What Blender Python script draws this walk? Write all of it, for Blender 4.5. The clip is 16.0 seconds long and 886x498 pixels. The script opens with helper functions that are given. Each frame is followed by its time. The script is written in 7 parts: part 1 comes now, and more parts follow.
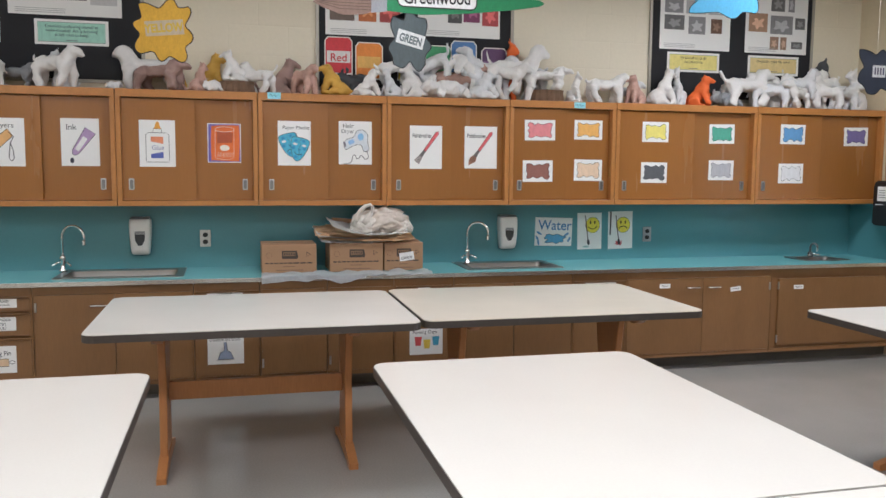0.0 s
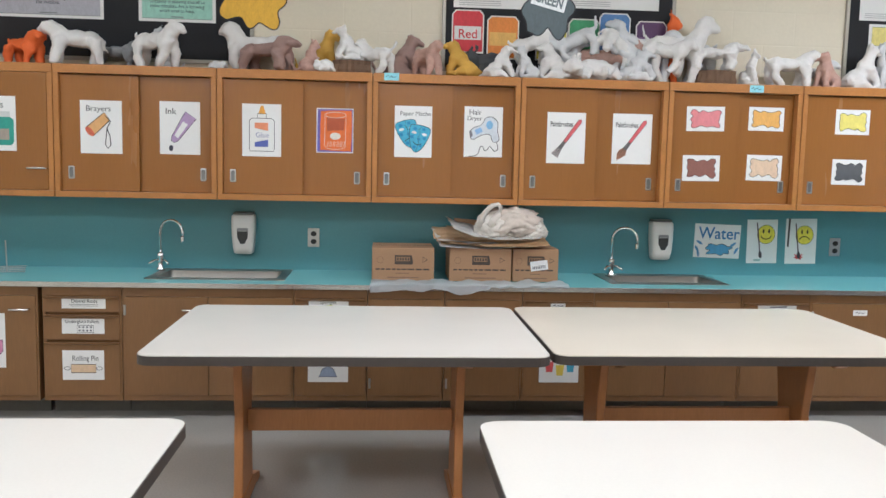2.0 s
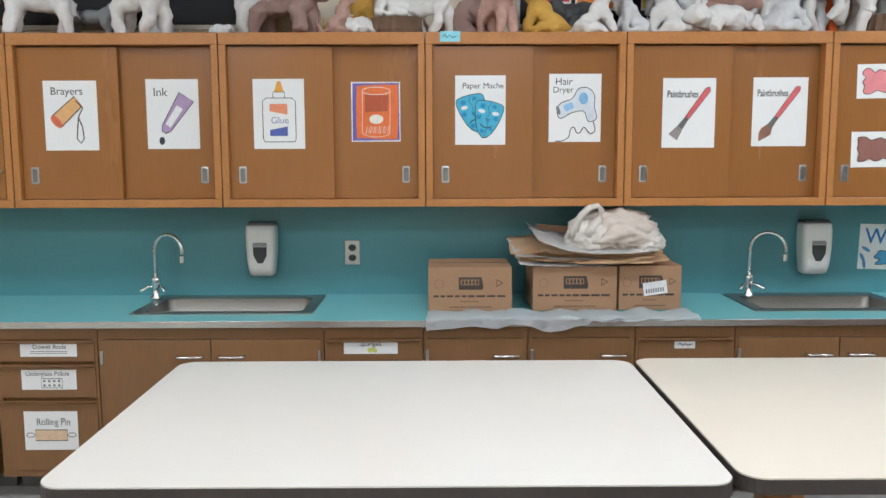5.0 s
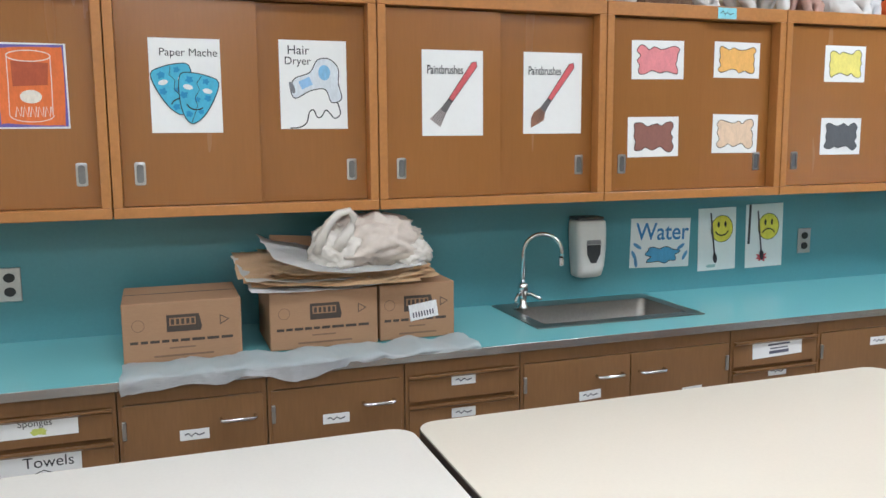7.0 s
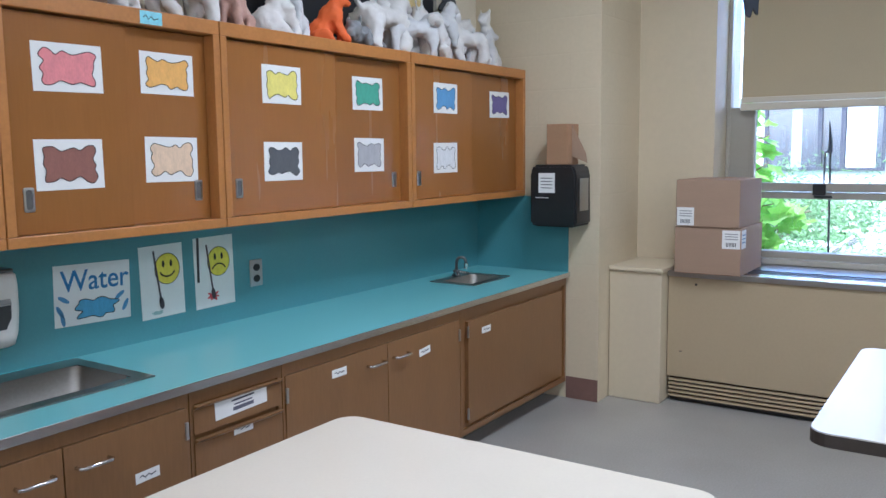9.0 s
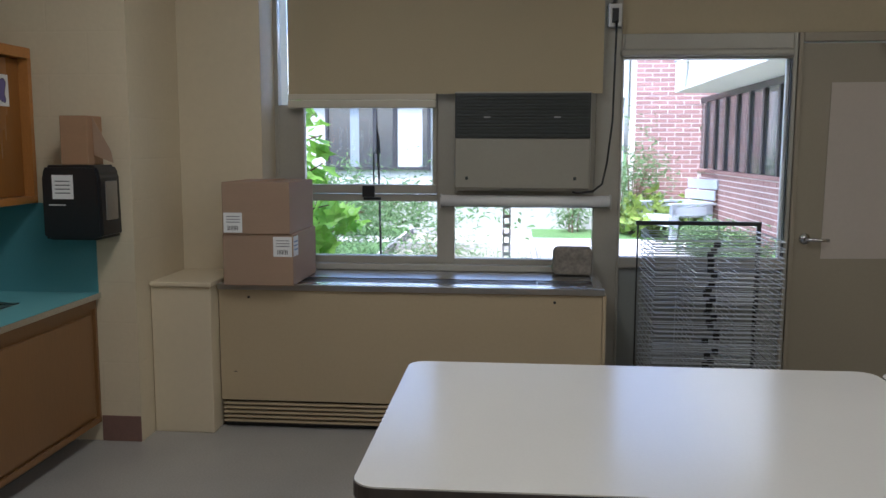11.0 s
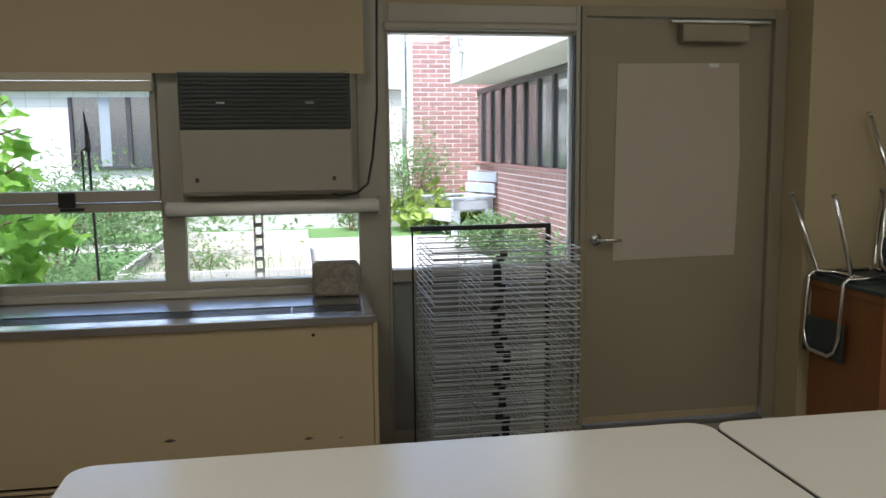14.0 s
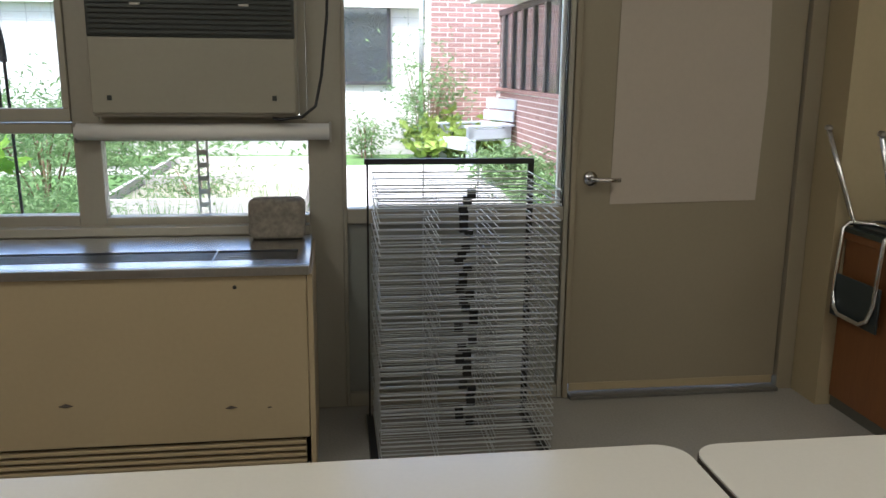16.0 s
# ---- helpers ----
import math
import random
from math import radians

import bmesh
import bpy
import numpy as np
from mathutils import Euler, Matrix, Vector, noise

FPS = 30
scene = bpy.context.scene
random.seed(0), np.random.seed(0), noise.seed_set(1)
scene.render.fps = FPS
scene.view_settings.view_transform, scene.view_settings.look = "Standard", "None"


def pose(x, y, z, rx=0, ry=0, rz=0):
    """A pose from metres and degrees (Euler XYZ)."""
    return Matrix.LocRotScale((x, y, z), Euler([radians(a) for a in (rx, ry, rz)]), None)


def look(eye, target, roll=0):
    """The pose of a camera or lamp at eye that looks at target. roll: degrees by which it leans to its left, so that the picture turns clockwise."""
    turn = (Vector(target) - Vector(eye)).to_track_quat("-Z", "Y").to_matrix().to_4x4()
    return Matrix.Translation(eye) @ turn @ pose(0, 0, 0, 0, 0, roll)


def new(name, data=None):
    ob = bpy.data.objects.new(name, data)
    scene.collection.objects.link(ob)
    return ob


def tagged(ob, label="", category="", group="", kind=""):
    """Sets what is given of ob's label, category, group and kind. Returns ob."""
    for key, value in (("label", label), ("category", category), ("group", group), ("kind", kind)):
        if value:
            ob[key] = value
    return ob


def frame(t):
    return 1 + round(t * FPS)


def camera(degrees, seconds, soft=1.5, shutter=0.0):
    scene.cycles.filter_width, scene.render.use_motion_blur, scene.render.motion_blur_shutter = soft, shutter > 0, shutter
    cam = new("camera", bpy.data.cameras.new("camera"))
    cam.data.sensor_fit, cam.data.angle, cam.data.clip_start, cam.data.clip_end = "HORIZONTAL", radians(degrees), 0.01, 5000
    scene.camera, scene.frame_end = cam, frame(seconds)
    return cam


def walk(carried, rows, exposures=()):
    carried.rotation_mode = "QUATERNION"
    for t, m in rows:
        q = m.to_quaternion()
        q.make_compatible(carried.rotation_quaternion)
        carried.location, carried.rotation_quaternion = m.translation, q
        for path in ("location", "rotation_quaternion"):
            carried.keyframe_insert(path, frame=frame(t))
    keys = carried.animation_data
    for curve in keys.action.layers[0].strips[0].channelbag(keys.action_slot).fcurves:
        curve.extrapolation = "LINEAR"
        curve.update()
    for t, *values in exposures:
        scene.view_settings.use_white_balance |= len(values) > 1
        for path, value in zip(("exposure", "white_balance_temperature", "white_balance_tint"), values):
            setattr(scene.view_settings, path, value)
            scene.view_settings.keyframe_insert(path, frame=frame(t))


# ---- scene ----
cam = camera(56.3, 16.0)
PATH = [
    (0, (0.966, -0.028, 1.459), (1.449, 1.903, 1.259), 0.5),
    (0.5, (0.995, 0.15, 1.453), (1.471, 2.082, 1.251), 0.6),
    (1, (1.046, 0.318, 1.443), (1.477, 2.259, 1.226), 0.6),
    (1.5, (1.152, 0.522, 1.438), (1.409, 2.495, 1.244), 1.3),
    (2, (1.166, 0.754, 1.429), (1.317, 2.738, 1.22), 1.3),
    (2.5, (1.121, 0.991, 1.443), (1.262, 2.975, 1.232), 1.2),
    (3, (1.126, 1.236, 1.437), (1.231, 3.223, 1.229), 0.2),
    (3.5, (1.144, 1.431, 1.429), (1.174, 3.42, 1.226), -0.1),
    (3.7, (1.143, 1.492, 1.424), (1.137, 3.48, 1.21), -0.1),
    (6, (1.18, 2.401, 1.436), (1.263, 4.381, 1.174), -0.5),
    (6.5, (1.161, 2.603, 1.424), (1.583, 4.531, 1.104), -1.1),
    (7, (1.238, 2.789, 1.44), (1.886, 4.661, 1.167), -0.4),
    (7.5, (1.305, 2.944, 1.456), (2.231, 4.703, 1.234), 1.3),
    (8, (1.35, 3.079, 1.475), (2.608, 4.624, 1.311), -0.6),
    (8.5, (1.423, 3.187, 1.457), (2.936, 4.483, 1.271), -1.7),
    (9, (1.572, 3.208, 1.453), (3.225, 4.31, 1.22), -0.6),
    (9.5, (1.736, 3.181, 1.454), (3.495, 4.096, 1.189), 0.7),
    (10, (1.864, 3.195, 1.444), (3.722, 3.881, 1.169), 0.4),
    (10.2, (1.913, 3.238, 1.449), (3.824, 3.765, 1.187), 0.0),
    (12.3, (2.408, 3.214, 1.457), (4.395, 3.241, 1.227), -0.3),
    (12.5, (2.458, 3.217, 1.452), (4.447, 3.231, 1.238), -1.0),
    (13, (2.632, 3.228, 1.463), (4.622, 3.186, 1.271), -1.0),
    (13.5, (2.784, 3.19, 1.438), (4.758, 2.966, 1.205), -0.6),
    (14, (2.946, 3.057, 1.446), (4.901, 2.719, 1.191), -0.6),
    (14.5, (3.078, 2.936, 1.427), (5.016, 2.572, 1.089), 0.6),
    (15, (3.201, 2.867, 1.421), (5.13, 2.469, 1.073), 1.0),
    (15.5, (3.398, 2.796, 1.405), (5.32, 2.378, 1.042), 1.4),
    (16, (3.482, 2.693, 1.407), (5.418, 2.431, 0.982), 0.5),
]
EXPOSURES = [(0.0, 3.04, 5080, 20), (3.5, 3.38, 4920, 16), (6.0, 3.2, 4920, 16), (7.5, 3.3, 4900, 16), (8.0, 3.4, 4750, 16), (8.5, 3.48, 4520, 16), (9.0, 2.95, 4620, 19), (9.5, 2.56, 4680, 20), (10.2, 2.18, 4820, 20), (12.3, 1.45, 5520, 12), (16.0, 1.88, 5650, 13)]
walk(cam, [(t, look(eye, target, roll)) for t, eye, target, roll in PATH], EXPOSURES)

# ---- world, sun and lamps ----
world = bpy.data.worlds.new("sky")
scene.world = world
world.use_nodes = True
sky = world.node_tree.nodes.new("ShaderNodeTexSky")
sky.sky_type = "NISHITA"
sky.sun_disc = False
sky.sun_elevation, sky.sun_rotation = radians(60), radians(308)
sky.air_density, sky.dust_density = 1.0, 3.0
world.node_tree.nodes["Background"].inputs["Strength"].default_value = 0.15
world.node_tree.links.new(sky.outputs[0], world.node_tree.nodes["Background"].inputs["Color"])

sun = new("sun", bpy.data.lights.new("sun", "SUN"))
sun.data.energy, sun.data.angle, sun.data.color = 3.4, radians(20), (1.0, 0.97, 0.93)
sun.matrix_world = look((0, 0, 20), (9.0, -7.0, 0))

CEILING = 3.0
LAMP_SPOTS = [(x, y) for y in (1.2, 4.0) for x in (-1.2, 1.6, 4.4)] + [(x, -1.6) for x in (-1.2, 1.6, 4.4)]
# Added lamps, unseen; uneven energies also make up for daylight near the window.
for lx, ly in LAMP_SPOTS:
    lamp = new("added_ceiling_lamp", bpy.data.lights.new("added_ceiling_lamp", "AREA"))
    lamp.data.shape, lamp.data.size, lamp.data.size_y = "RECTANGLE", 1.15, 0.55
    lamp.data.energy, lamp.data.color = (1.7 if ly < 0 else 6.4 if ly > 3 else 3.5) if lx > 4 else 6.0 if ly < 0 else 2.9 if ly > 3 else 4.8, (1.0, 0.9, 0.69)
    lamp.location = (lx, ly, CEILING - 0.075)

# ---- materials ----
def mat(name, color, rough=0.5, metal=0.0, vary=0.12, scale=6.0, grain=60.0, bump=0.1, stretch=(1, 1, 1), each=0.0, coat=0.0):
    """A surface with a broad and a fine variation of its colour, gloss and relief."""
    m = bpy.data.materials.new(name)
    m.use_nodes = True
    t = m.node_tree
    b = t.nodes["Principled BSDF"]
    co = t.nodes.new("ShaderNodeTexCoord")
    mp = t.nodes.new("ShaderNodeMapping")
    mp.inputs["Scale"].default_value = stretch
    t.links.new(co.outputs["Object"], mp.inputs["Vector"])
    broad, fine = t.nodes.new("ShaderNodeTexNoise"), t.nodes.new("ShaderNodeTexNoise")
    for n, s, d in ((broad, scale, 4), (fine, grain, 3)):
        n.inputs["Scale"].default_value, n.inputs["Detail"].default_value = s, d
        t.links.new(mp.outputs[0], n.inputs["Vector"])
    add = t.nodes.new("ShaderNodeMath")
    add.operation = "MULTIPLY_ADD"
    add.inputs[1].default_value = 0.55
    t.links.new(fine.outputs["Fac"], add.inputs[0])
    half = t.nodes.new("ShaderNodeMath")
    half.operation = "MULTIPLY"
    half.inputs[1].default_value = 0.55
    t.links.new(broad.outputs["Fac"], half.inputs[0])
    t.links.new(half.outputs[0], add.inputs[2])
    mix = t.nodes.new("ShaderNodeMix")
    mix.data_type = "RGBA"
    mix.inputs["A"].default_value = (*[c * (1 - vary * 1.6) for c in color], 1)
    mix.inputs["B"].default_value = (*[min(1, c * (1 + vary * 1.4)) for c in color], 1)
    t.links.new(add.outputs[0], mix.inputs["Factor"])
    out = mix.outputs["Result"]
    if each:
        info = t.nodes.new("ShaderNodeObjectInfo")
        hsv = t.nodes.new("ShaderNodeHueSaturation")
        rng = t.nodes.new("ShaderNodeMapRange")
        rng.inputs["To Min"].default_value, rng.inputs["To Max"].default_value = 1 - each, 1 + each
        t.links.new(info.outputs["Random"], rng.inputs["Value"])
        t.links.new(rng.outputs[0], hsv.inputs["Value"])
        t.links.new(out, hsv.inputs["Color"])
        out = hsv.outputs["Color"]
    t.links.new(out, b.inputs["Base Color"])
    rr = t.nodes.new("ShaderNodeMapRange")
    rr.inputs["To Min"].default_value, rr.inputs["To Max"].default_value = max(0.02, rough - 0.05), min(1, rough + 0.05)
    t.links.new(broad.outputs["Fac"], rr.inputs["Value"])
    t.links.new(rr.outputs[0], b.inputs["Roughness"])
    b.inputs["Metallic"].default_value = metal
    if coat:
        b.inputs["Coat Weight"].default_value, b.inputs["Coat Roughness"].default_value = coat, 0.12
    if bump:
        bp = t.nodes.new("ShaderNodeBump")
        bp.inputs["Strength"].default_value, bp.inputs["Distance"].default_value = bump, 0.004
        t.links.new(add.outputs[0], bp.inputs["Height"])
        t.links.new(bp.outputs[0], b.inputs["Normal"])
    return m


def glass_mat(name, tint=(1, 1, 1), rough=0.0):
    m = bpy.data.materials.new(name)
    m.use_nodes = True
    b = m.node_tree.nodes["Principled BSDF"]
    b.inputs["Base Color"].default_value = (*tint, 1)
    b.inputs["Transmission Weight"].default_value, b.inputs["Roughness"].default_value, b.inputs["IOR"].default_value = 1.0, rough, 1.45
    return m


M_WALL = mat("cream_wall_paint", (0.74, 0.68, 0.53), 0.55, vary=0.05, scale=1.3, grain=45, bump=0.25)
blk = M_WALL.node_tree
geo = blk.nodes.new("ShaderNodeTexCoord")
sep, com, add_xy = blk.nodes.new("ShaderNodeSeparateXYZ"), blk.nodes.new("ShaderNodeCombineXYZ"), blk.nodes.new("ShaderNodeMath")
blk.links.new(geo.outputs["Object"], sep.inputs[0])
blk.links.new(sep.outputs["X"], add_xy.inputs[0])
blk.links.new(sep.outputs["Y"], add_xy.inputs[1])
blk.links.new(add_xy.outputs[0], com.inputs["X"])
blk.links.new(sep.outputs["Z"], com.inputs["Y"])
joints = blk.nodes.new("ShaderNodeTexBrick")
joints.inputs["Scale"].default_value, joints.inputs["Mortar Size"].default_value, joints.inputs["Mortar Smooth"].default_value = 1.0, 0.006, 0.6
joints.inputs["Brick Width"].default_value, joints.inputs["Row Height"].default_value = 0.4, 0.2
blk.links.new(com.outputs[0], joints.inputs["Vector"])
groove = blk.nodes.new("ShaderNodeBump")
groove.inputs["Strength"].default_value, groove.inputs["Distance"].default_value, groove.invert = 0.22, 0.005, True
blk.links.new(joints.outputs["Fac"], groove.inputs["Height"])
old = blk.nodes["Principled BSDF"].inputs["Normal"].links[0].from_socket
blk.links.new(old, groove.inputs["Normal"])
blk.links.new(groove.outputs[0], blk.nodes["Principled BSDF"].inputs["Normal"])
M_WALL_GREY = mat("beige_wall_paint", (0.46, 0.385, 0.24), 0.55, vary=0.05, scale=1.3, grain=45, bump=0.2)
# Copy of the cream wall paint, darkened for the dimmer window side.
M_WALL_EAST = M_WALL.copy()
M_WALL_EAST.name = "dimmed_cream_wall_paint"
for n in M_WALL_EAST.node_tree.nodes:
    if n.type == "MIX":
        n.inputs["A"].default_value, n.inputs["B"].default_value = (0.58, 0.5, 0.345, 1), (0.68, 0.59, 0.41, 1)
# Same dimmed cream as the east wall, without block joints.
M_PIER = mat("dimmed_cream_plaster_paint", (0.63, 0.545, 0.38), 0.5, vary=0.05, scale=1.1, grain=30, bump=0.2)
M_CEIL = mat("ceiling_tile_white", (0.8, 0.79, 0.75), 0.9, vary=0.06, scale=3, grain=120, bump=0.4)
M_FLOOR = mat("grey_vinyl_floor", (0.36, 0.345, 0.32), 0.16, vary=0.2, scale=1.6, grain=110, bump=0.05)
M_UPPER = mat("orange_oak_veneer", (0.295, 0.123, 0.025), 0.26, vary=0.085, scale=1.5, grain=34, bump=0.0, stretch=(4, 4, 0.35), each=0.07)
M_FRAMEW = mat("orange_oak_solid", (0.43, 0.187, 0.043), 0.35, vary=0.2, scale=4.0, grain=30, bump=0.08, stretch=(2.5, 6, 2.5))
# Same oak as the wall cupboards; darker finish with the counter's shade in its colour.
M_BASEW = mat("shaded_brown_oak_veneer", (0.22, 0.114, 0.042), 0.32, vary=0.17, scale=1.8, grain=34, bump=0.04, stretch=(4, 4, 0.45), each=0.06)
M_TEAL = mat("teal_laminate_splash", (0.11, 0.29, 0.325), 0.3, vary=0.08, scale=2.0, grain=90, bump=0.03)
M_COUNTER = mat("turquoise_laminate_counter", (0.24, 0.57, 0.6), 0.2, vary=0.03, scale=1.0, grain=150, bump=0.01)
M_STEEL = mat("brushed_steel", (0.5, 0.5, 0.49), 0.3, 1.0, vary=0.12, scale=5, grain=90, bump=0.05)
M_TOPSTEEL = mat("polished_worn_steel", (0.66, 0.67, 0.68), 0.24, 1.0, vary=0.15, scale=6, grain=90, bump=0.04)
M_SINK = mat("dull_sink_steel", (0.33, 0.315, 0.29), 0.36, 1.0, vary=0.15, scale=5, grain=90, bump=0.05)
M_CHROME = mat("chrome", (0.75, 0.75, 0.75), 0.14, 1.0, vary=0.04, bump=0.0)
M_TABLE = mat("cream_laminate_tabletop", (0.75, 0.725, 0.665), 0.22, vary=0.035, scale=2.2, grain=110, bump=0.02)
M_TABLEWARM = mat("warm_cream_laminate_tabletop", (0.76, 0.7, 0.59), 0.22, vary=0.035, scale=2.2, grain=110, bump=0.02)
M_EDGE = mat("dark_brown_edge_band", (0.065, 0.054, 0.046), 0.45, vary=0.2, bump=0.1)
M_LEG = mat("honey_beech_leg", (0.44, 0.19, 0.058), 0.38, vary=0.18, scale=4, grain=24, bump=0.06, stretch=(5, 5, 0.8))
M_DARK = mat("dark_toe_board", (0.13, 0.127, 0.11), 0.5, vary=0.2)
M_BASETRIM = mat("brown_vinyl_base", (0.2, 0.115, 0.09), 0.5, vary=0.15)
M_WHITE = mat("white_paper", (0.82, 0.82, 0.8), 0.6, vary=0.03, bump=0.05)
M_WHITEPL = mat("white_plastic", (0.78, 0.77, 0.73), 0.35, vary=0.04, bump=0.02)
M_BLACK = mat("black_plastic", (0.016, 0.017, 0.019), 0.35, vary=0.2, bump=0.04)
M_CARD = mat("brown_cardboard", (0.36, 0.215, 0.115), 0.75, vary=0.1, scale=5, grain=60, bump=0.1, stretch=(1, 1, 5))
M_CARDPINK = mat("pinkish_cardboard", (0.35, 0.24, 0.16), 0.75, vary=0.08, scale=5, grain=60, bump=0.1, stretch=(1, 1, 5))
M_ALU = mat("painted_window_frame", (0.38, 0.36, 0.3), 0.4, 0.2, vary=0.06)
M_RAD = mat("beige_enamel", (0.44, 0.355, 0.22), 0.42, vary=0.05, scale=3, bump=0.04)
M_DOOR = mat("grey_door_paint", (0.31, 0.268, 0.19), 0.42, vary=0.05, scale=2, bump=0.05)
M_GREYPANEL = mat("blue_grey_panel_paint", (0.25, 0.26, 0.24), 0.4, vary=0.06, scale=3, bump=0.04)
M_BLIND = mat("tan_blind_cloth", (0.44, 0.37, 0.235), 0.8, vary=0.05, scale=2, grain=140, bump=0.1)
# Blind cloth made paler, for the daylight that the hem catches.
M_PALEHEM = mat("daylit_blind_hem", (0.56, 0.51, 0.4), 0.6, vary=0.05, scale=3, grain=120, bump=0.08)
M_ACPANEL = mat("aged_beige_plastic", (0.33, 0.31, 0.25), 0.45, vary=0.05, scale=4, bump=0.03)
M_DKPANEL = mat("dark_green_grey_plastic", (0.04, 0.046, 0.044), 0.4, vary=0.15, scale=4, bump=0.03)
M_BUTCHER = mat("pale_butcher_paper", (0.5, 0.44, 0.37), 0.7, vary=0.05, scale=3, grain=50, bump=0.15)
M_GLASS = glass_mat("window_glass")
M_BRICK = mat("red_brick", (0.31, 0.17, 0.145), 0.85, vary=0.14, scale=9, grain=70, bump=0.3, each=0.14)
M_MORTAR = mat("pale_mortar", (0.74, 0.68, 0.62), 0.9, vary=0.1, bump=0.3)
M_BLOCK = mat("white_block_outside", (0.66, 0.65, 0.59), 0.8, vary=0.06, scale=2, grain=50, bump=0.3)
M_GRASS = mat("lawn_green", (0.075, 0.15, 0.035), 0.9, vary=0.4, scale=2.5, grain=40, bump=0.8)
M_CONCRETE = mat("pale_concrete", (0.44, 0.42, 0.38), 0.85, vary=0.1, scale=1.5, grain=60, bump=0.3)
M_DKFRAME = mat("dark_bronze_frame", (0.05, 0.047, 0.048), 0.45, 0.2, vary=0.15)
M_BENCH = mat("weathered_grey_bench", (0.4, 0.43, 0.46), 0.6, vary=0.1, scale=6, grain=50, bump=0.2, stretch=(1, 6, 6))
M_GREENLEAF = mat("bright_maple_leaf", (0.27, 0.47, 0.07), 0.5, vary=0.25, scale=8, bump=0.1, each=0.2)
M_SHRUB = mat("shrub_leaf", (0.15, 0.24, 0.09), 0.6, vary=0.35, scale=9, bump=0.1)
M_HOSTA = mat("hosta_leaf", (0.27, 0.36, 0.07), 0.5, vary=0.3, scale=9, bump=0.1)
M_BARK = mat("brown_bark", (0.16, 0.1, 0.06), 0.9, vary=0.35, scale=12, grain=50, bump=0.8, stretch=(1, 1, 0.4))
for leafy in (M_GREENLEAF, M_SHRUB, M_HOSTA):
    lt = leafy.node_tree
    thin, both = lt.nodes.new("ShaderNodeBsdfTranslucent"), lt.nodes.new("ShaderNodeMixShader")
    pb = lt.nodes["Principled BSDF"]
    both.inputs["Fac"].default_value = 0.4
    lt.links.new(pb.inputs["Base Color"].links[0].from_socket, thin.inputs["Color"])
    lt.links.new(pb.outputs[0], both.inputs[1])
    lt.links.new(thin.outputs[0], both.inputs[2])
    lt.links.new(both.outputs[0], lt.nodes["Material Output"].inputs["Surface"])


# ---- building helpers ----
def thing(name, at=(0, 0, 0), label="", category="", group="", kind=""):
    ob = new(name)
    ob.location = at
    ob.empty_display_size = 0.05
    return tagged(ob, label, category, group, kind)


def mesh_of(bm, name, material, smooth=False):
    me = bpy.data.meshes.new(name)
    bm.to_mesh(me)
    bm.free()
    if material:
        me.materials.append(material)
    if smooth:
        me.polygons.foreach_set("use_smooth", [True] * len(me.polygons))
    return me


def part(name, bm, material, parent=None, label="", smooth=False):
    """Links a bmesh, drawn in world places, as one mesh object under a thing or under a part."""
    ob = new(name, mesh_of(bm, name, material, smooth))
    if parent is not None:
        ob.parent = parent
        if parent.parent is None:
            ob.matrix_parent_inverse = Matrix.Translation(parent.location).inverted()
    if label:
        ob["label"] = label
    return ob


def solid(name, bm, material, label="", category="", group="", kind="", smooth=False):
    return tagged(part(name, bm, material, None, "", smooth), label, category, group, kind)


def box(x0, x1, y0, y1, z0, z1, r=0.0, bm=None, seg=2):
    own = bmesh.new()
    bmesh.ops.create_cube(own, size=1.0, matrix=Matrix.Translation(((x0 + x1) / 2, (y0 + y1) / 2, (z0 + z1) / 2)) @ Matrix.Diagonal((abs(x1 - x0), abs(y1 - y0), abs(z1 - z0), 1)))
    if r:
        bmesh.ops.bevel(own, geom=list(own.edges), offset=r, segments=seg, profile=0.5, affect="EDGES")
    if bm is None:
        return own
    return merge(bm, own)


def merge(bm, other):
    me = bpy.data.meshes.new("join")
    other.to_mesh(me)
    other.free()
    bm.from_mesh(me)
    bpy.data.meshes.remove(me)
    return bm


def move(bm, m):
    bmesh.ops.transform(bm, matrix=m, verts=bm.verts)
    return bm


def tube(points, radius, sides=8, bm=None, closed=False, radii=None):
    """A round bar swept along points."""
    bm = bm or bmesh.new()
    pts = [Vector(p) for p in points]
    n, rings = len(pts), []
    ref = Vector((0.13, 0.21, 0.97))
    for i, p in enumerate(pts):
        a = pts[(i - 1) % n] if closed or i else p
        b = pts[(i + 1) % n] if closed or i < n - 1 else p
        d = (b - a).normalized()
        u = d.cross(ref)
        if u.length < 0.05:
            u = d.cross(Vector((1, 0, 0)))
        u.normalize()
        v = d.cross(u)
        r = radii[i] if radii else radius
        rings.append([bm.verts.new(p + (u * math.cos(k * math.tau / sides) + v * math.sin(k * math.tau / sides)) * r) for k in range(sides)])
    for i in range(n if closed else n - 1):
        a, b = rings[i], rings[(i + 1) % n]
        for k in range(sides):
            bm.faces.new((a[k], a[(k + 1) % sides], b[(k + 1) % sides], b[k]))
    if not closed:
        bm.faces.new(rings[0][::-1])
        bm.faces.new(rings[-1])
    return bm


def arc(c, r, a0, a1, n, plane="xz"):
    out = []
    for i in range(n + 1):
        a = radians(a0 + (a1 - a0) * i / n)
        u, v = r * math.cos(a), r * math.sin(a)
        out.append((c[0] + u, c[1], c[2] + v) if plane == "xz" else (c[0] + u, c[1] + v, c[2]) if plane == "xy" else (c[0], c[1] + u, c[2] + v))
    return out


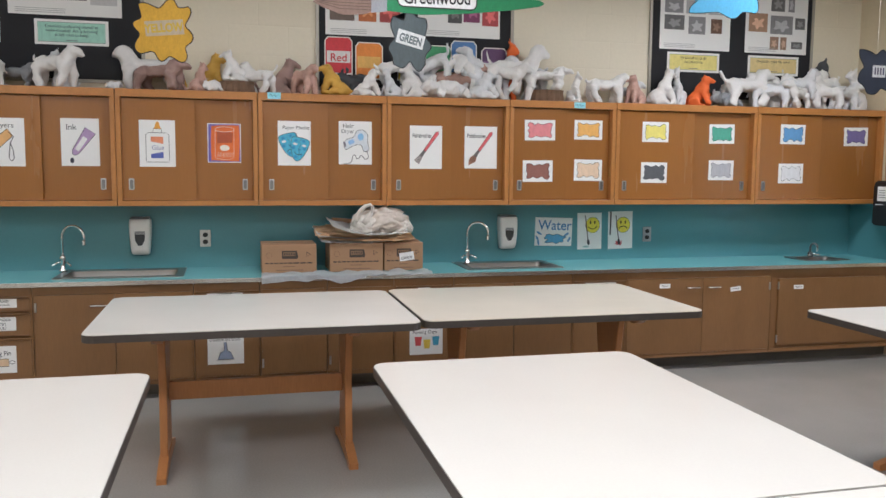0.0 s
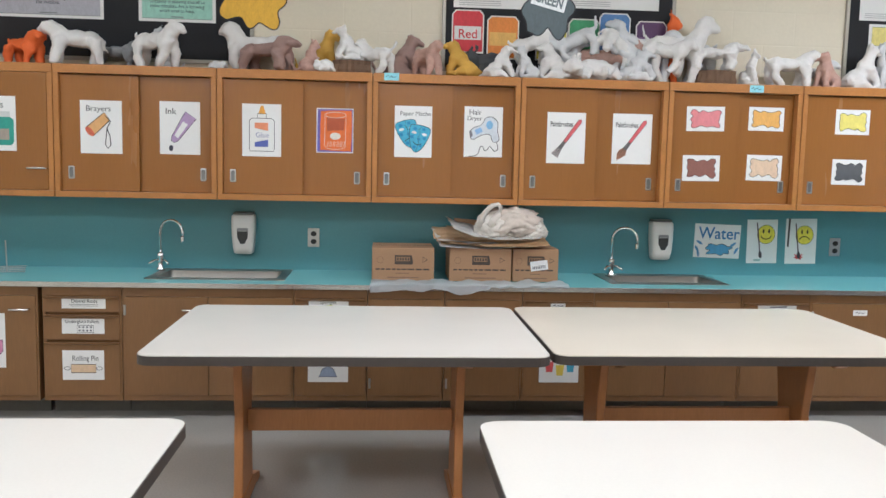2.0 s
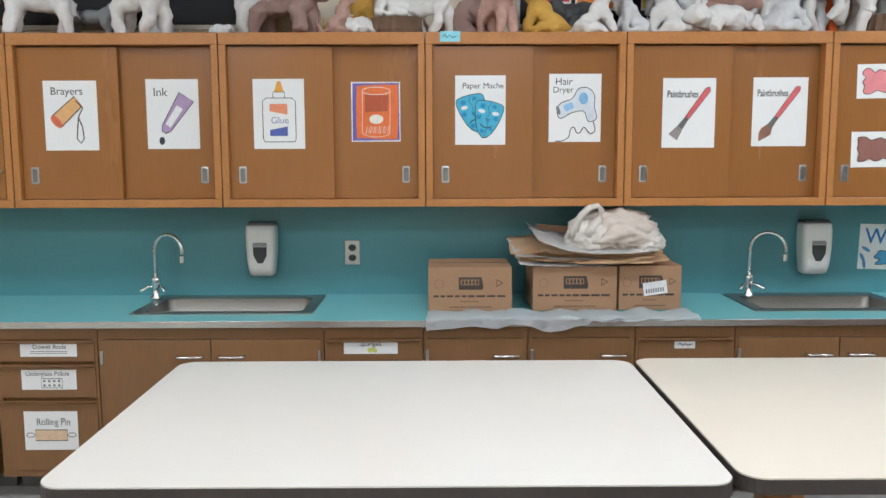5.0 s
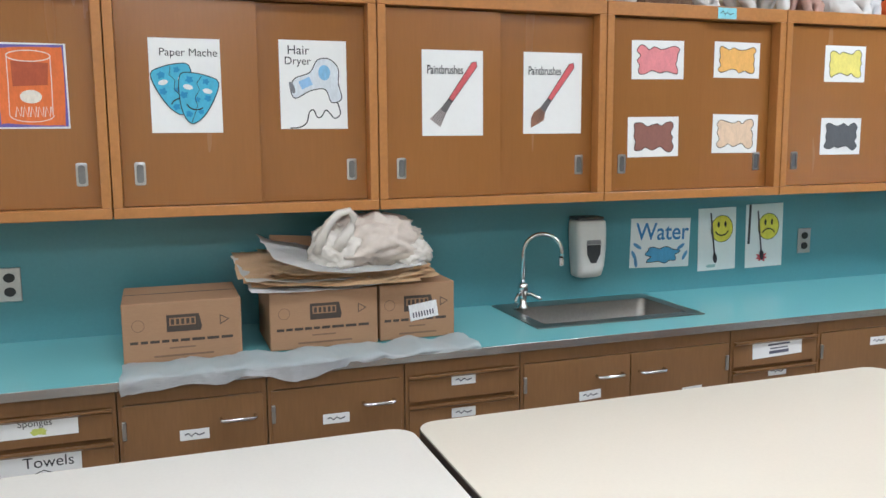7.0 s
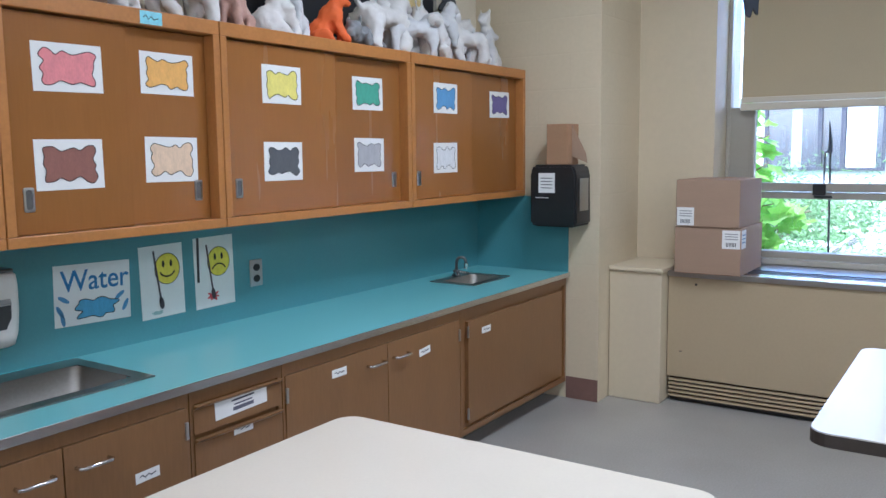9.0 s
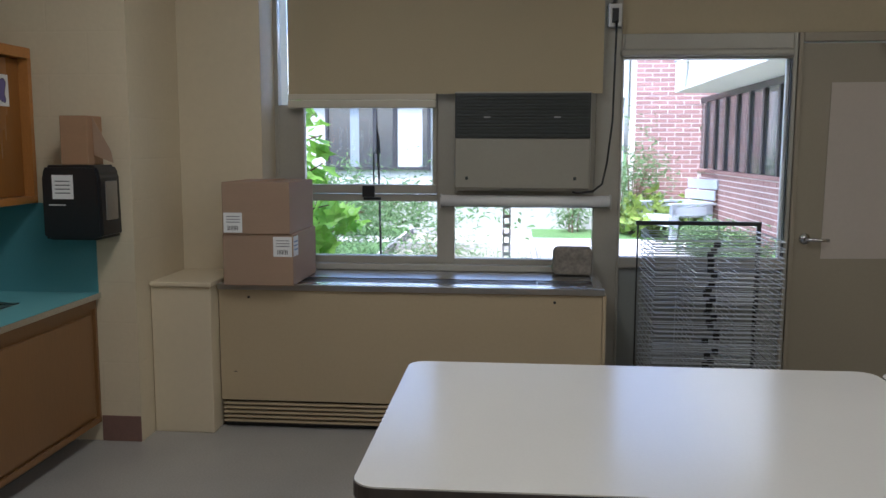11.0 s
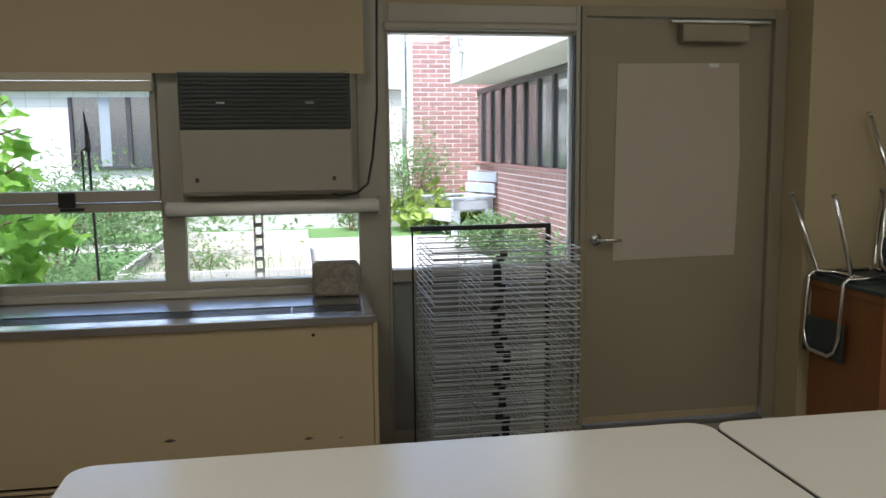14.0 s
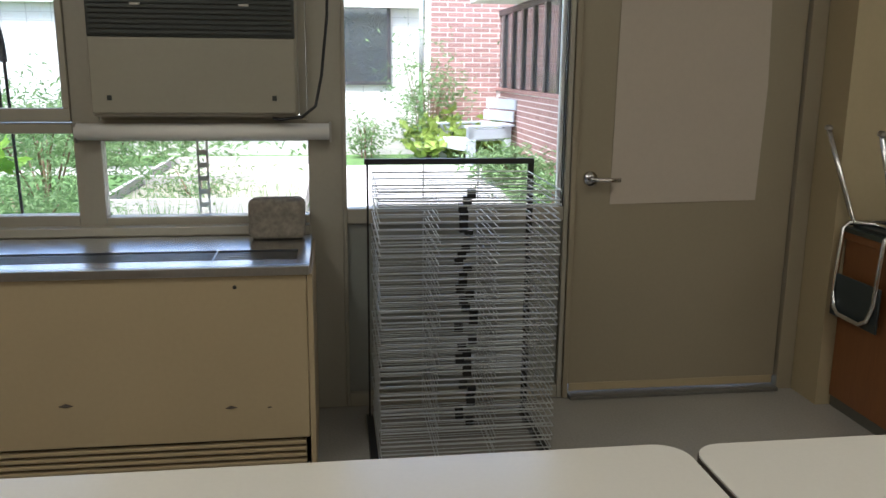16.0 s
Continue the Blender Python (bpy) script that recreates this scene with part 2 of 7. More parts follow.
def lathe(profile, sides=20, at=(0, 0, 0), bm=None):
    """A turned shape about z from (radius, height) pairs."""
    bm = bm or bmesh.new()
    rings = [[bm.verts.new((at[0] + r * math.cos(k * math.tau / sides), at[1] + r * math.sin(k * math.tau / sides), at[2] + z)) for k in range(sides)] for r, z in profile]
    for a, b in zip(rings, rings[1:]):
        for k in range(sides):
            bm.faces.new((a[k], a[(k + 1) % sides], b[(k + 1) % sides], b[k]))
    bm.faces.new(rings[0][::-1])
    bm.faces.new(rings[-1])
    return bm


def slab(outline, z0, z1, r=0.0, bm=None):
    """An outline in x and y, raised from z0 to z1."""
    own = bmesh.new()
    low = [own.verts.new((x, y, z0)) for x, y in outline]
    high = [own.verts.new((x, y, z1)) for x, y in outline]
    n = len(low)
    own.faces.new(low[::-1])
    own.faces.new(high)
    for i in range(n):
        own.faces.new((low[i], low[(i + 1) % n], high[(i + 1) % n], high[i]))
    if n > 8:
        bmesh.ops.triangulate(own, faces=[f for f in own.faces if len(f.verts) > 8])
    bmesh.ops.recalc_face_normals(own, faces=own.faces)
    if bm is None:
        return own
    return merge(bm, own)


def round_rect(x0, x1, y0, y1, r, n=6):
    out = []
    for cx, cy, a in ((x1 - r, y1 - r, 0), (x0 + r, y1 - r, 90), (x0 + r, y0 + r, 180), (x1 - r, y0 + r, 270)):
        out += [(cx + r * math.cos(radians(a + 90 * i / n)), cy + r * math.sin(radians(a + 90 * i / n))) for i in range(n + 1)]
    return out


# ---- the room's shell ----
BACK, EAST, WEST, SOUTH = 5.87, 6.82, -3.2, -3.4
END = 5.95


def wall(name, *boxes, material=None):
    bm = bmesh.new()
    for b in boxes:
        box(*b, bm=bm)
    return solid(name, bm, material or M_WALL, kind="structure")


tagged(solid("floor", box(WEST, 7.1, SOUTH, 6.1, -0.12, 0.0), M_FLOOR), "polished grey vinyl floor with a soft sheen", "floor", kind="structure")
wall("wall_north", (WEST - 0.2, 7.1, BACK, BACK + 0.2, 0, CEILING))
wall("wall_west", (WEST - 0.2, WEST, SOUTH, BACK, 0, CEILING))
wall("wall_south", (WEST - 0.2, 7.1, SOUTH - 0.2, SOUTH, 0, CEILING))
wall("wall_stub", (END, 7.1, 5.06, BACK, 0, CEILING), material=M_WALL_EAST)
wall("wall_pier_north", (6.55, 7.1, 4.6, 5.06, 0, CEILING), material=M_PIER)
wall("wall_pier_south", (6.6, 7.1, SOUTH, 0.64, 0, CEILING), material=M_WALL_GREY)
wall("wall_above_door", (6.83, 7.0, 0.64, 2.65, 2.08, CEILING), material=M_WALL_GREY)
wall("wall_under_window", (6.79, 7.0, 2.785, 4.6, 0, 0.79))
tagged(solid("ceiling", box(WEST - 0.2, 7.1, SOUTH - 0.2, BACK + 0.2, CEILING, CEILING + 0.1), M_CEIL), "white ceiling", "ceiling", kind="structure")
tagged(solid("baseboard", box(END - 0.006, END, 5.06, 5.26, 0, 0.13, 0.002), M_BASETRIM), "brown vinyl base strip", "baseboard", kind="structure")
tagged(solid("ledge_casing", box(6.10, 6.55, 4.745, 5.057, 0, 0.76, 0.006), M_PIER), "cream painted boxed-in casing in the corner", "casing", kind="structure")
tagged(solid("ledge_top", box(6.085, 6.55, 4.735, 5.057, 0.76, 0.785, 0.006), M_PIER), "cream ledge board", "ledge", kind="structure")

# Trays for the added lamps, on a ceiling that stays out of view.
for lx, ly in LAMP_SPOTS:
    tr = thing("added_ceiling_tray", (lx, ly, CEILING), "added ceiling light with an open white tray, out of view", "ceiling light", "ceiling lights")
    fr = bmesh.new()
    for b in ((lx - 0.62, lx + 0.62, ly - 0.32, ly - 0.29), (lx - 0.62, lx + 0.62, ly + 0.29, ly + 0.32), (lx - 0.62, lx - 0.59, ly - 0.29, ly + 0.29), (lx + 0.59, lx + 0.62, ly - 0.29, ly + 0.29)):
        box(*b, CEILING - 0.07, CEILING, bm=fr)
    part("frame", fr, M_WHITEPL, tr)
    part("backing", box(lx - 0.59, lx + 0.59, ly - 0.29, ly + 0.29, CEILING - 0.02, CEILING - 0.004), M_WHITEPL, tr)

# ---- tables ----
def table(x0, x1, y0, y1, along, group="work tables", top_material=None):
    """A trestle table: a rounded top with a dark band, two board legs on feet, and a stretcher."""
    cx, cy, top = (x0 + x1) / 2, (y0 + y1) / 2, 0.746
    t = thing("work_table", (cx, cy, 0), "cream laminate trestle table with a dark edge and honey wood legs", "table", group)
    part("tabletop", slab(round_rect(x0 + 0.002, x1 - 0.002, y0 + 0.002, y1 - 0.002, 0.056), top - 0.004, top), top_material or M_TABLE, t, "cream laminate tabletop")
    part("edge_band", slab(round_rect(x0, x1, y0, y1, 0.058), top - 0.036, top - 0.0035), M_EDGE, t, "dark brown edge band")
    turn = Matrix.Translation((cx, cy, 0)) @ (Matrix.Rotation(radians(90), 4, "Z") if along == "y" else Matrix.Identity(4))
    for s in (-0.44, 0.44):
        leg = slab([(-0.13, 0.06), (0.13, 0.06), (0.105, 0.4), (0.15, 0.655), (-0.15, 0.655), (-0.105, 0.4)], -0.018, 0.018)
        bmesh.ops.bevel(leg, geom=[e for e in leg.edges], offset=0.004, segments=1, affect="EDGES")
        move(leg, turn @ Matrix.Translation((s, 0, 0)) @ Matrix(((0, 0, 1, 0), (1, 0, 0, 0), (0, 1, 0, 0), (0, 0, 0, 1))))
        part("leg", leg, M_LEG, t)
        foot = slab([(-0.30, 0.0), (-0.24, 0.0), (-0.2, 0.012), (0.2, 0.012), (0.24, 0.0), (0.30, 0.0), (0.30, 0.028), (0.13, 0.075), (-0.13, 0.075), (-0.30, 0.028)], -0.022, 0.022)
        move(foot, turn @ Matrix.Translation((s, 0, 0)) @ Matrix(((0, 0, 1, 0), (1, 0, 0, 0), (0, 1, 0, 0), (0, 0, 0, 1))))
        part("foot", foot, M_LEG, t)
        arm = slab([(-0.40, 0.71), (-0.40, 0.69), (-0.33, 0.66), (0.33, 0.66), (0.40, 0.69), (0.40, 0.71)], -0.022, 0.022)
        move(arm, turn @ Matrix.Translation((s, 0, 0)) @ Matrix(((0, 0, 1, 0), (1, 0, 0, 0), (0, 1, 0, 0), (0, 0, 0, 1))))
        part("support_arm", arm, M_LEG, t)
    part("stretcher", move(box(-0.42, 0.42, -0.014, 0.014, 0.315, 0.405, 0.003), turn), M_LEG, t)
    return t


table(0.325, 1.785, 3.605, 4.625, "x")
table(1.801, 3.25, 3.635, 4.645, "x", top_material=M_TABLEWARM)
table(1.43, 2.435, 1.492, 2.885, "y")
table(1.45, 2.455, 0.09, 1.486, "y")
table(-0.34, 0.675, 1.50, 2.91, "y")
table(3.758, 4.81, 2.075, 3.57, "y")
table(3.758, 4.80, 0.555, 2.066, "y")

# ---- wall cupboards ----
UF, UB, UT = 5.53, 1.188, 1.922
SPLIT = [0.5, 0.5, 0.535, 0.525, 0.51, 0.525, 0.545, 0.5]
UPPER = [-1.52, -0.65, 0.24, 1.11, 1.96, 2.83, 3.64, 4.80, END - 0.004]


# Dark steel; in the shallow pull cups its colour gives the recess's shade.
M_DKPULL = mat("shaded_steel_cup", (0.2, 0.2, 0.2), 0.35, 0.8, vary=0.2)


def pull(x, y, z, parent):
    """A recessed steel finger pull in a sliding door."""
    bm = bmesh.new()
    outer, inner = round_rect(-0.0165, 0.0165, -0.036, 0.036, 0.006, 3), round_rect(-0.0105, 0.0105, -0.029, 0.029, 0.008, 3)
    n = len(outer)
    rows = [[bm.verts.new((x + u, yy, z + v)) for u, v in pts] for pts, yy in ((outer, y + 0.001), (outer, y - 0.003), (inner, y - 0.004), (inner, y + 0.001))]
    for a, b in zip(rows, rows[1:]):
        for k in range(n):
            bm.faces.new((a[k], a[(k + 1) % n], b[(k + 1) % n], b[k]))
    bmesh.ops.recalc_face_normals(bm, faces=bm.faces)
    p = part("finger_pull", bm, M_STEEL, parent.parent, "recessed steel finger pull")
    cup = bmesh.new()
    low = [cup.verts.new((x + u, y - 0.001, z + v)) for u, v in inner]
    deep = [cup.verts.new((x + u * 0.6, y - 0.0005 if v < 0 else y - 0.0002, z + v * 0.6 + 0.005)) for u, v in inner]
    for k in range(n):
        cup.faces.new((low[k], low[(k + 1) % n], deep[(k + 1) % n], deep[k]))
    cup.faces.new(deep)
    part("pull_cup", cup, M_DKPULL, p)
    return p


def bar_handle(x, y, z, parent, w=0.1):
    bm = tube([(x - w / 2, y, z), (x - w / 2, y - 0.022, z), (x - w / 2 + 0.008, y - 0.028, z), (x + w / 2 - 0.008, y - 0.028, z), (x + w / 2, y - 0.022, z), (x + w / 2, y, z)], 0.0055, 8)
    return part("handle", bm, M_CHROME, parent, "chrome bar handle", True)


for i, (x0, x1) in enumerate(zip(UPPER, UPPER[1:])):
    c = thing("wall_cupboard", ((x0 + x1) / 2, UF, UB), "orange oak wall cupboard with sliding doors and steel pulls" if i else "orange oak wall cupboard with a hinged door", "cupboard", "wall cupboards")
    a, b = x0 + 0.002, x1 - 0.002
    body = bmesh.new()
    box(a, b, UF + 0.07, BACK - 0.002, UB, UB + 0.018, bm=body)
    box(a, b, UF + 0.07, BACK - 0.002, UT - 0.018, UT, bm=body)
    box(a, a + 0.018, UF + 0.07, BACK - 0.002, UB + 0.018, UT - 0.018, bm=body)
    box(b - 0.018, b, UF + 0.07, BACK - 0.002, UB + 0.018, UT - 0.018, bm=body)
    box(a + 0.018, b - 0.018, BACK - 0.012, BACK - 0.002, UB + 0.018, UT - 0.018, bm=body)
    part("body", body, M_UPPER, c)
    part("top_rail", box(a, b, UF, UF + 0.068, UT - 0.05, UT, 0.003), M_FRAMEW, c)
    part("bottom_rail", box(a, b, UF, UF + 0.068, UB, UB + 0.034, 0.003), M_FRAMEW, c)
    for s0, s1 in ((a, a + 0.029), (b - 0.029, b)):
        part("stile", box(s0, s1, UF, UF + 0.068, UB + 0.034, UT - 0.05, 0.002), M_FRAMEW, c)
    mid = x0 + (x1 - x0) * SPLIT[i]
    if i == 0:
        d = part("door", box(a + 0.031, b - 0.031, UF + 0.002, UF + 0.02, UB + 0.036, UT - 0.052, 0.002), M_UPPER, c)
        bar_handle(b - 0.09, UF + 0.002, 1.345, d)
        continue
    near, far = UF + 0.024, UF + 0.048
    d = part("sliding_door", box(a + 0.03, mid + 0.012, near, near + 0.018, UB + 0.036, UT - 0.056, 0.001), M_UPPER, c)
    pull(a + 0.083, near, 1.326, d)
    d = part("sliding_door", box(mid - 0.012, b - 0.03, far, far + 0.018, UB + 0.036, UT - 0.054, 0.001), M_UPPER, c)
    if i < len(UPPER) - 2:
        pull(b - 0.083, far, 1.326, d)

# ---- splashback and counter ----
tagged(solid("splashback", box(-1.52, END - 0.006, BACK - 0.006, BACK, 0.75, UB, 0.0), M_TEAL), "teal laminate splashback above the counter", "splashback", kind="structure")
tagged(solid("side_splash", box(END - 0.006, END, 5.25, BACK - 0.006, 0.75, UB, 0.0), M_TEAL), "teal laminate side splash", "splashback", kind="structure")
CT, CF, BF = 0.75, 5.235, 5.262
SINKS = [(-0.13, 0.635, 5.385, 5.825), (2.50, 3.205, 5.405, 5.835), (5.24, 5.63, 5.46, 5.74)]
counter = thing("counter", (2.2, 5.5, CT), "turquoise laminate counter with a steel edge strip", "counter")
bm = bmesh.new()
holes = [(q[0] + 0.02, q[1] - 0.02, q[2] + 0.02, q[3] - 0.02) for q in SINKS]
cut_x = sorted([-1.52, END - 0.006] + [v for q in holes for v in q[:2]])
cut_y = sorted({CF + 0.004, BACK - 0.006} | {v for q in holes for v in q[2:]})
grid = {}
for i in range(len(cut_x) - 1):
    for j in range(len(cut_y) - 1):
        mx, my = (cut_x[i] + cut_x[i + 1]) / 2, (cut_y[j] + cut_y[j + 1]) / 2
        if any(q[0] < mx < q[1] and q[2] < my < q[3] for q in holes):
            continue
        ring4 = [(i, j), (i + 1, j), (i + 1, j + 1), (i, j + 1)]
        for key in ring4:
            if key not in grid:
                grid[key] = bm.verts.new((cut_x[key[0]], cut_y[key[1]], CT))
        bm.faces.new([grid[key] for key in ring4])
down = bmesh.ops.extrude_face_region(bm, geom=list(bm.faces))
bmesh.ops.translate(bm, verts=[v for v in down["geom"] if isinstance(v, bmesh.types.BMVert)], vec=(0, 0, -0.024))
bmesh.ops.recalc_face_normals(bm, faces=bm.faces)
part("worktop", bm, M_COUNTER, counter)
part("edge_strip", box(-1.52, END - 0.006, CF, CF + 0.004, CT - 0.025, CT + 0.002, 0.001), M_TOPSTEEL, counter, "worn steel edge strip")

# ---- base cupboards ----
BASE = [(-1.52, -0.65, "doors1"), (-0.63, -0.215, "drawers3"), (-0.215, 0.70, "sink"), (0.70, 1.10, "drawers3b"), (1.10, 1.525, "door"), (1.525, 1.96, "door"), (1.96, 2.365, "drawers3b"), (2.365, 3.215, "sink"), (3.215, 3.62, "drawers2"), (3.62, 4.79, "wide"), (4.79, END - 0.004, "panel")]
for x0, x1, kind in BASE:
    a, b = x0 + 0.002, x1 - 0.002
    lab = {"d": "brown oak base cupboard with labelled fronts", "s": "brown oak sink cupboard with two doors", "w": "wide brown oak base cupboard with two doors", "p": "brown oak base panel beneath the small sink"}[kind[0]]
    c = thing("base_cupboard", ((a + b) / 2, BF, 0), lab, "cupboard", "base cupboards")
    body = bmesh.new()
    box(a, b, BF + 0.022, BACK - 0.008, 0.1, 0.118, bm=body)
    box(a, a + 0.016, BF + 0.022, BACK - 0.008, 0.118, CT - 0.036, bm=body)
    box(b - 0.016, b, BF + 0.022, BACK - 0.008, 0.118, CT - 0.036, bm=body)
    part("body", body, M_BASEW, c)
    part("toe_board", box(a, b, BF + 0.14, BF + 0.155, 0.0, 0.1), M_DARK, c, "dark recessed toe board")
    ff = bmesh.new()
    box(a, b, BF, BF + 0.02, CT - 0.075, CT - 0.025, bm=ff)
    box(a + 0.017, b - 0.017, BF + 0.0145, BF + 0.02, 0.127, CT - 0.074, bm=ff)
    box(a, b, BF, BF + 0.02, 0.1, 0.128, bm=ff)
    box(a, a + 0.018, BF, BF + 0.02, 0.128, CT - 0.075, bm=ff)
    box(b - 0.018, b, BF, BF + 0.02, 0.128, CT - 0.075, bm=ff)
    part("face_frame", ff, M_BASEW, c)
    L, R = a + 0.011, b - 0.011
    def front(name, l, r, z0, z1):
        return part(name, box(l, r, BF - 0.006, BF + 0.014, z0, z1, 0.0012), M_BASEW, c)
    def finger_lip(l, r, z):
        lip = slab([(0.0, 0.0), (-0.018, 0.012), (-0.018, 0.016), (0.0, 0.016)], l, r)
        move(lip, Matrix.Translation((0, BF - 0.004, z)) @ Matrix(((0, 0, 1, 0), (1, 0, 0, 0), (0, 1, 0, 0), (0, 0, 0, 1))))
        part("drawer_lip", lip, M_BASEW, c)
    def hinge(x, z):
        part("hinge", box(x - 0.006, x + 0.006, BF - 0.012, BF - 0.004, z - 0.028, z + 0.028, 0.002), M_STEEL, c, "worn steel hinge")
    if kind == "doors1":
        d = front("door", L, R, 0.13, 0.672)
        bar_handle(R - 0.08, BF - 0.006, 0.6, d)
    elif kind == "drawers3":
        for z0, z1 in ((0.585, 0.67), (0.435, 0.57), (0.13, 0.42)):
            front("drawer", L, R, z0, z1 - 0.012)
            finger_lip(L, R, z1 - 0.014)
    elif kind in ("drawers2", "drawers3b"):
        for z0, z1 in ((0.585, 0.67), (0.43, 0.57), (0.13, 0.415)) if kind == "drawers3b" else ((0.575, 0.67), (0.13, 0.56)):
            front("drawer", L, R, z0, z1 - 0.012)
            finger_lip(L, R, z1 - 0.014)
    elif kind == "door":
        d = front("door", L, R, 0.13, 0.672)
        bar_handle(R - 0.075, BF - 0.006, 0.605, d)
        hinge(L + 0.004, 0.6)
        hinge(L + 0.004, 0.2)
    elif kind in ("sink", "wide"):
        m = (L + R) / 2 + (0.02 if kind == "wide" else 0)
        d = front("door", L, m - 0.002, 0.13, 0.672)
        bar_handle(m - 0.085, BF - 0.006, 0.605, d)
        e = front("door", m + 0.002, R, 0.13, 0.672)
        bar_handle(m + 0.085, BF - 0.006, 0.605, e)
        for x in (L + 0.004, R - 0.004):
            hinge(x, 0.6)
    else:
        front("panel", L + 0.05, R - 0.06, 0.15, 0.65)
        for z in (0.2, 0.6):
            hinge(L + 0.045, z)

# ---- window wall ----
WX = 6.80
win = thing("window_1", (WX, 3.65, 0.79), "grey metal window with small panes, a blind and an air conditioner", "window", kind="structure")
fr = bmesh.new()
for y0, y1, z0, z1 in ((4.575, 4.6, 0.79, CEILING), (3.565, 3.665, 0.79, CEILING), (2.65, 2.785, 0.0, CEILING), (3.665, 4.575, 0.79, 0.84), (2.785, 3.565, 0.79, 0.83), (3.665, 4.575, 1.155, 1.195), (2.785, 3.565, 1.125, 1.21), (3.665, 4.575, CEILING - 0.06, CEILING), (2.785, 3.565, CEILING - 0.06, CEILING), (2.785, 3.565, 1.765, 1.82), (4.45, 4.575, 0.84, 1.70)):
    box(WX, WX + 0.07, y0, y1, z0, z1, 0.004, bm=fr)
part("window_frame", fr, M_ALU, win)
sash = bmesh.new()
for y0, y1, z0, z1 in ((3.665, 4.45, 1.20, 1.25), (3.665, 3.69, 1.25, 2.0), (4.425, 4.45, 1.25, 1.7), (3.665, 4.45, 2.0, 2.04)):
    box(WX - 0.015, WX + 0.04, y0, y1, z0, z1, 0.003, bm=sash)
part("sash", sash, M_ALU, win)
panes = [(3.69, 4.425, 1.25, 1.7), (3.69, 4.575, 1.7, 2.0), (3.665, 4.45, 0.84, 1.155), (2.785, 3.565, 0.83, 1.125), (3.665, 4.575, 2.04, CEILING - 0.06), (2.785, 3.565, 1.82, CEILING - 0.06)]
for y0, y1, z0, z1 in panes:
    p = part("pane", box(WX + 0.03, WX + 0.036, y0, y1, z0, z1), M_GLASS, win)
    p.visible_shadow = False
part("window_sill", box(WX - 0.06, WX + 0.0, 2.785, 4.6, 0.766, 0.80, 0.003), M_ALU, win)
latch = bmesh.new()
box(WX - 0.03, WX - 0.015, 4.02, 4.09, 1.18, 1.245, 0.003, bm=latch)
box(WX - 0.045, WX - 0.03, 3.98, 4.08, 1.165, 1.18, 0.003, bm=latch)
part("latch", latch, M_BLACK, win, "black window latch")

blind = thing("roller_blind", (6.73, 3.66, 1.72), "tan roller blind pulled half down over the window", "blind")
part("cloth", box(6.73, 6.734, 2.755, 4.495, 1.755, CEILING - 0.02), M_BLIND, blind)
# Pale bar, and a pale strip above for the line of light there.
part("hem_bar", box(6.722, 6.742, 3.665, 4.50, 1.678, 1.722, 0.006), M_PALEHEM, blind, "hem bar with daylight in its pale colour")
part("hem_light_line", box(6.726, 6.738, 3.665, 4.498, 1.724, 1.756, 0.004), M_PALEHEM, blind)
lower = thing("roller_blind", (6.74, 3.2, 1.12), "rolled-up cream blind above the small pane", "blind")
part("roll", tube([(6.755, 2.70, 1.165), (6.755, 3.64, 1.165)], 0.032, 14), M_WHITEPL, lower, smooth=True)
for y in (2.692, 3.635):
    part("bracket", box(6.73, 6.80, y, y + 0.008, 1.125, 1.2), M_STEEL, lower)

ac = thing("air_conditioner", (6.75, 3.235, 1.2), "window air conditioner with a dark grille over a grey panel", "air conditioner")
part("housing", box(6.70, 7.15, 2.815, 3.56, 1.225, 1.765, 0.008), M_ALU, ac)
part("front_panel", box(6.675, 6.70, 2.82, 3.555, 1.238, 1.51, 0.006), M_ACPANEL, ac, "grey-beige front panel")
part("grille_frame", box(6.682, 6.70, 2.82, 3.555, 1.512, 1.755, 0.003), M_DKPANEL, ac, "dark grille")
for b in ((2.786, 2.814, 1.211, 1.764), (2.814, 3.564, 1.211, 1.224)):
    part("side_filler", box(WX + 0.005, WX + 0.03, *b), M_ALU, ac)
for k in range(13):
    part("slat", box(6.674, 6.684, 2.83, 3.545, 1.521 + k * 0.018, 1.534 + k * 0.018, 0.002), M_DKPANEL, ac)
for y in (3.0, 3.38):
    part("badge", box(6.671, 6.676, y - 0.018, y + 0.018, 1.622, 1.63), M_STEEL, ac)
for y in (2.9, 3.49):
    part("mark", box(6.672, 6.676, y - 0.008, y + 0.008, 1.285, 1.303, 0.001), M_DKPANEL, ac)
cord = tube([(6.73, 2.69, 2.14), (6.72, 2.695, 1.9), (6.72, 2.70, 1.6), (6.71, 2.725, 1.38), (6.7, 2.75, 1.265), (6.69, 2.80, 1.225), (6.69, 2.88, 1.215), (6.7, 2.91, 1.22)], 0.006, 8)
solid("power_cord", cord, M_BLACK, "black power cord running down the window post", "cord", smooth=True)
sw = thing("switch_box", (6.78, 2.75, 2.15), "grey metal outlet box with conduit on the window post", "outlet box")
part("cover", box(6.755, 6.80, 2.66, 2.73, 2.11, 2.235, 0.004), M_STEEL, sw)
part("conduit", tube([(6.785, 2.695, 2.235), (6.785, 2.695, CEILING)], 0.011, 10), M_STEEL, sw, smooth=True)
part("socket", box(6.748, 6.756, 2.677, 2.713, 2.13, 2.21, 0.003), M_BLACK, sw)

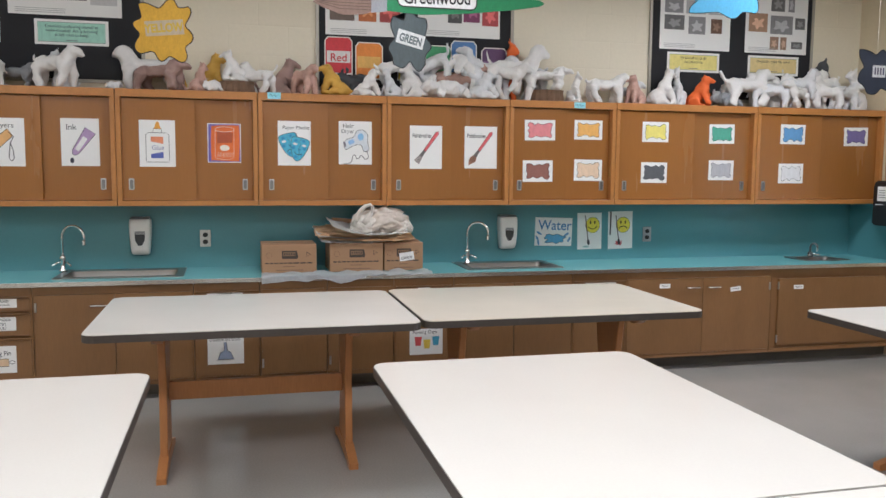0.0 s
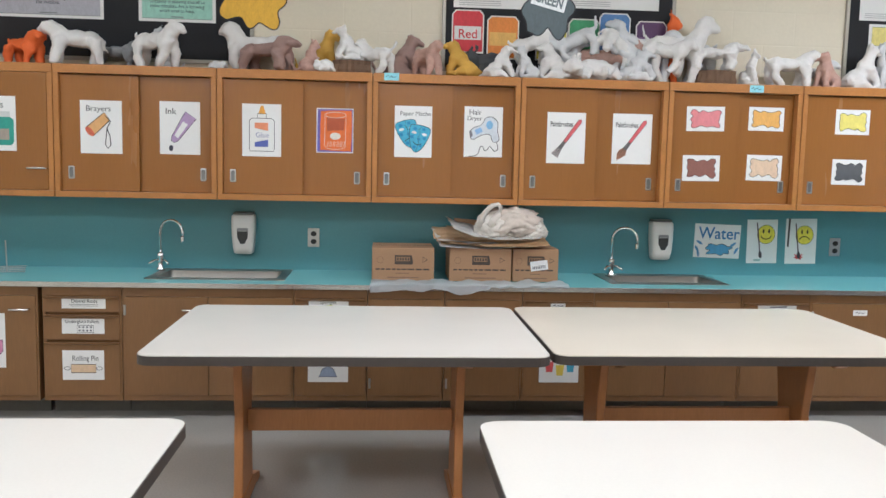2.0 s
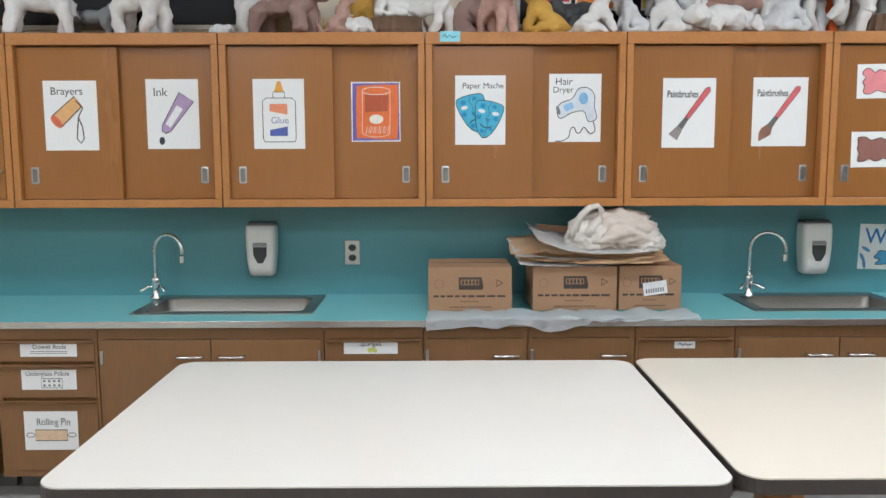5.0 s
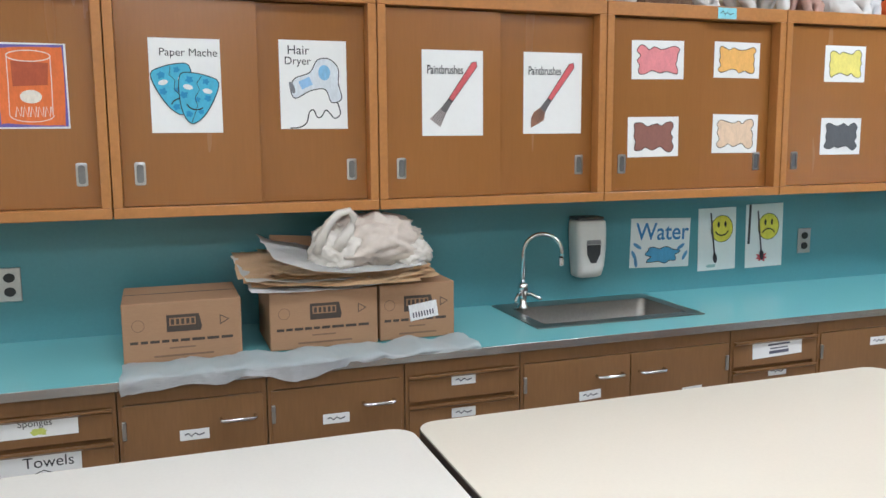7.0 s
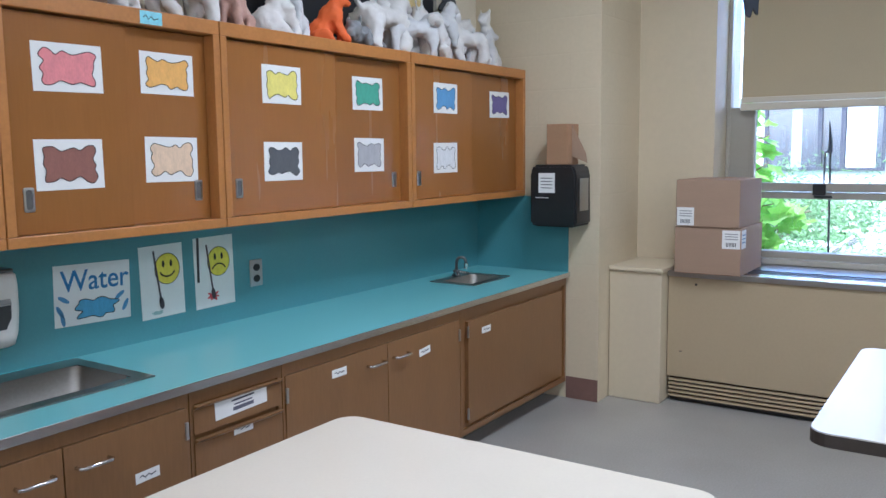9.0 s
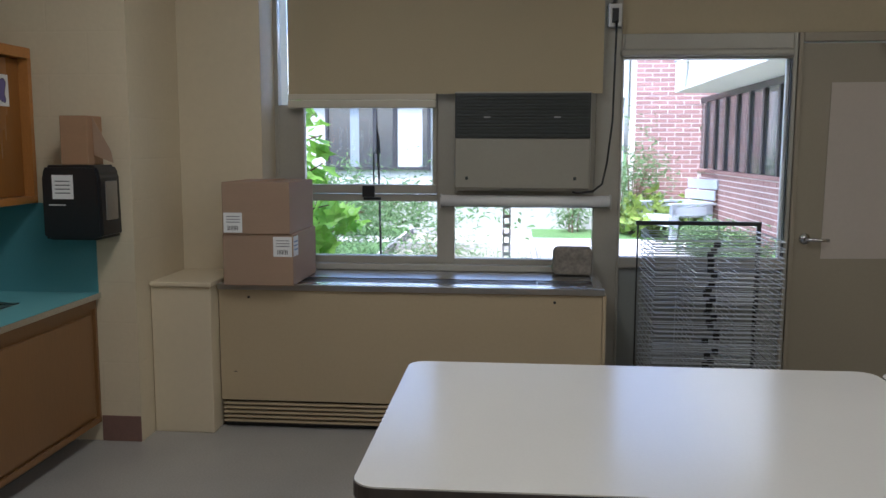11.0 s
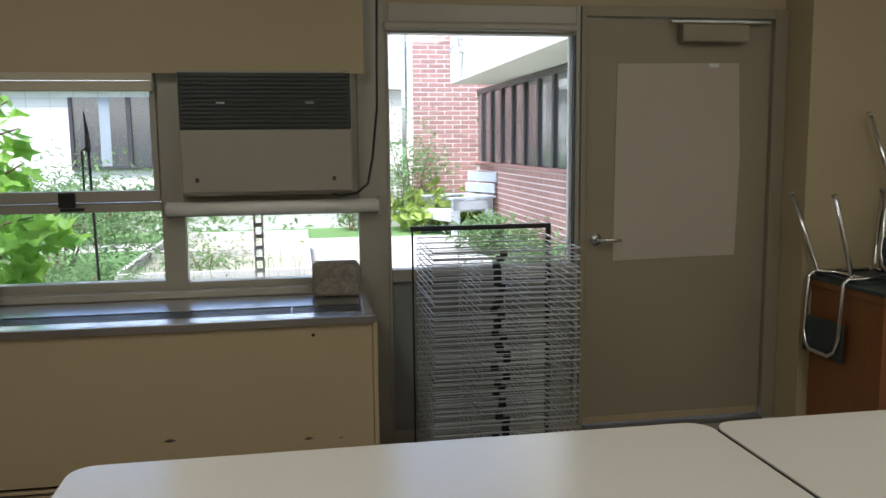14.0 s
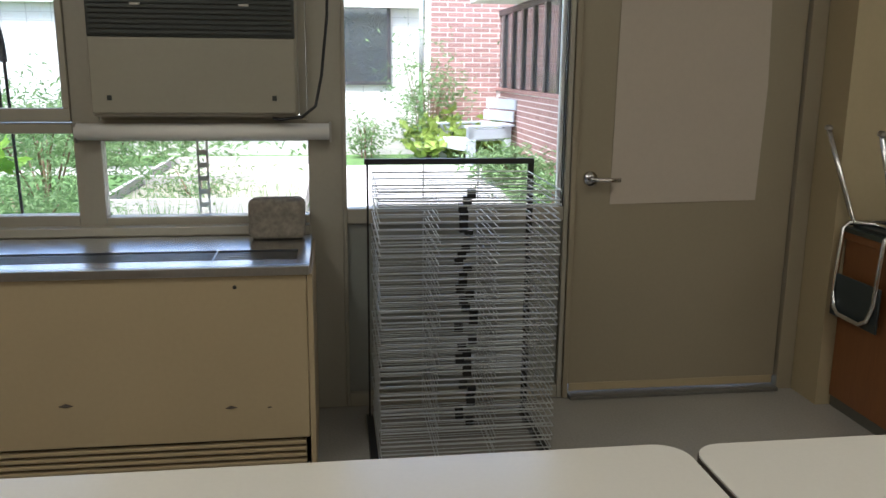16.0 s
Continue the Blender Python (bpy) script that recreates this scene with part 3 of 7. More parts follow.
# radiator cabinet under the window
rad = thing("unit_ventilator", (6.5, 3.76, 0), "long beige metal heater cabinet with a slotted base", "heater")
part("casing", box(6.20, 6.78, 2.785, 4.74, 0.148, 0.735, 0.005), M_RAD, rad)
part("plinth", box(6.235, 6.78, 2.80, 4.73, 0.0, 0.148), M_BLACK, rad)
part("top_strip", box(6.185, 6.215, 2.775, 4.742, 0.735, 0.766, 0.003), M_STEEL, rad, "dark steel top rim")
tp = bmesh.new()
box(6.215, 6.30, 2.775, 4.742, 0.74, 0.764, bm=tp)
box(6.46, 6.74, 2.775, 4.742, 0.74, 0.764, bm=tp)
box(6.30, 6.46, 2.775, 2.82, 0.74, 0.764, bm=tp)
box(6.30, 6.46, 4.69, 4.742, 0.74, 0.764, bm=tp)
part("top_plate", tp, M_TOPSTEEL, rad, "worn steel top plate")
part("vent_well", box(6.30, 6.46, 2.82, 4.69, 0.738, 0.742), M_BLACK, rad)
for k in range(5):
    part("vent_bar", box(6.312 + k * 0.03, 6.318 + k * 0.03, 2.82, 4.69, 0.742, 0.76), M_STEEL, rad)
part("vent_divider", box(6.30, 6.46, 3.1, 3.106, 0.744, 0.763), M_STEEL, rad)
for k in range(5):
    part("louver", box(6.20, 6.225, 2.80, 4.73, 0.03 + k * 0.0235, 0.042 + k * 0.0235, 0.002), M_RAD, rad)
part("end_cap", box(6.198, 6.78, 2.765, 2.784, 0.0, 0.735, 0.003), M_RAD, rad)
for y in (3.02, 4.58):
    part("screw", tube([(6.2, y, 0.695), (6.196, y, 0.695)], 0.007, 8), M_BLACK, rad)

for y, z, w in ((4.66, 0.30, 0.01), (3.585, 0.30, 0.024), (3.05, 0.27, 0.02), (2.92, 0.265, 0.008)):
    part("scuff", tube([(6.2005, y - w, z), (6.1992, y, z + 0.002), (6.2005, y + w, z - 0.001)], 0.003, 8, radii=[0.001, w * 0.3, 0.001]), M_EDGE, rad, "dark scuff mark")

# glazed side panel and door
DX = 6.82
side = thing("window_2", (DX, 2.27, 0), "tall glazed side panel beside the door", "window", kind="structure")
sf = bmesh.new()
for y0, y1, z0, z1 in ((2.635, 2.65, 0.0, 2.08), (1.715, 1.737, 0.0, 2.08), (1.737, 2.635, 1.945, 2.08), (1.737, 2.635, 0.79, 0.85), (1.737, 2.635, 0.0, 0.06)):
    box(DX - 0.02, DX + 0.06, y0, y1, z0, z1, 0.004, bm=sf)
part("window_frame", sf, M_ALU, side)
part("lower_panel", box(DX + 0.005, DX + 0.035, 1.737, 2.635, 0.06, 0.79), M_GREYPANEL, side, "grey lower panel")
# White bead draws the bright edge where daylight strikes the jamb.
part("daylit_bead", box(DX + 0.03, DX + 0.058, 1.738, 1.756, 0.85, 1.944, 0.002), M_WHITEPL, side, "glazing bead, white for the daylight on the jamb")
part("gasket", box(DX - 0.012, DX + 0.018, 1.7375, 1.743, 0.85, 1.945), M_DKFRAME, side)
p = part("pane", box(DX + 0.02, DX + 0.026, 1.737, 2.635, 0.85, 1.945), M_GLASS, side)
p.visible_shadow = False
sb = thing("roller_blind", (DX - 0.04, 2.26, 1.97), "rolled blind above the side panel", "blind")
part("roll", box(DX - 0.055, DX - 0.022, 1.74, 2.66, 1.955, 1.995, 0.012), M_ALU, sb)

door = thing("door_1", (DX, 1.27, 0), "closed grey-beige painted door with a lever handle", "door", kind="structure")
part("leaf", box(DX - 0.005, DX + 0.04, 0.72, 1.685, 0.055, 2.025, 0.002), M_DOOR, door)
df = bmesh.new()
for y0, y1, z0, z1 in ((0.642, 0.715, 0.0, 2.08), (1.69, 1.713, 0.0, 2.08), (0.715, 1.69, 2.032, 2.08)):
    box(DX - 0.03, DX + 0.06, y0, y1, z0, z1, 0.003, bm=df)
part("door_frame", df, M_DOOR, door)
part("door_sweep", box(DX - 0.012, DX - 0.005, 0.73, 1.68, 0.025, 0.06, 0.001), M_RAD, door, "metal door sweep")
part("threshold", box(DX - 0.06, DX + 0.08, 0.72, 1.685, 0.0, 0.018, 0.004), M_DARK, door)
kn = bmesh.new()
tube([(DX - 0.005, 1.625, 0.965), (DX - 0.014, 1.625, 0.965)], 0.03, 16, bm=kn)
tube([(DX - 0.014, 1.625, 0.965), (DX - 0.06, 1.625, 0.965)], 0.012, 10, bm=kn)
tube([(DX - 0.058, 1.630, 0.965), (DX - 0.062, 1.575, 0.963), (DX - 0.055, 1.510, 0.962)], 0.01, 10, bm=kn)
part("door_handle", kn, M_CHROME, door, "chrome lever handle", True)
cl = part("door_closer", box(DX - 0.07, DX - 0.006, 0.875, 1.22, 1.915, 2.0, 0.008), M_DOOR, door, "grey door closer")
part("closer_arm", box(DX - 0.045, DX - 0.03, 0.75, 1.27, 2.006, 2.02, 0.003), M_STEEL, cl)
pp = thing("paper_sheet", (DX - 0.008, 1.3, 1.3), "large blank pale tan paper taped to the door", "paper")
sheet = slab([(0.885, 0.865), (1.535, 0.855), (1.53, 1.40), (1.525, 1.815), (0.892, 1.82), (0.872, 1.35)], 0, 0.0015)
move(sheet, Matrix.Translation((DX - 0.009, 0, 0)) @ Matrix(((0, 0, 1, 0), (1, 0, 0, 0), (0, 1, 0, 0), (0, 0, 0, 1))))
part("sheet", sheet, M_BUTCHER, pp)
part("tape", box(DX - 0.0105, DX - 0.009, 1.0, 1.05, 1.80, 1.818), M_WHITEPL, pp)

# ---- courtyard ----
GZ, FX, WY = -0.12, 18.5, -0.29
tagged(solid("ground", box(7.0, 400, -200, 200, GZ - 0.3, GZ), M_GRASS), "courtyard lawn", "ground", kind="structure")
tagged(solid("pavement", slab([(7.1, 1.0), (14.5, 0.5), (16.7, 0.3), (16.9, 9.5), (15.6, 9.5), (16.0, 3.0), (7.1, 2.9)], GZ, GZ + 0.012), M_CONCRETE), "pale concrete path across the courtyard", "path", kind="structure")
far = thing("school_wing", (FX, 3.0, GZ), "pale block school wing with a red brick end and dark windows", "building")
part("block_wall", box(FX + 0.12, FX + 0.4, 1.11, 14, GZ, 2.44), M_BLOCK, far)
part("fascia", box(FX - 0.05, FX + 0.4, 1.11, 14, 2.44, 3.7), M_BLOCK, far)
part("plinth", box(FX + 0.05, FX + 0.12, 1.11, 14, GZ, 0.55), M_CONCRETE, far)
for k in range(13):
    part("block_joint", box(FX + 0.117, FX + 0.1205, 1.11, 14, 0.6 + k * 0.2 * 0.7, 0.608 + k * 0.2 * 0.7), M_CONCRETE, far)
backing = part("brick_backing", box(FX + 0.01, FX + 0.4, WY - 0.3, 1.005, GZ, 3.8), M_MORTAR, far)
M_DKGLASS = mat("dark_reflecting_glass", (0.05, 0.06, 0.065), 0.06, vary=0.3, scale=0.6, bump=0.0)
M_DKGLASS.node_tree.nodes["Principled BSDF"].inputs["IOR"].default_value = 2.3
M_SHEER = mat("grey_sheer_curtain", (0.26, 0.29, 0.31), 0.6, vary=0.2, scale=3, stretch=(8, 8, 0.2))
M_CURTAIN = mat("pale_curtain", (0.5, 0.5, 0.47), 0.8, vary=0.15, scale=3, stretch=(8, 8, 0.2))
for y0, y1, z0, z1, bars in ((1.68, 3.0, 1.18, 2.44, ()), (4.95, 6.94, 1.09, 2.3, (5.6, 6.0))):
    w = part("window", box(FX + 0.09, FX + 0.125, y0, y1, z0, z1), M_DKGLASS, far)
    fr = bmesh.new()
    for b in ((y0 - 0.06, y0, z0 - 0.06, z1), (y1, y1 + 0.06, z0 - 0.06, z1), (y0, y1, z0 - 0.06, z0)):
        box(FX + 0.05, FX + 0.12, *b, bm=fr)
    for yb in bars:
        box(FX + 0.05, FX + 0.12, yb - 0.04, yb + 0.04, z0, z1, bm=fr)
    part("frame", fr, M_DKFRAME, w)
    if bars:
        part("curtain", box(FX + 0.082, FX + 0.089, 5.05, 5.55, z0, z1), M_CURTAIN, w)
        part("curtain", box(FX + 0.082, FX + 0.089, 6.32, 6.5, z0, z1), M_SHEER, w, "grey sheer curtain")
for k in range(30):
    part("block_joint", box(FX + 0.117, FX + 0.1205, 1.3 + k * 0.4, 1.31 + k * 0.4, 0.6, 2.44), M_CONCRETE, far)
wing = thing("school_wing", (13, WY, GZ), "red brick school wing with a row of tall dark windows", "building")
part("low_wall", box(9.0, FX, WY - 0.3, WY - 0.012, GZ, 1.03), M_MORTAR, wing)
part("sill", box(9.0, FX, WY - 0.1, WY + 0.015, 1.03, 1.09, 0.01), M_BRICK, wing)
part("glass", box(9.0, FX, WY - 0.08, WY - 0.05, 1.09, 2.42), M_DKGLASS, wing)
part("fascia", box(9.0, 17.1, WY - 0.3, 0.45, 2.43, 3.8, 0.01), M_BLOCK, wing)
part("head_rail", box(9.0, FX, WY - 0.14, WY - 0.02, 2.33, 2.425), M_DKFRAME, wing)
for k in range(13):
    part("mullion", box(9.35 + k * 0.72, 9.44 + k * 0.72, WY - 0.06, WY - 0.015, 1.09, 2.33), M_DKFRAME, wing)
part("wall_lamp", lathe([(0.13, 0.0), (0.11, 0.05), (0.05, 0.12), (0.03, 0.2)], 16, (16.0, 0.55, 2.85)), M_STEEL, wing)
part("lamp_arm", box(15.98, 16.02, 0.44, 0.57, 3.03, 3.07), M_STEEL, wing)
# third side of the court, beyond the left panes
north_wing = thing("school_wing", (15, 10.5, GZ), "pale block school wing closing the courtyard", "building")
part("block_wall", box(7.2, FX, 10.5, 10.8, GZ, 3.6), M_BLOCK, north_wing)

# bench
bench = thing("garden_bench", (17.0, 0.25, GZ), "weathered grey wooden garden bench on the path", "bench")
bx, by = 17.0, 0.28
ROT = pose(bx, by + 0.1, GZ, 0, 0, -158) @ Matrix.Diagonal((1, 1.4, 1, 1))
for b in ((-0.5, -0.42, -0.28, -0.18, 0, 0.62), (0.42, 0.5, -0.28, -0.18, 0, 0.62), (-0.5, -0.42, 0.2, 0.3, 0, 0.62), (0.42, 0.5, 0.2, 0.3, 0, 0.62)):
    part("leg", move(box(*b, 0.008), ROT), M_BENCH, bench)
for x0 in (-0.51, 0.41):
    part("armrest", move(box(x0, x0 + 0.1, -0.3, 0.34, 0.62, 0.66, 0.008), ROT), M_BENCH, bench)
    part("side_board", move(box(x0 + 0.01, x0 + 0.09, -0.28, 0.3, 0.44, 0.6, 0.008), ROT), M_BENCH, bench)
for k in range(4):
    part("seat_slat", move(box(-0.42, 0.42, -0.26 + k * 0.13, -0.14 + k * 0.13, 0.40, 0.43, 0.006), ROT), M_BENCH, bench)
for k in range(3):
    part("back_slat", move(box(-0.44, 0.44, 0.3 + k * 0.035, 0.33 + k * 0.035, 0.5 + k * 0.19, 0.67 + k * 0.19, 0.008), ROT), M_BENCH, bench)
part("front_board", move(box(-0.5, 0.5, -0.32, -0.28, 0.26, 0.44, 0.008), ROT), M_BENCH, bench)

# raised bed of boards
bed = thing("raised_bed", (13.5, 3.9, GZ), "weathered board planting bed on the lawn", "planting bed")
M_BOARD = mat("weathered_board", (0.4, 0.37, 0.34), 0.8, vary=0.2, scale=5, grain=40, bump=0.3, stretch=(1, 1, 8))
for b in ((11.5, 15.4, 2.95, 3.0, GZ, GZ + 0.3), (11.5, 15.4, 4.85, 4.9, GZ, GZ + 0.3), (11.5, 11.55, 3.0, 4.85, GZ, GZ + 0.3), (15.35, 15.4, 3.0, 4.85, GZ, GZ + 0.3), (13.3, 13.35, 3.0, 4.85, GZ, GZ + 0.3)):
    part("board", box(*b, 0.004), M_BOARD, bed)
part("soil", box(11.55, 15.35, 3.0, 4.85, GZ, GZ + 0.2), mat("dry_soil", (0.27, 0.25, 0.18), 0.95, vary=0.3, scale=8, grain=60, bump=0.8), bed, "dry pale soil")

# slotted post and thin pole just outside the panes
slot = thing("slotted_post", (7.35, 3.27, GZ), "slotted grey steel angle post outside the pane", "post")
part("strip", box(7.345, 7.349, 3.247, 3.257, GZ, 1.15), M_STEEL, slot)
part("strip", box(7.345, 7.349, 3.287, 3.297, GZ, 1.15), M_STEEL, slot)
for k in range(22):
    part("bridge", box(7.345, 7.349, 3.257, 3.287, GZ + k * 0.06, GZ + 0.022 + k * 0.06), M_STEEL, slot)
pole = thing("thin_pole", (7.4, 4.08, GZ), "thin black iron garden pole outside the window", "pole")
part("rod", tube([(7.4, 4.07, GZ), (7.4, 4.1, 1.5)], 0.007, 8), M_DKFRAME, pole)
part("finial", tube([(7.4, 4.1, 1.42), (7.4, 4.1, 1.5), (7.4, 4.11, 1.62)], 0.012, 8, radii=[0.016, 0.012, 0.003]), M_DKFRAME, pole)
part("hook", tube([(7.4, 4.098, 1.45), (7.4, 4.13, 1.42), (7.4, 4.13, 1.15)], 0.006, 8), M_DKFRAME, pole)


def leaf_mesh(bm, c, size, rng, lobed=False, wide=0.5):
    m = Matrix.Translation(c) @ Euler((rng.uniform(-1.1, 1.1), rng.uniform(-1.1, 1.1), rng.uniform(0, 6.3))).to_matrix().to_4x4()
    if lobed:
        out = []
        for k in range(10):
            a = radians(90 - k * 36)
            r = size * (1.0 if k % 2 == 0 else 0.52) * (0.85 if k in (4, 6) else 1)
            out.append((r * math.cos(a), r * math.sin(a), 0.12 * size * math.cos(k * 1.3)))
        mid = bm.verts.new(m @ Vector((0, 0, -0.08 * size)))
        vs = [bm.verts.new(m @ Vector(p)) for p in out]
        for k in range(10):
            bm.faces.new((mid, vs[k], vs[(k + 1) % 10]))
        return
    pts = [(0, -size, 0), (wide * size, -0.1 * size, 0.15 * size), (0, size, -0.2 * size), (-wide * size, -0.1 * size, 0.15 * size)]
    vs = [bm.verts.new(m @ Vector(p)) for p in pts]
    bm.faces.new((vs[0], vs[1], vs[2]))
    bm.faces.new((vs[0], vs[2], vs[3]))


def shrub(label, c, r, n, leaf, material, seed, name="shrub", wide=0.35, stems=5):
    rng = random.Random(seed)
    t = thing(name, (c[0], c[1], GZ), label, "shrub", "courtyard plants")
    st, lv = bmesh.new(), bmesh.new()
    for k in range(stems):
        a = rng.uniform(0, 6.28)
        top = (c[0] + r[0] * 0.6 * math.cos(a), c[1] + r[1] * 0.6 * math.sin(a), GZ + r[2] * rng.uniform(1.2, 1.9))
        tube([(c[0] + 0.1 * math.cos(a), c[1] + 0.1 * math.sin(a), GZ), ((c[0] + top[0]) / 2, (c[1] + top[1]) / 2, GZ + r[2]), top], 0.012, 5, bm=st, radii=[0.014, 0.01, 0.004])
    for k in range(n):
        d = Vector((rng.gauss(0, 0.5), rng.gauss(0, 0.5), rng.gauss(0, 0.5)))
        p = Vector((c[0] + d.x * r[0], c[1] + d.y * r[1], GZ + r[2] + d.z * r[2]))
        if p.z < GZ + 0.02:
            p.z = GZ + 0.02 + rng.random() * 0.2
        if noise.noise(p * 2.2 + Vector((seed, 0, 0))) < -0.15:
            continue
        leaf_mesh(lv, p, leaf * rng.uniform(0.6, 1.3), rng, False, wide)
    part("stems", st, M_BARK, t)
    tagged(part("foliage", lv, material, t), kind="stuff")


shrub("tall wispy green shrub against the brick wall", (17.8, 1.05, 0), (0.62, 0.72, 0.95), 2300, 0.05, M_SHRUB, 1, stems=12)
shrub("leafy yellow-green hosta clump by the bench", (17.6, 0.7, 0), (0.55, 0.6, 0.34), 900, 0.12, M_HOSTA, 2, wide=0.6, stems=1)
shrub("leafy yellow-green hosta clump behind the bench", (17.5, -0.05, 0), (0.6, 0.15, 0.3), 500, 0.12, M_HOSTA, 3, wide=0.6, stems=1)
shrub("low green bush by the path", (14.4, 0.3, 0), (0.9, 0.5, 0.24), 3200, 0.05, M_SHRUB, 4)
shrub("low green bush beside the brick wing", (12.4, 0.35, 0), (0.8, 0.4, 0.22), 1200, 0.05, M_SHRUB, 5)
shrub("grey-green bush in front of the pale wall", (18.0, 2.1, 0), (0.3, 0.35, 0.35), 500, 0.05, M_SHRUB, 6)
shrub("wide feathery green shrub border", (13.0, 5.8, 0), (1.6, 1.5, 0.66), 8000, 0.045, M_SHRUB, 7, wide=0.25, stems=10)
shrub("bushy green shrub near the window", (10.0, 5.0, 0), (0.8, 0.75, 0.36), 6000, 0.028, M_SHRUB, 8, wide=0.3, stems=8)
shrub("pale green shrub growing in the raised bed", (12.4, 4.1, 0), (0.8, 0.6, 0.25), 1200, 0.03, M_SHRUB, 9, wide=0.3)
shrub("green bushes along the far wall", (16.8, 6.3, 0), (0.9, 2.4, 0.5), 3000, 0.08, M_SHRUB, 10)

# maple sapling with large bright leaves close to the window
mp = thing("maple_sapling", (8.0, 4.75, GZ), "young maple with large bright green lobed leaves", "tree", "courtyard plants")
rng = random.Random(21)
trunk, leaves = bmesh.new(), bmesh.new()
tube([(8.1, 5.0, GZ), (8.1, 4.95, 0.6), (8.05, 4.9, 1.2), (8.0, 4.85, 1.9)], 0.03, 8, bm=trunk, radii=[0.035, 0.028, 0.02, 0.008])
for z0, y1, z1 in ((0.5, 4.45, 0.9), (0.7, 4.3, 1.0), (0.8, 4.55, 1.05), (1.0, 4.6, 1.35), (1.3, 4.6, 1.55), (1.4, 4.65, 1.7), (0.4, 4.6, 0.75)):
    tube([(8.1, 4.93, z0), (8.05, (4.93 + y1) / 2, (z0 + z1) / 2 + 0.08), (8.0, y1, z1)], 0.008, 6, bm=trunk, radii=[0.012, 0.008, 0.004])
    for k in range(17 if z0 < 0.95 else 9):
        f0 = rng.uniform(0.35, 1.05)
        p = (8.05 + rng.uniform(-0.2, 0.2), 4.93 + (y1 - 4.93) * f0 + rng.uniform(-0.06, 0.06), z0 + (z1 - z0) * f0 + rng.uniform(-0.1, 0.1))
        leaf_mesh(leaves, p, rng.uniform(0.07, 0.12), rng, True)
part("trunk", trunk, M_BARK, mp)
tagged(part("crown", leaves, M_GREENLEAF, mp), kind="stuff")

# blades of grass near the panes
gb = bmesh.new()
rng = random.Random(31)
for k in range(1800):
    x, y = rng.uniform(9.5, 13), rng.uniform(2.95, 6.5)
    h = rng.uniform(0.1, 0.42)
    a = rng.uniform(0, 6.28)
    dx, dy = 0.01 * math.cos(a), 0.01 * math.sin(a)
    p = [gb.verts.new(v) for v in ((x - dx, y - dy, GZ), (x + dx, y + dy, GZ), (x + dy * 12, y + dx * 12, GZ + h))]
    gb.faces.new(p)
tagged(solid("tall_grass", gb, M_SHRUB), "loose tall grass blades in the garden", "grass", kind="stuff")

# ---- drawings, labels and signs ----
CRAYONS = {}


def crayon(color, rough=0.65):
    if color not in CRAYONS:
        CRAYONS[color] = mat("ink_%d" % len(CRAYONS), color, rough, vary=0.22, scale=16, grain=60, bump=0.03, stretch=(3.2, 1, 1.3))
    return CRAYONS[color]


INK = (0.018, 0.018, 0.02)


def flat(x0, y, z0):
    """From a sheet's own across and up to the world, for a sheet that faces -y."""
    return Matrix(((1, 0, 0, x0), (0, 0, -1, y), (0, 1, 0, z0), (0, 0, 0, 1)))


def shape(name, pts, color, parent, at, lift, thick=0.0006, material=None):
    return part(name, move(slab(pts, lift, lift + thick), at), material or crayon(color), parent)


def ribbon(name, pts, width, color, parent, at, lift, closed=False, material=None):
    bm = bmesh.new()
    p = [Vector((a, b)) for a, b in pts]
    n, rows = len(p), []
    for i, q in enumerate(p):
        a = p[(i - 1) % n] if closed or i else q
        b = p[(i + 1) % n] if closed or i < n - 1 else q
        d = (b - a).normalized()
        s = Vector((-d.y, d.x)) * width / 2
        rows.append([bm.verts.new((*(q + s), lift)), bm.verts.new((*(q - s), lift)), bm.verts.new((*(q - s), lift + 0.0004)), bm.verts.new((*(q + s), lift + 0.0004))])
    for i in range(n if closed else n - 1):
        a, b = rows[i], rows[(i + 1) % n]
        for k in range(4):
            bm.faces.new((a[k], a[(k + 1) % 4], b[(k + 1) % 4], b[k]))
    bmesh.ops.recalc_face_normals(bm, faces=bm.faces)
    return part(name, move(bm, at), material or crayon(color), parent)


def words(text, size, u, v, parent, at, lift=0.0014, color=INK, turn=0.0, center=False, squash=1.0, bold=0.0, name="lettering"):
    cu = bpy.data.curves.new("letters", "FONT")
    cu.body, cu.size, cu.offset = text, size, bold
    cu.align_x = "CENTER" if center else "LEFT"
    tmp = bpy.data.objects.new("letters", cu)
    scene.collection.objects.link(tmp)
    bpy.context.view_layer.update()
    me = bpy.data.meshes.new_from_object(tmp.evaluated_get(bpy.context.evaluated_depsgraph_get()))
    bpy.data.objects.remove(tmp)
    bm = bmesh.new()
    bm.from_mesh(me)
    bpy.data.meshes.remove(me)
    move(bm, at @ Matrix.Translation((u, v, lift)) @ Matrix.Rotation(radians(turn), 4, "Z") @ Matrix.Diagonal((squash, 1, 1, 1)))
    return part(name, bm, crayon(color), parent)


def wavy(cx, cy, w, h, seed, lobes=9, depth=0.09, n=72):
    """A splotch with a scalloped edge that fills about w by h."""
    rng = random.Random(seed)
    ph = rng.random() * 6
    out = []
    for i in range(n):
        a = i * math.tau / n
        sq = 1 / max(abs(math.cos(a)), abs(math.sin(a))) ** 0.62
        r = sq * (1 - depth + depth * math.cos(lobes * a + ph) + 0.05 * math.cos(3 * a + seed) + 0.045 * math.cos(5 * a + seed * 2.3) + 0.03 * math.cos(11 * a + seed * 1.7)) * 0.5
        out.append((cx + w * 0.86 * r * math.cos(a), cy + h * 0.86 * r * math.sin(a)))
    return out


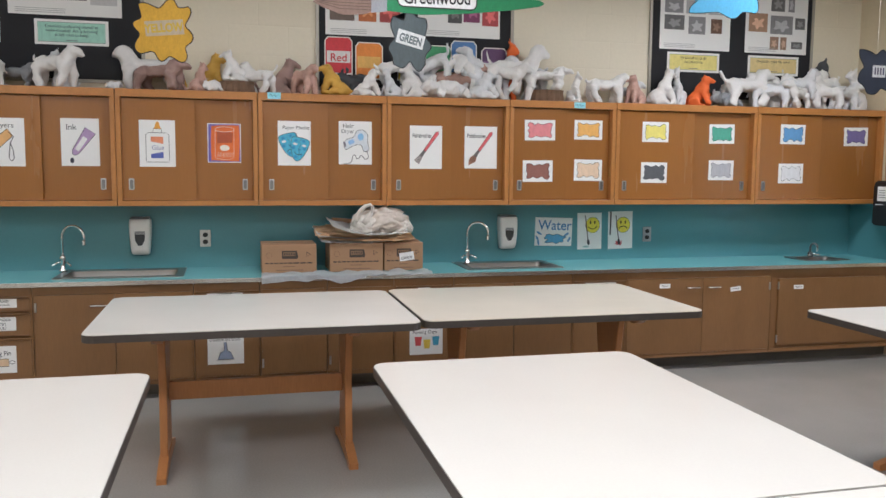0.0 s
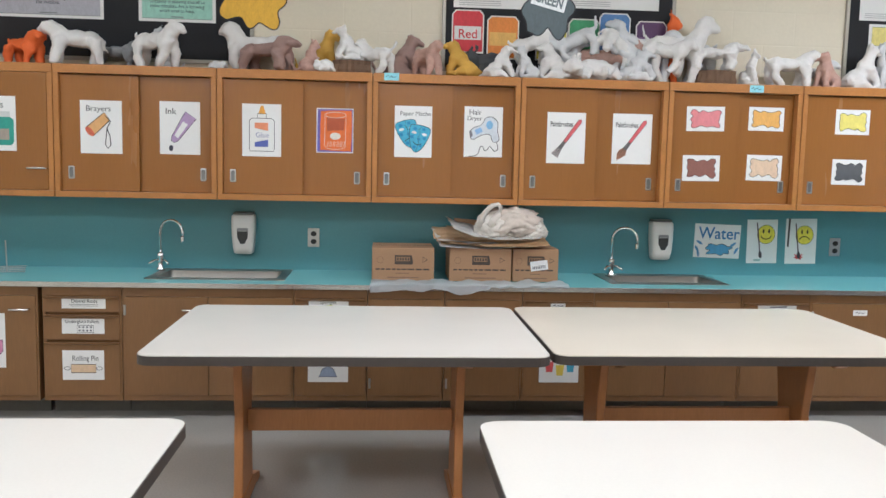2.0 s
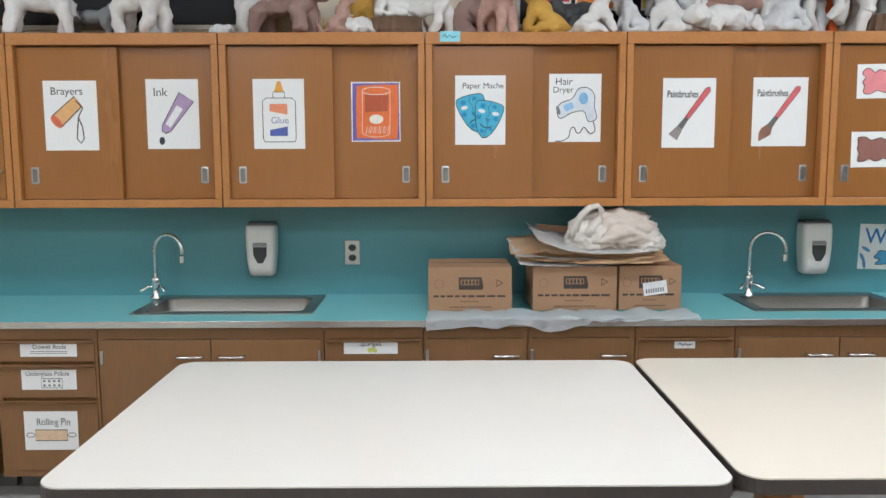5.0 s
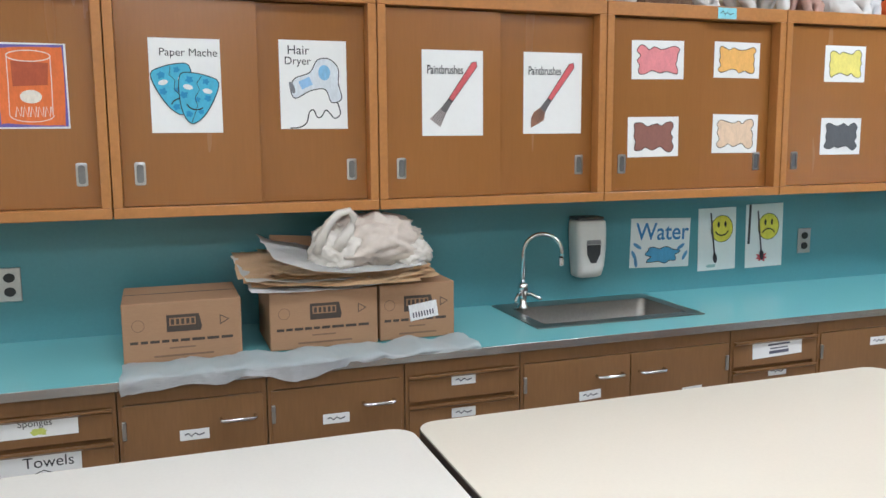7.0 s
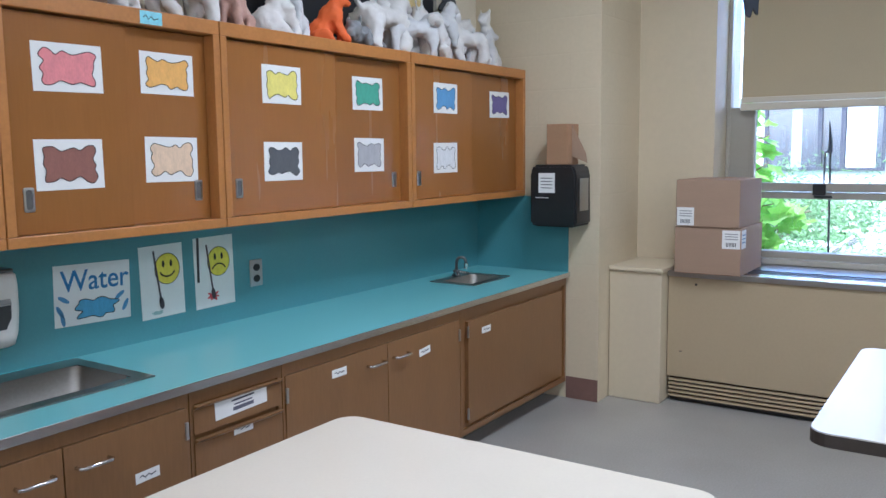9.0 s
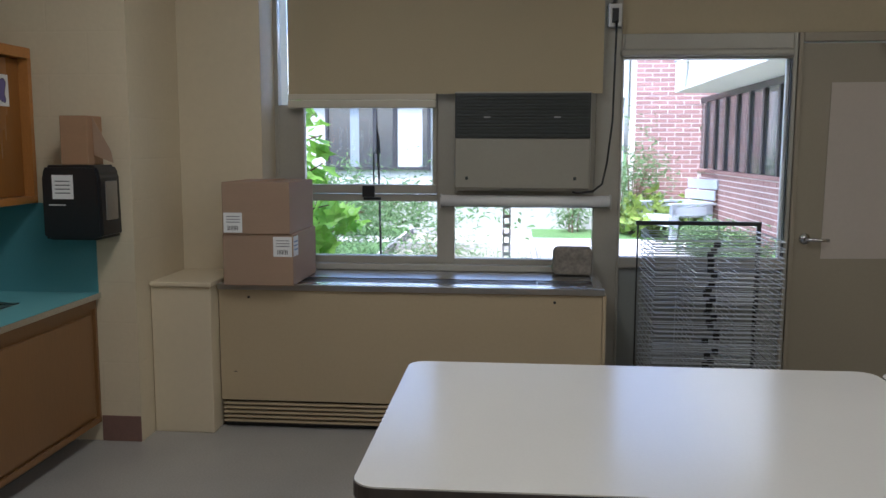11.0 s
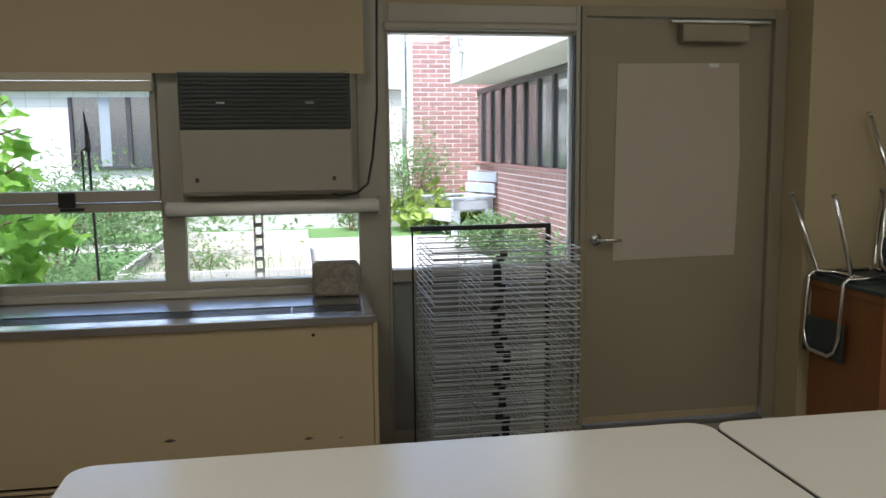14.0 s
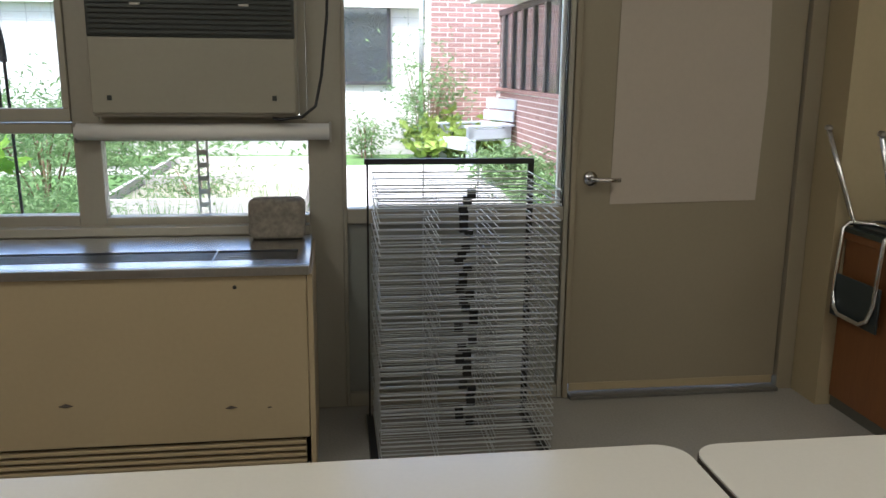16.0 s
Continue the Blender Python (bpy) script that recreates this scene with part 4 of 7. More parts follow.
def splotch(cx, cy, w, h, seed):
    """A paint spot drawn round a template: bulging corners and soft notches along its sides."""
    rng = random.Random(seed)
    base = [(-0.5, 0.34), (-0.43, 0.47), (-0.31, 0.44), (-0.17, 0.35), (-0.03, 0.38), (0.08, 0.44), (0.2, 0.36), (0.31, 0.43), (0.43, 0.46), (0.49, 0.33), (0.45, 0.15), (0.48, -0.02), (0.46, -0.18)]
    base += [(-x, -y) for x, y in base]
    pts = [(cx + w * (x + rng.uniform(-0.025, 0.025)) * (-1 if seed % 2 else 1), cy + h * (y + rng.uniform(-0.03, 0.03))) for x, y in base]
    return curved(pts, n=4)


def ring(cx, cy, rx, ry, n=24, a0=0, a1=360):
    full = abs(a1 - a0) >= 360
    return [(cx + rx * math.cos(radians(a0 + (a1 - a0) * i / n)), cy + ry * math.sin(radians(a0 + (a1 - a0) * i / n))) for i in range(n if full else n + 1)]


def curved(pts, closed=True, n=4):
    """Rounds a line of points by a smooth curve through them."""
    out, m = [], len(pts)
    for i in range(m if closed else m - 1):
        p = [Vector(pts[(i + d) % m] if closed else pts[min(m - 1, max(0, i + d))]) for d in (-1, 0, 1, 2)]
        for k in range(n):
            s = k / n
            q = p[1] + (p[2] - p[0]) * 0.5 * s + (p[0] - 2.5 * p[1] + 2 * p[2] - 0.5 * p[3]) * s * s + (1.5 * (p[1] - p[2]) + 0.5 * (p[3] - p[0])) * s ** 3
            out.append((q.x, q.y))
    return out if closed else out + [tuple(pts[-1])]


def tilted(pts, deg, cx, cy):
    c, s = math.cos(radians(deg)), math.sin(radians(deg))
    return [(cx + x * c - y * s, cy + x * s + y * c) for x, y in pts]


def sheet(label, x0, x1, z0, z1, y, category="drawing", group="cupboard drawings", material=None, lean=0.0):
    """A paper that faces into the room. Returns the thing, its own frame and its size."""
    t = thing("paper_sign", ((x0 + x1) / 2, y, z0), label, category, group)
    w, h = x1 - x0, z1 - z0
    at = flat(x0, y, z0) @ Matrix.Translation((w / 2, h / 2, 0)) @ Matrix.Rotation(radians(lean), 4, "Z") @ Matrix.Translation((-w / 2, -h / 2, 0))
    part("sheet", move(slab([(0, 0), (w, 0), (w, h), (0, h)], 0.0, 0.0009), at), material or M_WHITE, t)
    return t, at, w, h


ND, FD = 5.5535, 5.5775

# glazes jar
t, at, w, h = sheet("white paper sign with a green glaze jar drawing", -1.075, -0.848, 1.437, 1.736, UF - 0.0005)
words("Glazes", 0.05, 0.03, 0.235, t, at)
shape("jar", [(0.04, 0.03), (0.20, 0.03), (0.215, 0.05), (0.215, 0.17), (0.195, 0.185), (0.045, 0.185), (0.03, 0.17), (0.03, 0.05)], (0.05, 0.32, 0.25), t, at, 0.0012)
shape("lid", [(0.045, 0.185), (0.195, 0.185), (0.195, 0.215), (0.045, 0.215)], (0.6, 0.62, 0.6), t, at, 0.0012)
shape("jar_label", [(0.09, 0.06), (0.19, 0.06), (0.19, 0.12), (0.09, 0.12)], (0.35, 0.3, 0.25), t, at, 0.0020)
# brayers
t, at, w, h = sheet("white paper sign with a drawn brayer roller", -0.512, -0.285, 1.433, 1.727, ND)
words("Brayers", 0.045, 0.03, 0.235, t, at)
shape("roller", tilted([(-0.065, -0.03), (0.06, -0.026), (0.066, 0.026), (-0.06, 0.03)], 42, 0.10, 0.165), (0.72, 0.42, 0.16), t, at, 0.0012)
shape("roller_end", tilted(ring(-0.065, 0, 0.016, 0.032), 42, 0.10, 0.165), (0.66, 0.16, 0.08), t, at, 0.0020)
ribbon("outline", tilted([(-0.065, -0.03), (0.06, -0.026), (0.066, 0.026), (-0.06, 0.03)], 42, 0.10, 0.165), 0.004, INK, t, at, 0.0022, True)
ribbon("handle", [(0.135, 0.21), (0.165, 0.18), (0.145, 0.14), (0.135, 0.05), (0.15, 0.03), (0.165, 0.05), (0.16, 0.10), (0.145, 0.14)], 0.005, INK, t, at, 0.0014)
# ink
t, at, w, h = sheet("white paper sign with a purple ink tube drawing", -0.085, 0.139, 1.438, 1.734, FD)
words("Ink", 0.05, 0.03, 0.225, t, at)
tubepts = tilted([(-0.075, -0.022), (0.085, -0.036), (0.085, 0.036), (-0.075, 0.022), (-0.095, 0.009), (-0.095, -0.009)], 56, 0.125, 0.15)
shape("tube", tubepts, (0.42, 0.3, 0.5), t, at, 0.0012)
ribbon("outline", tubepts, 0.003, INK, t, at, 0.0022, True)
shape("tube_label", tilted([(-0.05, -0.013), (0.045, -0.016), (0.045, 0.016), (-0.05, 0.013)], 56, 0.118, 0.14), (0.82, 0.82, 0.8), t, at, 0.0020)
shape("drop", ring(0.062, 0.035, 0.012, 0.017), (0.04, 0.04, 0.06), t, at, 0.0012)
# glue
t, at, w, h = sheet("white paper sign with a glue bottle drawing", 0.377, 0.595, 1.437, 1.732, ND)
bottle = [(0.045, 0.03), (0.175, 0.03), (0.18, 0.045), (0.18, 0.20), (0.165, 0.215), (0.055, 0.215), (0.04, 0.20), (0.04, 0.045)]
ribbon("outline", bottle, 0.003, INK, t, at, 0.0014, True)
ribbon("collar", [(0.085, 0.215), (0.085, 0.24), (0.135, 0.24), (0.135, 0.215)], 0.003, INK, t, at, 0.0014)
shape("cap", [(0.09, 0.24), (0.132, 0.24), (0.118, 0.285), (0.105, 0.285)], (0.8, 0.38, 0.05), t, at, 0.0012)
shape("label_top", [(0.07, 0.16), (0.145, 0.145), (0.145, 0.19), (0.07, 0.19)], (0.75, 0.28, 0.14), t, at, 0.0012)
shape("label_foot", [(0.07, 0.055), (0.145, 0.055), (0.145, 0.095), (0.07, 0.08)], (0.1, 0.13, 0.42), t, at, 0.0012)
words("Glue", 0.04, 0.074, 0.108, t, at, color=(0.25, 0.27, 0.42))
# orange can on blue
t, at, w, h = sheet("orange tin drawn on a violet-edged sheet", 0.792, 1.002, 1.467, 1.720, FD)
shape("border", [(0.004, 0.004), (w - 0.004, 0.006), (w - 0.006, h - 0.004), (0.006, h - 0.006)], (0.15, 0.12, 0.42), t, at, 0.0011, 0.0004)
shape("tin", curved([(0.022, 0.03), (0.04, 0.016), (w - 0.03, 0.01), (w - 0.012, 0.03), (w - 0.01, h - 0.03), (w - 0.03, h - 0.012), (0.04, h - 0.016), (0.024, h - 0.04)]), (0.72, 0.17, 0.03), t, at, 0.0018)
shape("tin_band", [(0.06, 0.125), (0.155, 0.13), (0.16, 0.195), (0.058, 0.2)], (0.42, 0.09, 0.03), t, at, 0.0028)
shape("tin_spot", ring(0.107, 0.095, 0.03, 0.02), (0.8, 0.72, 0.62), t, at, 0.0028)
for u in (0.048, 0.166):
    ribbon("tin_side", [(u, 0.215), (u, 0.13), (u - 0.002, 0.04)], 0.0025, (0.8, 0.66, 0.58), t, at, 0.0028)
ribbon("tin_foot", ring(0.107, 0.04, 0.06, 0.02, 12, 180, 360), 0.0025, (0.8, 0.66, 0.58), t, at, 0.0028)
ribbon("tin_rim", ring(0.107, 0.215, 0.06, 0.016), 0.003, (0.8, 0.7, 0.62), t, at, 0.0028, True)
for k in range(5):
    ribbon("zigzag", [(0.062 + k * 0.02, 0.035), (0.067 + k * 0.02, 0.065), (0.076 + k * 0.02, 0.035), (0.08 + k * 0.02, 0.065)], 0.004, (0.8, 0.6, 0.5), t, at, 0.0028)
# masks
t, at, w, h = sheet("white paper sign with two blue theatre masks", 1.237, 1.452, 1.452, 1.744, ND)
words("Paper Mache", 0.034, 0.03, 0.238, t, at)
for k, (cx, cy, deg) in enumerate(((0.074, 0.142, 14), (0.138, 0.115, -12))):
    face = [(-0.9 * a, b) for a, b in curved([(-0.066, 0.055), (-0.03, 0.068), (0.03, 0.068), (0.066, 0.055), (0.06, 0.0), (0.035, -0.06), (0.0, -0.088), (-0.035, -0.06), (-0.06, 0.0)], n=3)]
    L = 0.0012 + k * 0.0016
    shape("mask", tilted(face, deg, cx, cy), (0.1, 0.43, 0.62), t, at, L)
    for q, (u, v, rr) in enumerate(((-0.03, 0.045, 0.013), (0.02, 0.05, 0.011), (0.035, 0.0, 0.012), (-0.038, -0.005, 0.013), (0.004, -0.01, 0.01), (-0.012, -0.06, 0.012), (0.022, -0.045, 0.01))):
        shape("patch", tilted(wavy(u, v, rr * 2.2, rr * 2, q + k, 5, 0.15, 20), deg, cx, cy), (0.04, 0.25, 0.5), t, at, L + 0.0005)
    ribbon("crack", tilted([(0.004, 0.064), (-0.006, 0.04), (0.006, 0.02), (-0.004, -0.005), (0.008, -0.03), (0.0, -0.084)], deg, cx, cy), 0.0018, INK, t, at, L + 0.0012)
    ribbon("outline", tilted(face, deg, cx, cy), 0.0028, INK, t, at, L + 0.001, True)
    for ex in (-0.03, 0.03):
        shape("eye", tilted(ring(ex, 0.022, 0.015, 0.008, 14), deg, cx, cy), (0.82, 0.82, 0.8), t, at, L + 0.001)
    ribbon("mouth", tilted(ring(0.0, -0.055 if k == 0 else -0.025, 0.026, 0.018, 10, 20 if k == 0 else 200, 160 if k == 0 else 340), deg, cx, cy), 0.004, INK, t, at, L + 0.001)
# hair dryer
t, at, w, h = sheet("white paper sign with a hair dryer drawing", 1.640, 1.864, 1.463, 1.752, FD)
words("Hair", 0.042, 0.026, 0.243, t, at)
words("Dryer", 0.036, 0.016, 0.21, t, at)
dry = [(0.035, 0.13), (0.05, 0.165), (0.10, 0.185), (0.125, 0.225), (0.165, 0.23), (0.195, 0.2), (0.195, 0.15), (0.205, 0.10), (0.17, 0.088), (0.15, 0.13), (0.10, 0.125), (0.05, 0.10)]
dry = curved(dry)
shape("dryer", dry, (0.66, 0.7, 0.74), t, at, 0.0012)
ribbon("outline", dry, 0.0032, INK, t, at, 0.002, True)
shape("vent", ring(0.148, 0.185, 0.02, 0.025), (0.25, 0.48, 0.72), t, at, 0.002)
shape("grille", tilted([(-0.02, -0.014), (0.02, -0.014), (0.02, 0.014), (-0.02, 0.014)], 25, 0.085, 0.15), (0.3, 0.5, 0.75), t, at, 0.002)
shape("nozzle", tilted(ring(0, 0, 0.008, 0.02), 20, 0.04, 0.135), (0.2, 0.2, 0.22), t, at, 0.002)
ribbon("cord", curved([(0.19, 0.09), (0.2, 0.05), (0.18, 0.035), (0.165, 0.05), (0.15, 0.062), (0.135, 0.04), (0.12, 0.04), (0.11, 0.062), (0.095, 0.055), (0.085, 0.02), (0.06, 0.005), (0.03, 0.003)], False), 0.004, INK, t, at, 0.0014)
# paint brushes
for k, (x0, x1, z0, z1, yy) in enumerate(((2.122, 2.348, 1.437, 1.731, ND), (2.516, 2.752, 1.442, 1.735, FD))):
    t, at, w, h = sheet("white paper sign with a red paintbrush drawing", x0, x1, z0, z1, yy)
    words("Paintbrushes", 0.042, 0.018, 0.213, t, at, squash=0.62, bold=0.0006)
    shape("handle", tilted([(0.0, -0.009), (0.15, -0.012), (0.162, 0.0), (0.15, 0.012), (0.0, 0.009)], 54, 0.105, 0.125), (0.62, 0.12, 0.13), t, at, 0.0022)
    ribbon("outline", tilted([(0.0, -0.009), (0.15, -0.012), (0.162, 0.0), (0.15, 0.012), (0.0, 0.009)], 54, 0.105, 0.125), 0.002, INK, t, at, 0.003, True)
    shape("ferrule", tilted([(-0.05, -0.013), (0.0, -0.009), (0.0, 0.009), (-0.05, 0.013)], 54, 0.105, 0.125), (0.13, 0.12, 0.12), t, at, 0.0022)
    tip = [(-0.05, -0.014), (-0.1, -0.024), (-0.1, 0.024), (-0.05, 0.014)] if k == 0 else [(-0.05, -0.014), (-0.075, -0.026), (-0.1, -0.014), (-0.128, 0.0), (-0.1, 0.02), (-0.075, 0.024), (-0.05, 0.014)]
    shape("bristles", tilted(tip, 54, 0.105, 0.125), (0.42, 0.37, 0.36) if k == 0 else (0.3, 0.15, 0.09), t, at, 0.0022)
    for q in range(5):
        v = -0.016 + q * 0.008
        ribbon("hair_line", tilted([(-0.052, v * 0.6), (-0.075, v * 0.95), (-0.098, v)], 54, 0.105, 0.125), 0.0016, INK, t, at, 0.0032)
    ribbon("ferrule_line", tilted([(-0.004, -0.01), (-0.004, 0.01)], 54, 0.105, 0.125), 0.003, INK, t, at, 0.0032)
# colour splotches
for x0, x1, z0, z1, yy, color, what, seed in (
    (2.949, 3.178, 1.644, 1.788, ND, (0.72, 0.22, 0.24), "red", 1), (2.939, 3.164, 1.351, 1.503, ND, (0.24, 0.075, 0.045), "brown", 2),
    (3.335, 3.552, 1.656, 1.795, FD, (0.8, 0.42, 0.06), "orange", 3), (3.339, 3.556, 1.360, 1.513, FD, (0.75, 0.55, 0.36), "peach", 4),
    (3.859, 4.071, 1.646, 1.793, ND, (0.8, 0.7, 0.12), "yellow", 5), (3.857, 4.068, 1.347, 1.498, ND, (0.06, 0.065, 0.075), "black", 6),
    (4.422, 4.636, 1.643, 1.788, FD, (0.06, 0.36, 0.24), "green", 7), (4.427, 4.639, 1.368, 1.518, FD, (0.42, 0.42, 0.44), "grey", 8),
    (5.019, 5.236, 1.647, 1.797, ND, (0.1, 0.3, 0.6), "blue", 9), (5.015, 5.233, 1.347, 1.499, ND, (0.76, 0.77, 0.78), "white", 10),
    (5.608, 5.828, 1.642, 1.787, FD, (0.13, 0.1, 0.3), "purple", 11)):
    t, at, w, h = sheet("small white card with a %s paint splotch" % what, x0, x1, z0, z1, yy, "drawing", "paint splotch cards", lean=random.uniform(-1.2, 1.2))
    pts = splotch(w / 2, h / 2, w * 0.8, h * 0.78, seed)
    spot = bmesh.new()
    hub = spot.verts.new((w / 2, h / 2, 0.0018))
    rim = [spot.verts.new((u, v, 0.0018)) for u, v in pts]
    foot = [spot.verts.new((u, v, 0.0008)) for u, v in pts]
    for k in range(len(pts)):
        j = (k + 1) % len(pts)
        spot.faces.new((hub, rim[k], rim[j]))
        spot.faces.new((rim[k], foot[k], foot[j], rim[j]))
    bmesh.ops.recalc_face_normals(spot, faces=spot.faces)
    part("splotch", move(spot, at), crayon(tuple(c * 0.92 + 0.045 for c in color)), t)
    ribbon("outline", pts, 0.0026, INK, t, at, 0.002, True)
# blue name tags on the top rail
for x0, z0 in ((1.173, 1.882), (3.31, 1.875)):
    t, at, w, h = sheet("small light blue name tag on the cupboard rail", x0, x0 + 0.085, z0, z0 + 0.042, UF - 0.0005, "label", "blue name tags", crayon((0.3, 0.66, 0.78)))
    ribbon("scribble", [(0.012, 0.02), (0.022, 0.03), (0.03, 0.015), (0.042, 0.026), (0.052, 0.016), (0.07, 0.022)], 0.003, INK, t, at, 0.0013)
# splashback pictures
SY = BACK - 0.0065
t, at, w, h = sheet("white paper with the word Water and a blue puddle", 3.155, 3.455, 0.86, 1.075, SY, "drawing", "splashback drawings", lean=-1.5)
words("Water", 0.105, 0.026, 0.122, t, at, color=(0.05, 0.2, 0.45), bold=0.001, squash=0.95)
shape("puddle", wavy(0.16, 0.055, 0.2, 0.085, 5, 7, 0.12), (0.12, 0.36, 0.6), t, at, 0.0012)
ribbon("outline", wavy(0.16, 0.055, 0.2, 0.085, 5, 7, 0.12), 0.003, INK, t, at, 0.002, True)
for u, v, d in ((0.035, 0.095, -30), (0.02, 0.055, -60), (0.03, 0.025, -80), (0.255, 0.088, 35), (0.278, 0.05, 60)):
    shape("splash", tilted(ring(0, 0, 0.024, 0.008, 14), d, u, v), (0.12, 0.3, 0.55), t, at, 0.0012)
for x0, x1, z0, z1, sad in ((3.50, 3.70, 0.83, 1.11, False), (3.755, 3.96, 0.83, 1.12, True)):
    t, at, w, h = sheet("white paper with a yellow %s face and a brush" % ("frowning" if sad else "smiling"), x0, x1, z0, z1, SY, "drawing", "splashback drawings", lean=1.0)
    cx, cy = 0.125, 0.185
    shape("face", ring(cx, cy, 0.058, 0.06, 28), (0.8, 0.68, 0.05), t, at, 0.0012)
    ribbon("outline", ring(cx, cy, 0.058, 0.06, 28), 0.0025, INK, t, at, 0.002, True)
    for e in (-0.018, 0.018):
        shape("eye", ring(cx + e, cy + 0.02, 0.006, 0.014, 12), INK, t, at, 0.002)
    ribbon("mouth", ring(cx, cy - (0.04 if sad else 0.0), 0.036, 0.03, 12, 20 if sad else 200, 160 if sad else 340), 0.006, INK, t, at, 0.002)
    shape("brush_handle", tilted([(-0.11, -0.004), (0.09, -0.004), (0.09, 0.004), (-0.11, 0.004)], 97, 0.075, 0.17), (0.09, 0.07, 0.08), t, at, 0.0028)
    shape("brush_tip", tilted(ring(0, 0, 0.024, 0.011, 14), 97, 0.09, 0.055), (0.07, 0.06, 0.07), t, at, 0.0028)
    if sad:
        shape("brush_handle", tilted([(-0.09, -0.006), (0.09, -0.006), (0.09, 0.006), (-0.09, 0.006)], 88, 0.02, 0.2), (0.05, 0.045, 0.05), t, at, 0.0012)
        shape("spill", wavy(0.09, 0.045, 0.07, 0.045, 3, 7, 0.2), (0.6, 0.09, 0.1), t, at, 0.0012)
    else:
        shape("spill", wavy(0.07, 0.02, 0.06, 0.018, 4, 6), (0.35, 0.5, 0.48), t, at, 0.0012)
# labels on the base fronts
BY = BF - 0.0065
t, at, w, h = sheet("white paper label reading Dowel Rods", -0.526, -0.298, 0.606, 0.666, BY, "label", "drawer labels")
words("Dowel Rods", 0.027, 0.05, 0.032, t, at)
ribbon("rod", [(0.04, 0.014), (0.19, 0.014), (0.19, 0.022), (0.04, 0.022)], 0.0018, INK, t, at, 0.0013, True)
t, at, w, h = sheet("white paper label reading Underglaze Pallets", -0.528, -0.306, 0.469, 0.551, BY, "label", "drawer labels")
words("Underglaze Pallets", 0.025, 0.018, 0.058, t, at, squash=0.95)
ribbon("tray", [(0.08, 0.008), (0.165, 0.008), (0.165, 0.046), (0.08, 0.046)], 0.0025, INK, t, at, 0.0013, True)
for k in range(8):
    shape("well", ring(0.092 + (k % 4) * 0.02, 0.018 + (k // 4) * 0.018, 0.006, 0.005, 10), (0.2, 0.2, 0.22), t, at, 0.0012)
t, at, w, h = sheet("white paper sign reading Rolling Pin with a drawing", -0.529, -0.311, 0.216, 0.378, BY, "label", "drawer labels")
words("Rolling Pin", 0.041, 0.05, 0.105, t, at, squash=0.8)
shape("pin", [(0.045, 0.04), (0.175, 0.04), (0.175, 0.085), (0.045, 0.085)], (0.7, 0.52, 0.33), t, at, 0.0012)
ribbon("outline", [(0.045, 0.04), (0.175, 0.04), (0.175, 0.085), (0.045, 0.085)], 0.0028, INK, t, at, 0.002, True)
for u in (0.025, 0.193):
    ribbon("grip", ring(u, 0.063, 0.017, 0.009, 14), 0.0025, INK, t, at, 0.0013, True)
t, at, w, h = sheet("white paper label reading Sponges with a small sponge", 0.780, 0.997, 0.612, 0.672, BY, "label", "drawer labels")
words("Sponges", 0.027, 0.062, 0.033, t, at)
shape("sponge", wavy(0.115, 0.016, 0.05, 0.024, 2, 6), (0.55, 0.6, 0.12), t, at, 0.0012)
t, at, w, h = sheet("white paper sign reading Towels", 0.79, 1.0, 0.44, 0.572, BY, "label", "drawer labels")
words("Towels", 0.045, 0.058, 0.084, t, at)
ribbon("towel", [(0.06, 0.015), (0.06, 0.055), (0.11, 0.075), (0.16, 0.055), (0.16, 0.015)], 0.003, INK, t, at, 0.0013, True)
t, at, w, h = sheet("white paper sign with a dustpan drawing", 0.778, 0.998, 0.207, 0.383, BY, "label", "drawer labels")
words("Dustpans and Brush", 0.026, 0.012, 0.148, t, at, squash=0.88)
pan = [(0.06, 0.03), (0.16, 0.03), (0.14, 0.075), (0.12, 0.085), (0.115, 0.14), (0.1, 0.14), (0.1, 0.085), (0.08, 0.075)]
shape("dustpan", pan, (0.3, 0.36, 0.5), t, at, 0.0012)
ribbon("outline", pan, 0.003, INK, t, at, 0.002, True)
t, at, w, h = sheet("white paper sign with three painting cups", 2.065, 2.290, 0.208, 0.382, BY, "label", "drawer labels")
words("Painting Cups", 0.03, 0.02, 0.142, t, at)
for k, col in enumerate(((0.65, 0.1, 0.1), (0.78, 0.6, 0.08), (0.1, 0.4, 0.6))):
    u, v = 0.04 + k * 0.06, 0.06 - (0.02 if k == 1 else 0)
    shape("cup", [(u, v), (u + 0.035, v), (u + 0.042, v + 0.06), (u - 0.007, v + 0.06)], col, t, at, 0.0012)
t, at, w, h = sheet("white paper sign with a pink brick of clay", -0.97, -0.821, 0.282, 0.577, BY, "label", "drawer labels")
shape("block", [(0.02, 0.07), (0.11, 0.06), (0.135, 0.09), (0.135, 0.15), (0.045, 0.155), (0.02, 0.13)], (0.62, 0.26, 0.42), t, at, 0.0012)
ribbon("outline", [(0.02, 0.07), (0.11, 0.06), (0.135, 0.09), (0.135, 0.15), (0.045, 0.155), (0.02, 0.13)], 0.003, INK, t, at, 0.002, True)
ribbon("ring_mark", ring(0.1, 0.23, 0.02, 0.012), 0.003, INK, t, at, 0.0013, True)
t, at, w, h = sheet("long white paper label taped on a drawer", 3.312, 3.539, 0.603, 0.665, BY, "label", "drawer labels", lean=2)
for v, u0, u1, th in ((0.044, 0.07, 0.17, 0.006), (0.03, 0.08, 0.16, 0.005), (0.012, 0.075, 0.165, 0.012)):
    shape("print", [(u0, v), (u1, v), (u1, v + th), (u0, v + th)], (0.12, 0.12, 0.16), t, at, 0.0012)
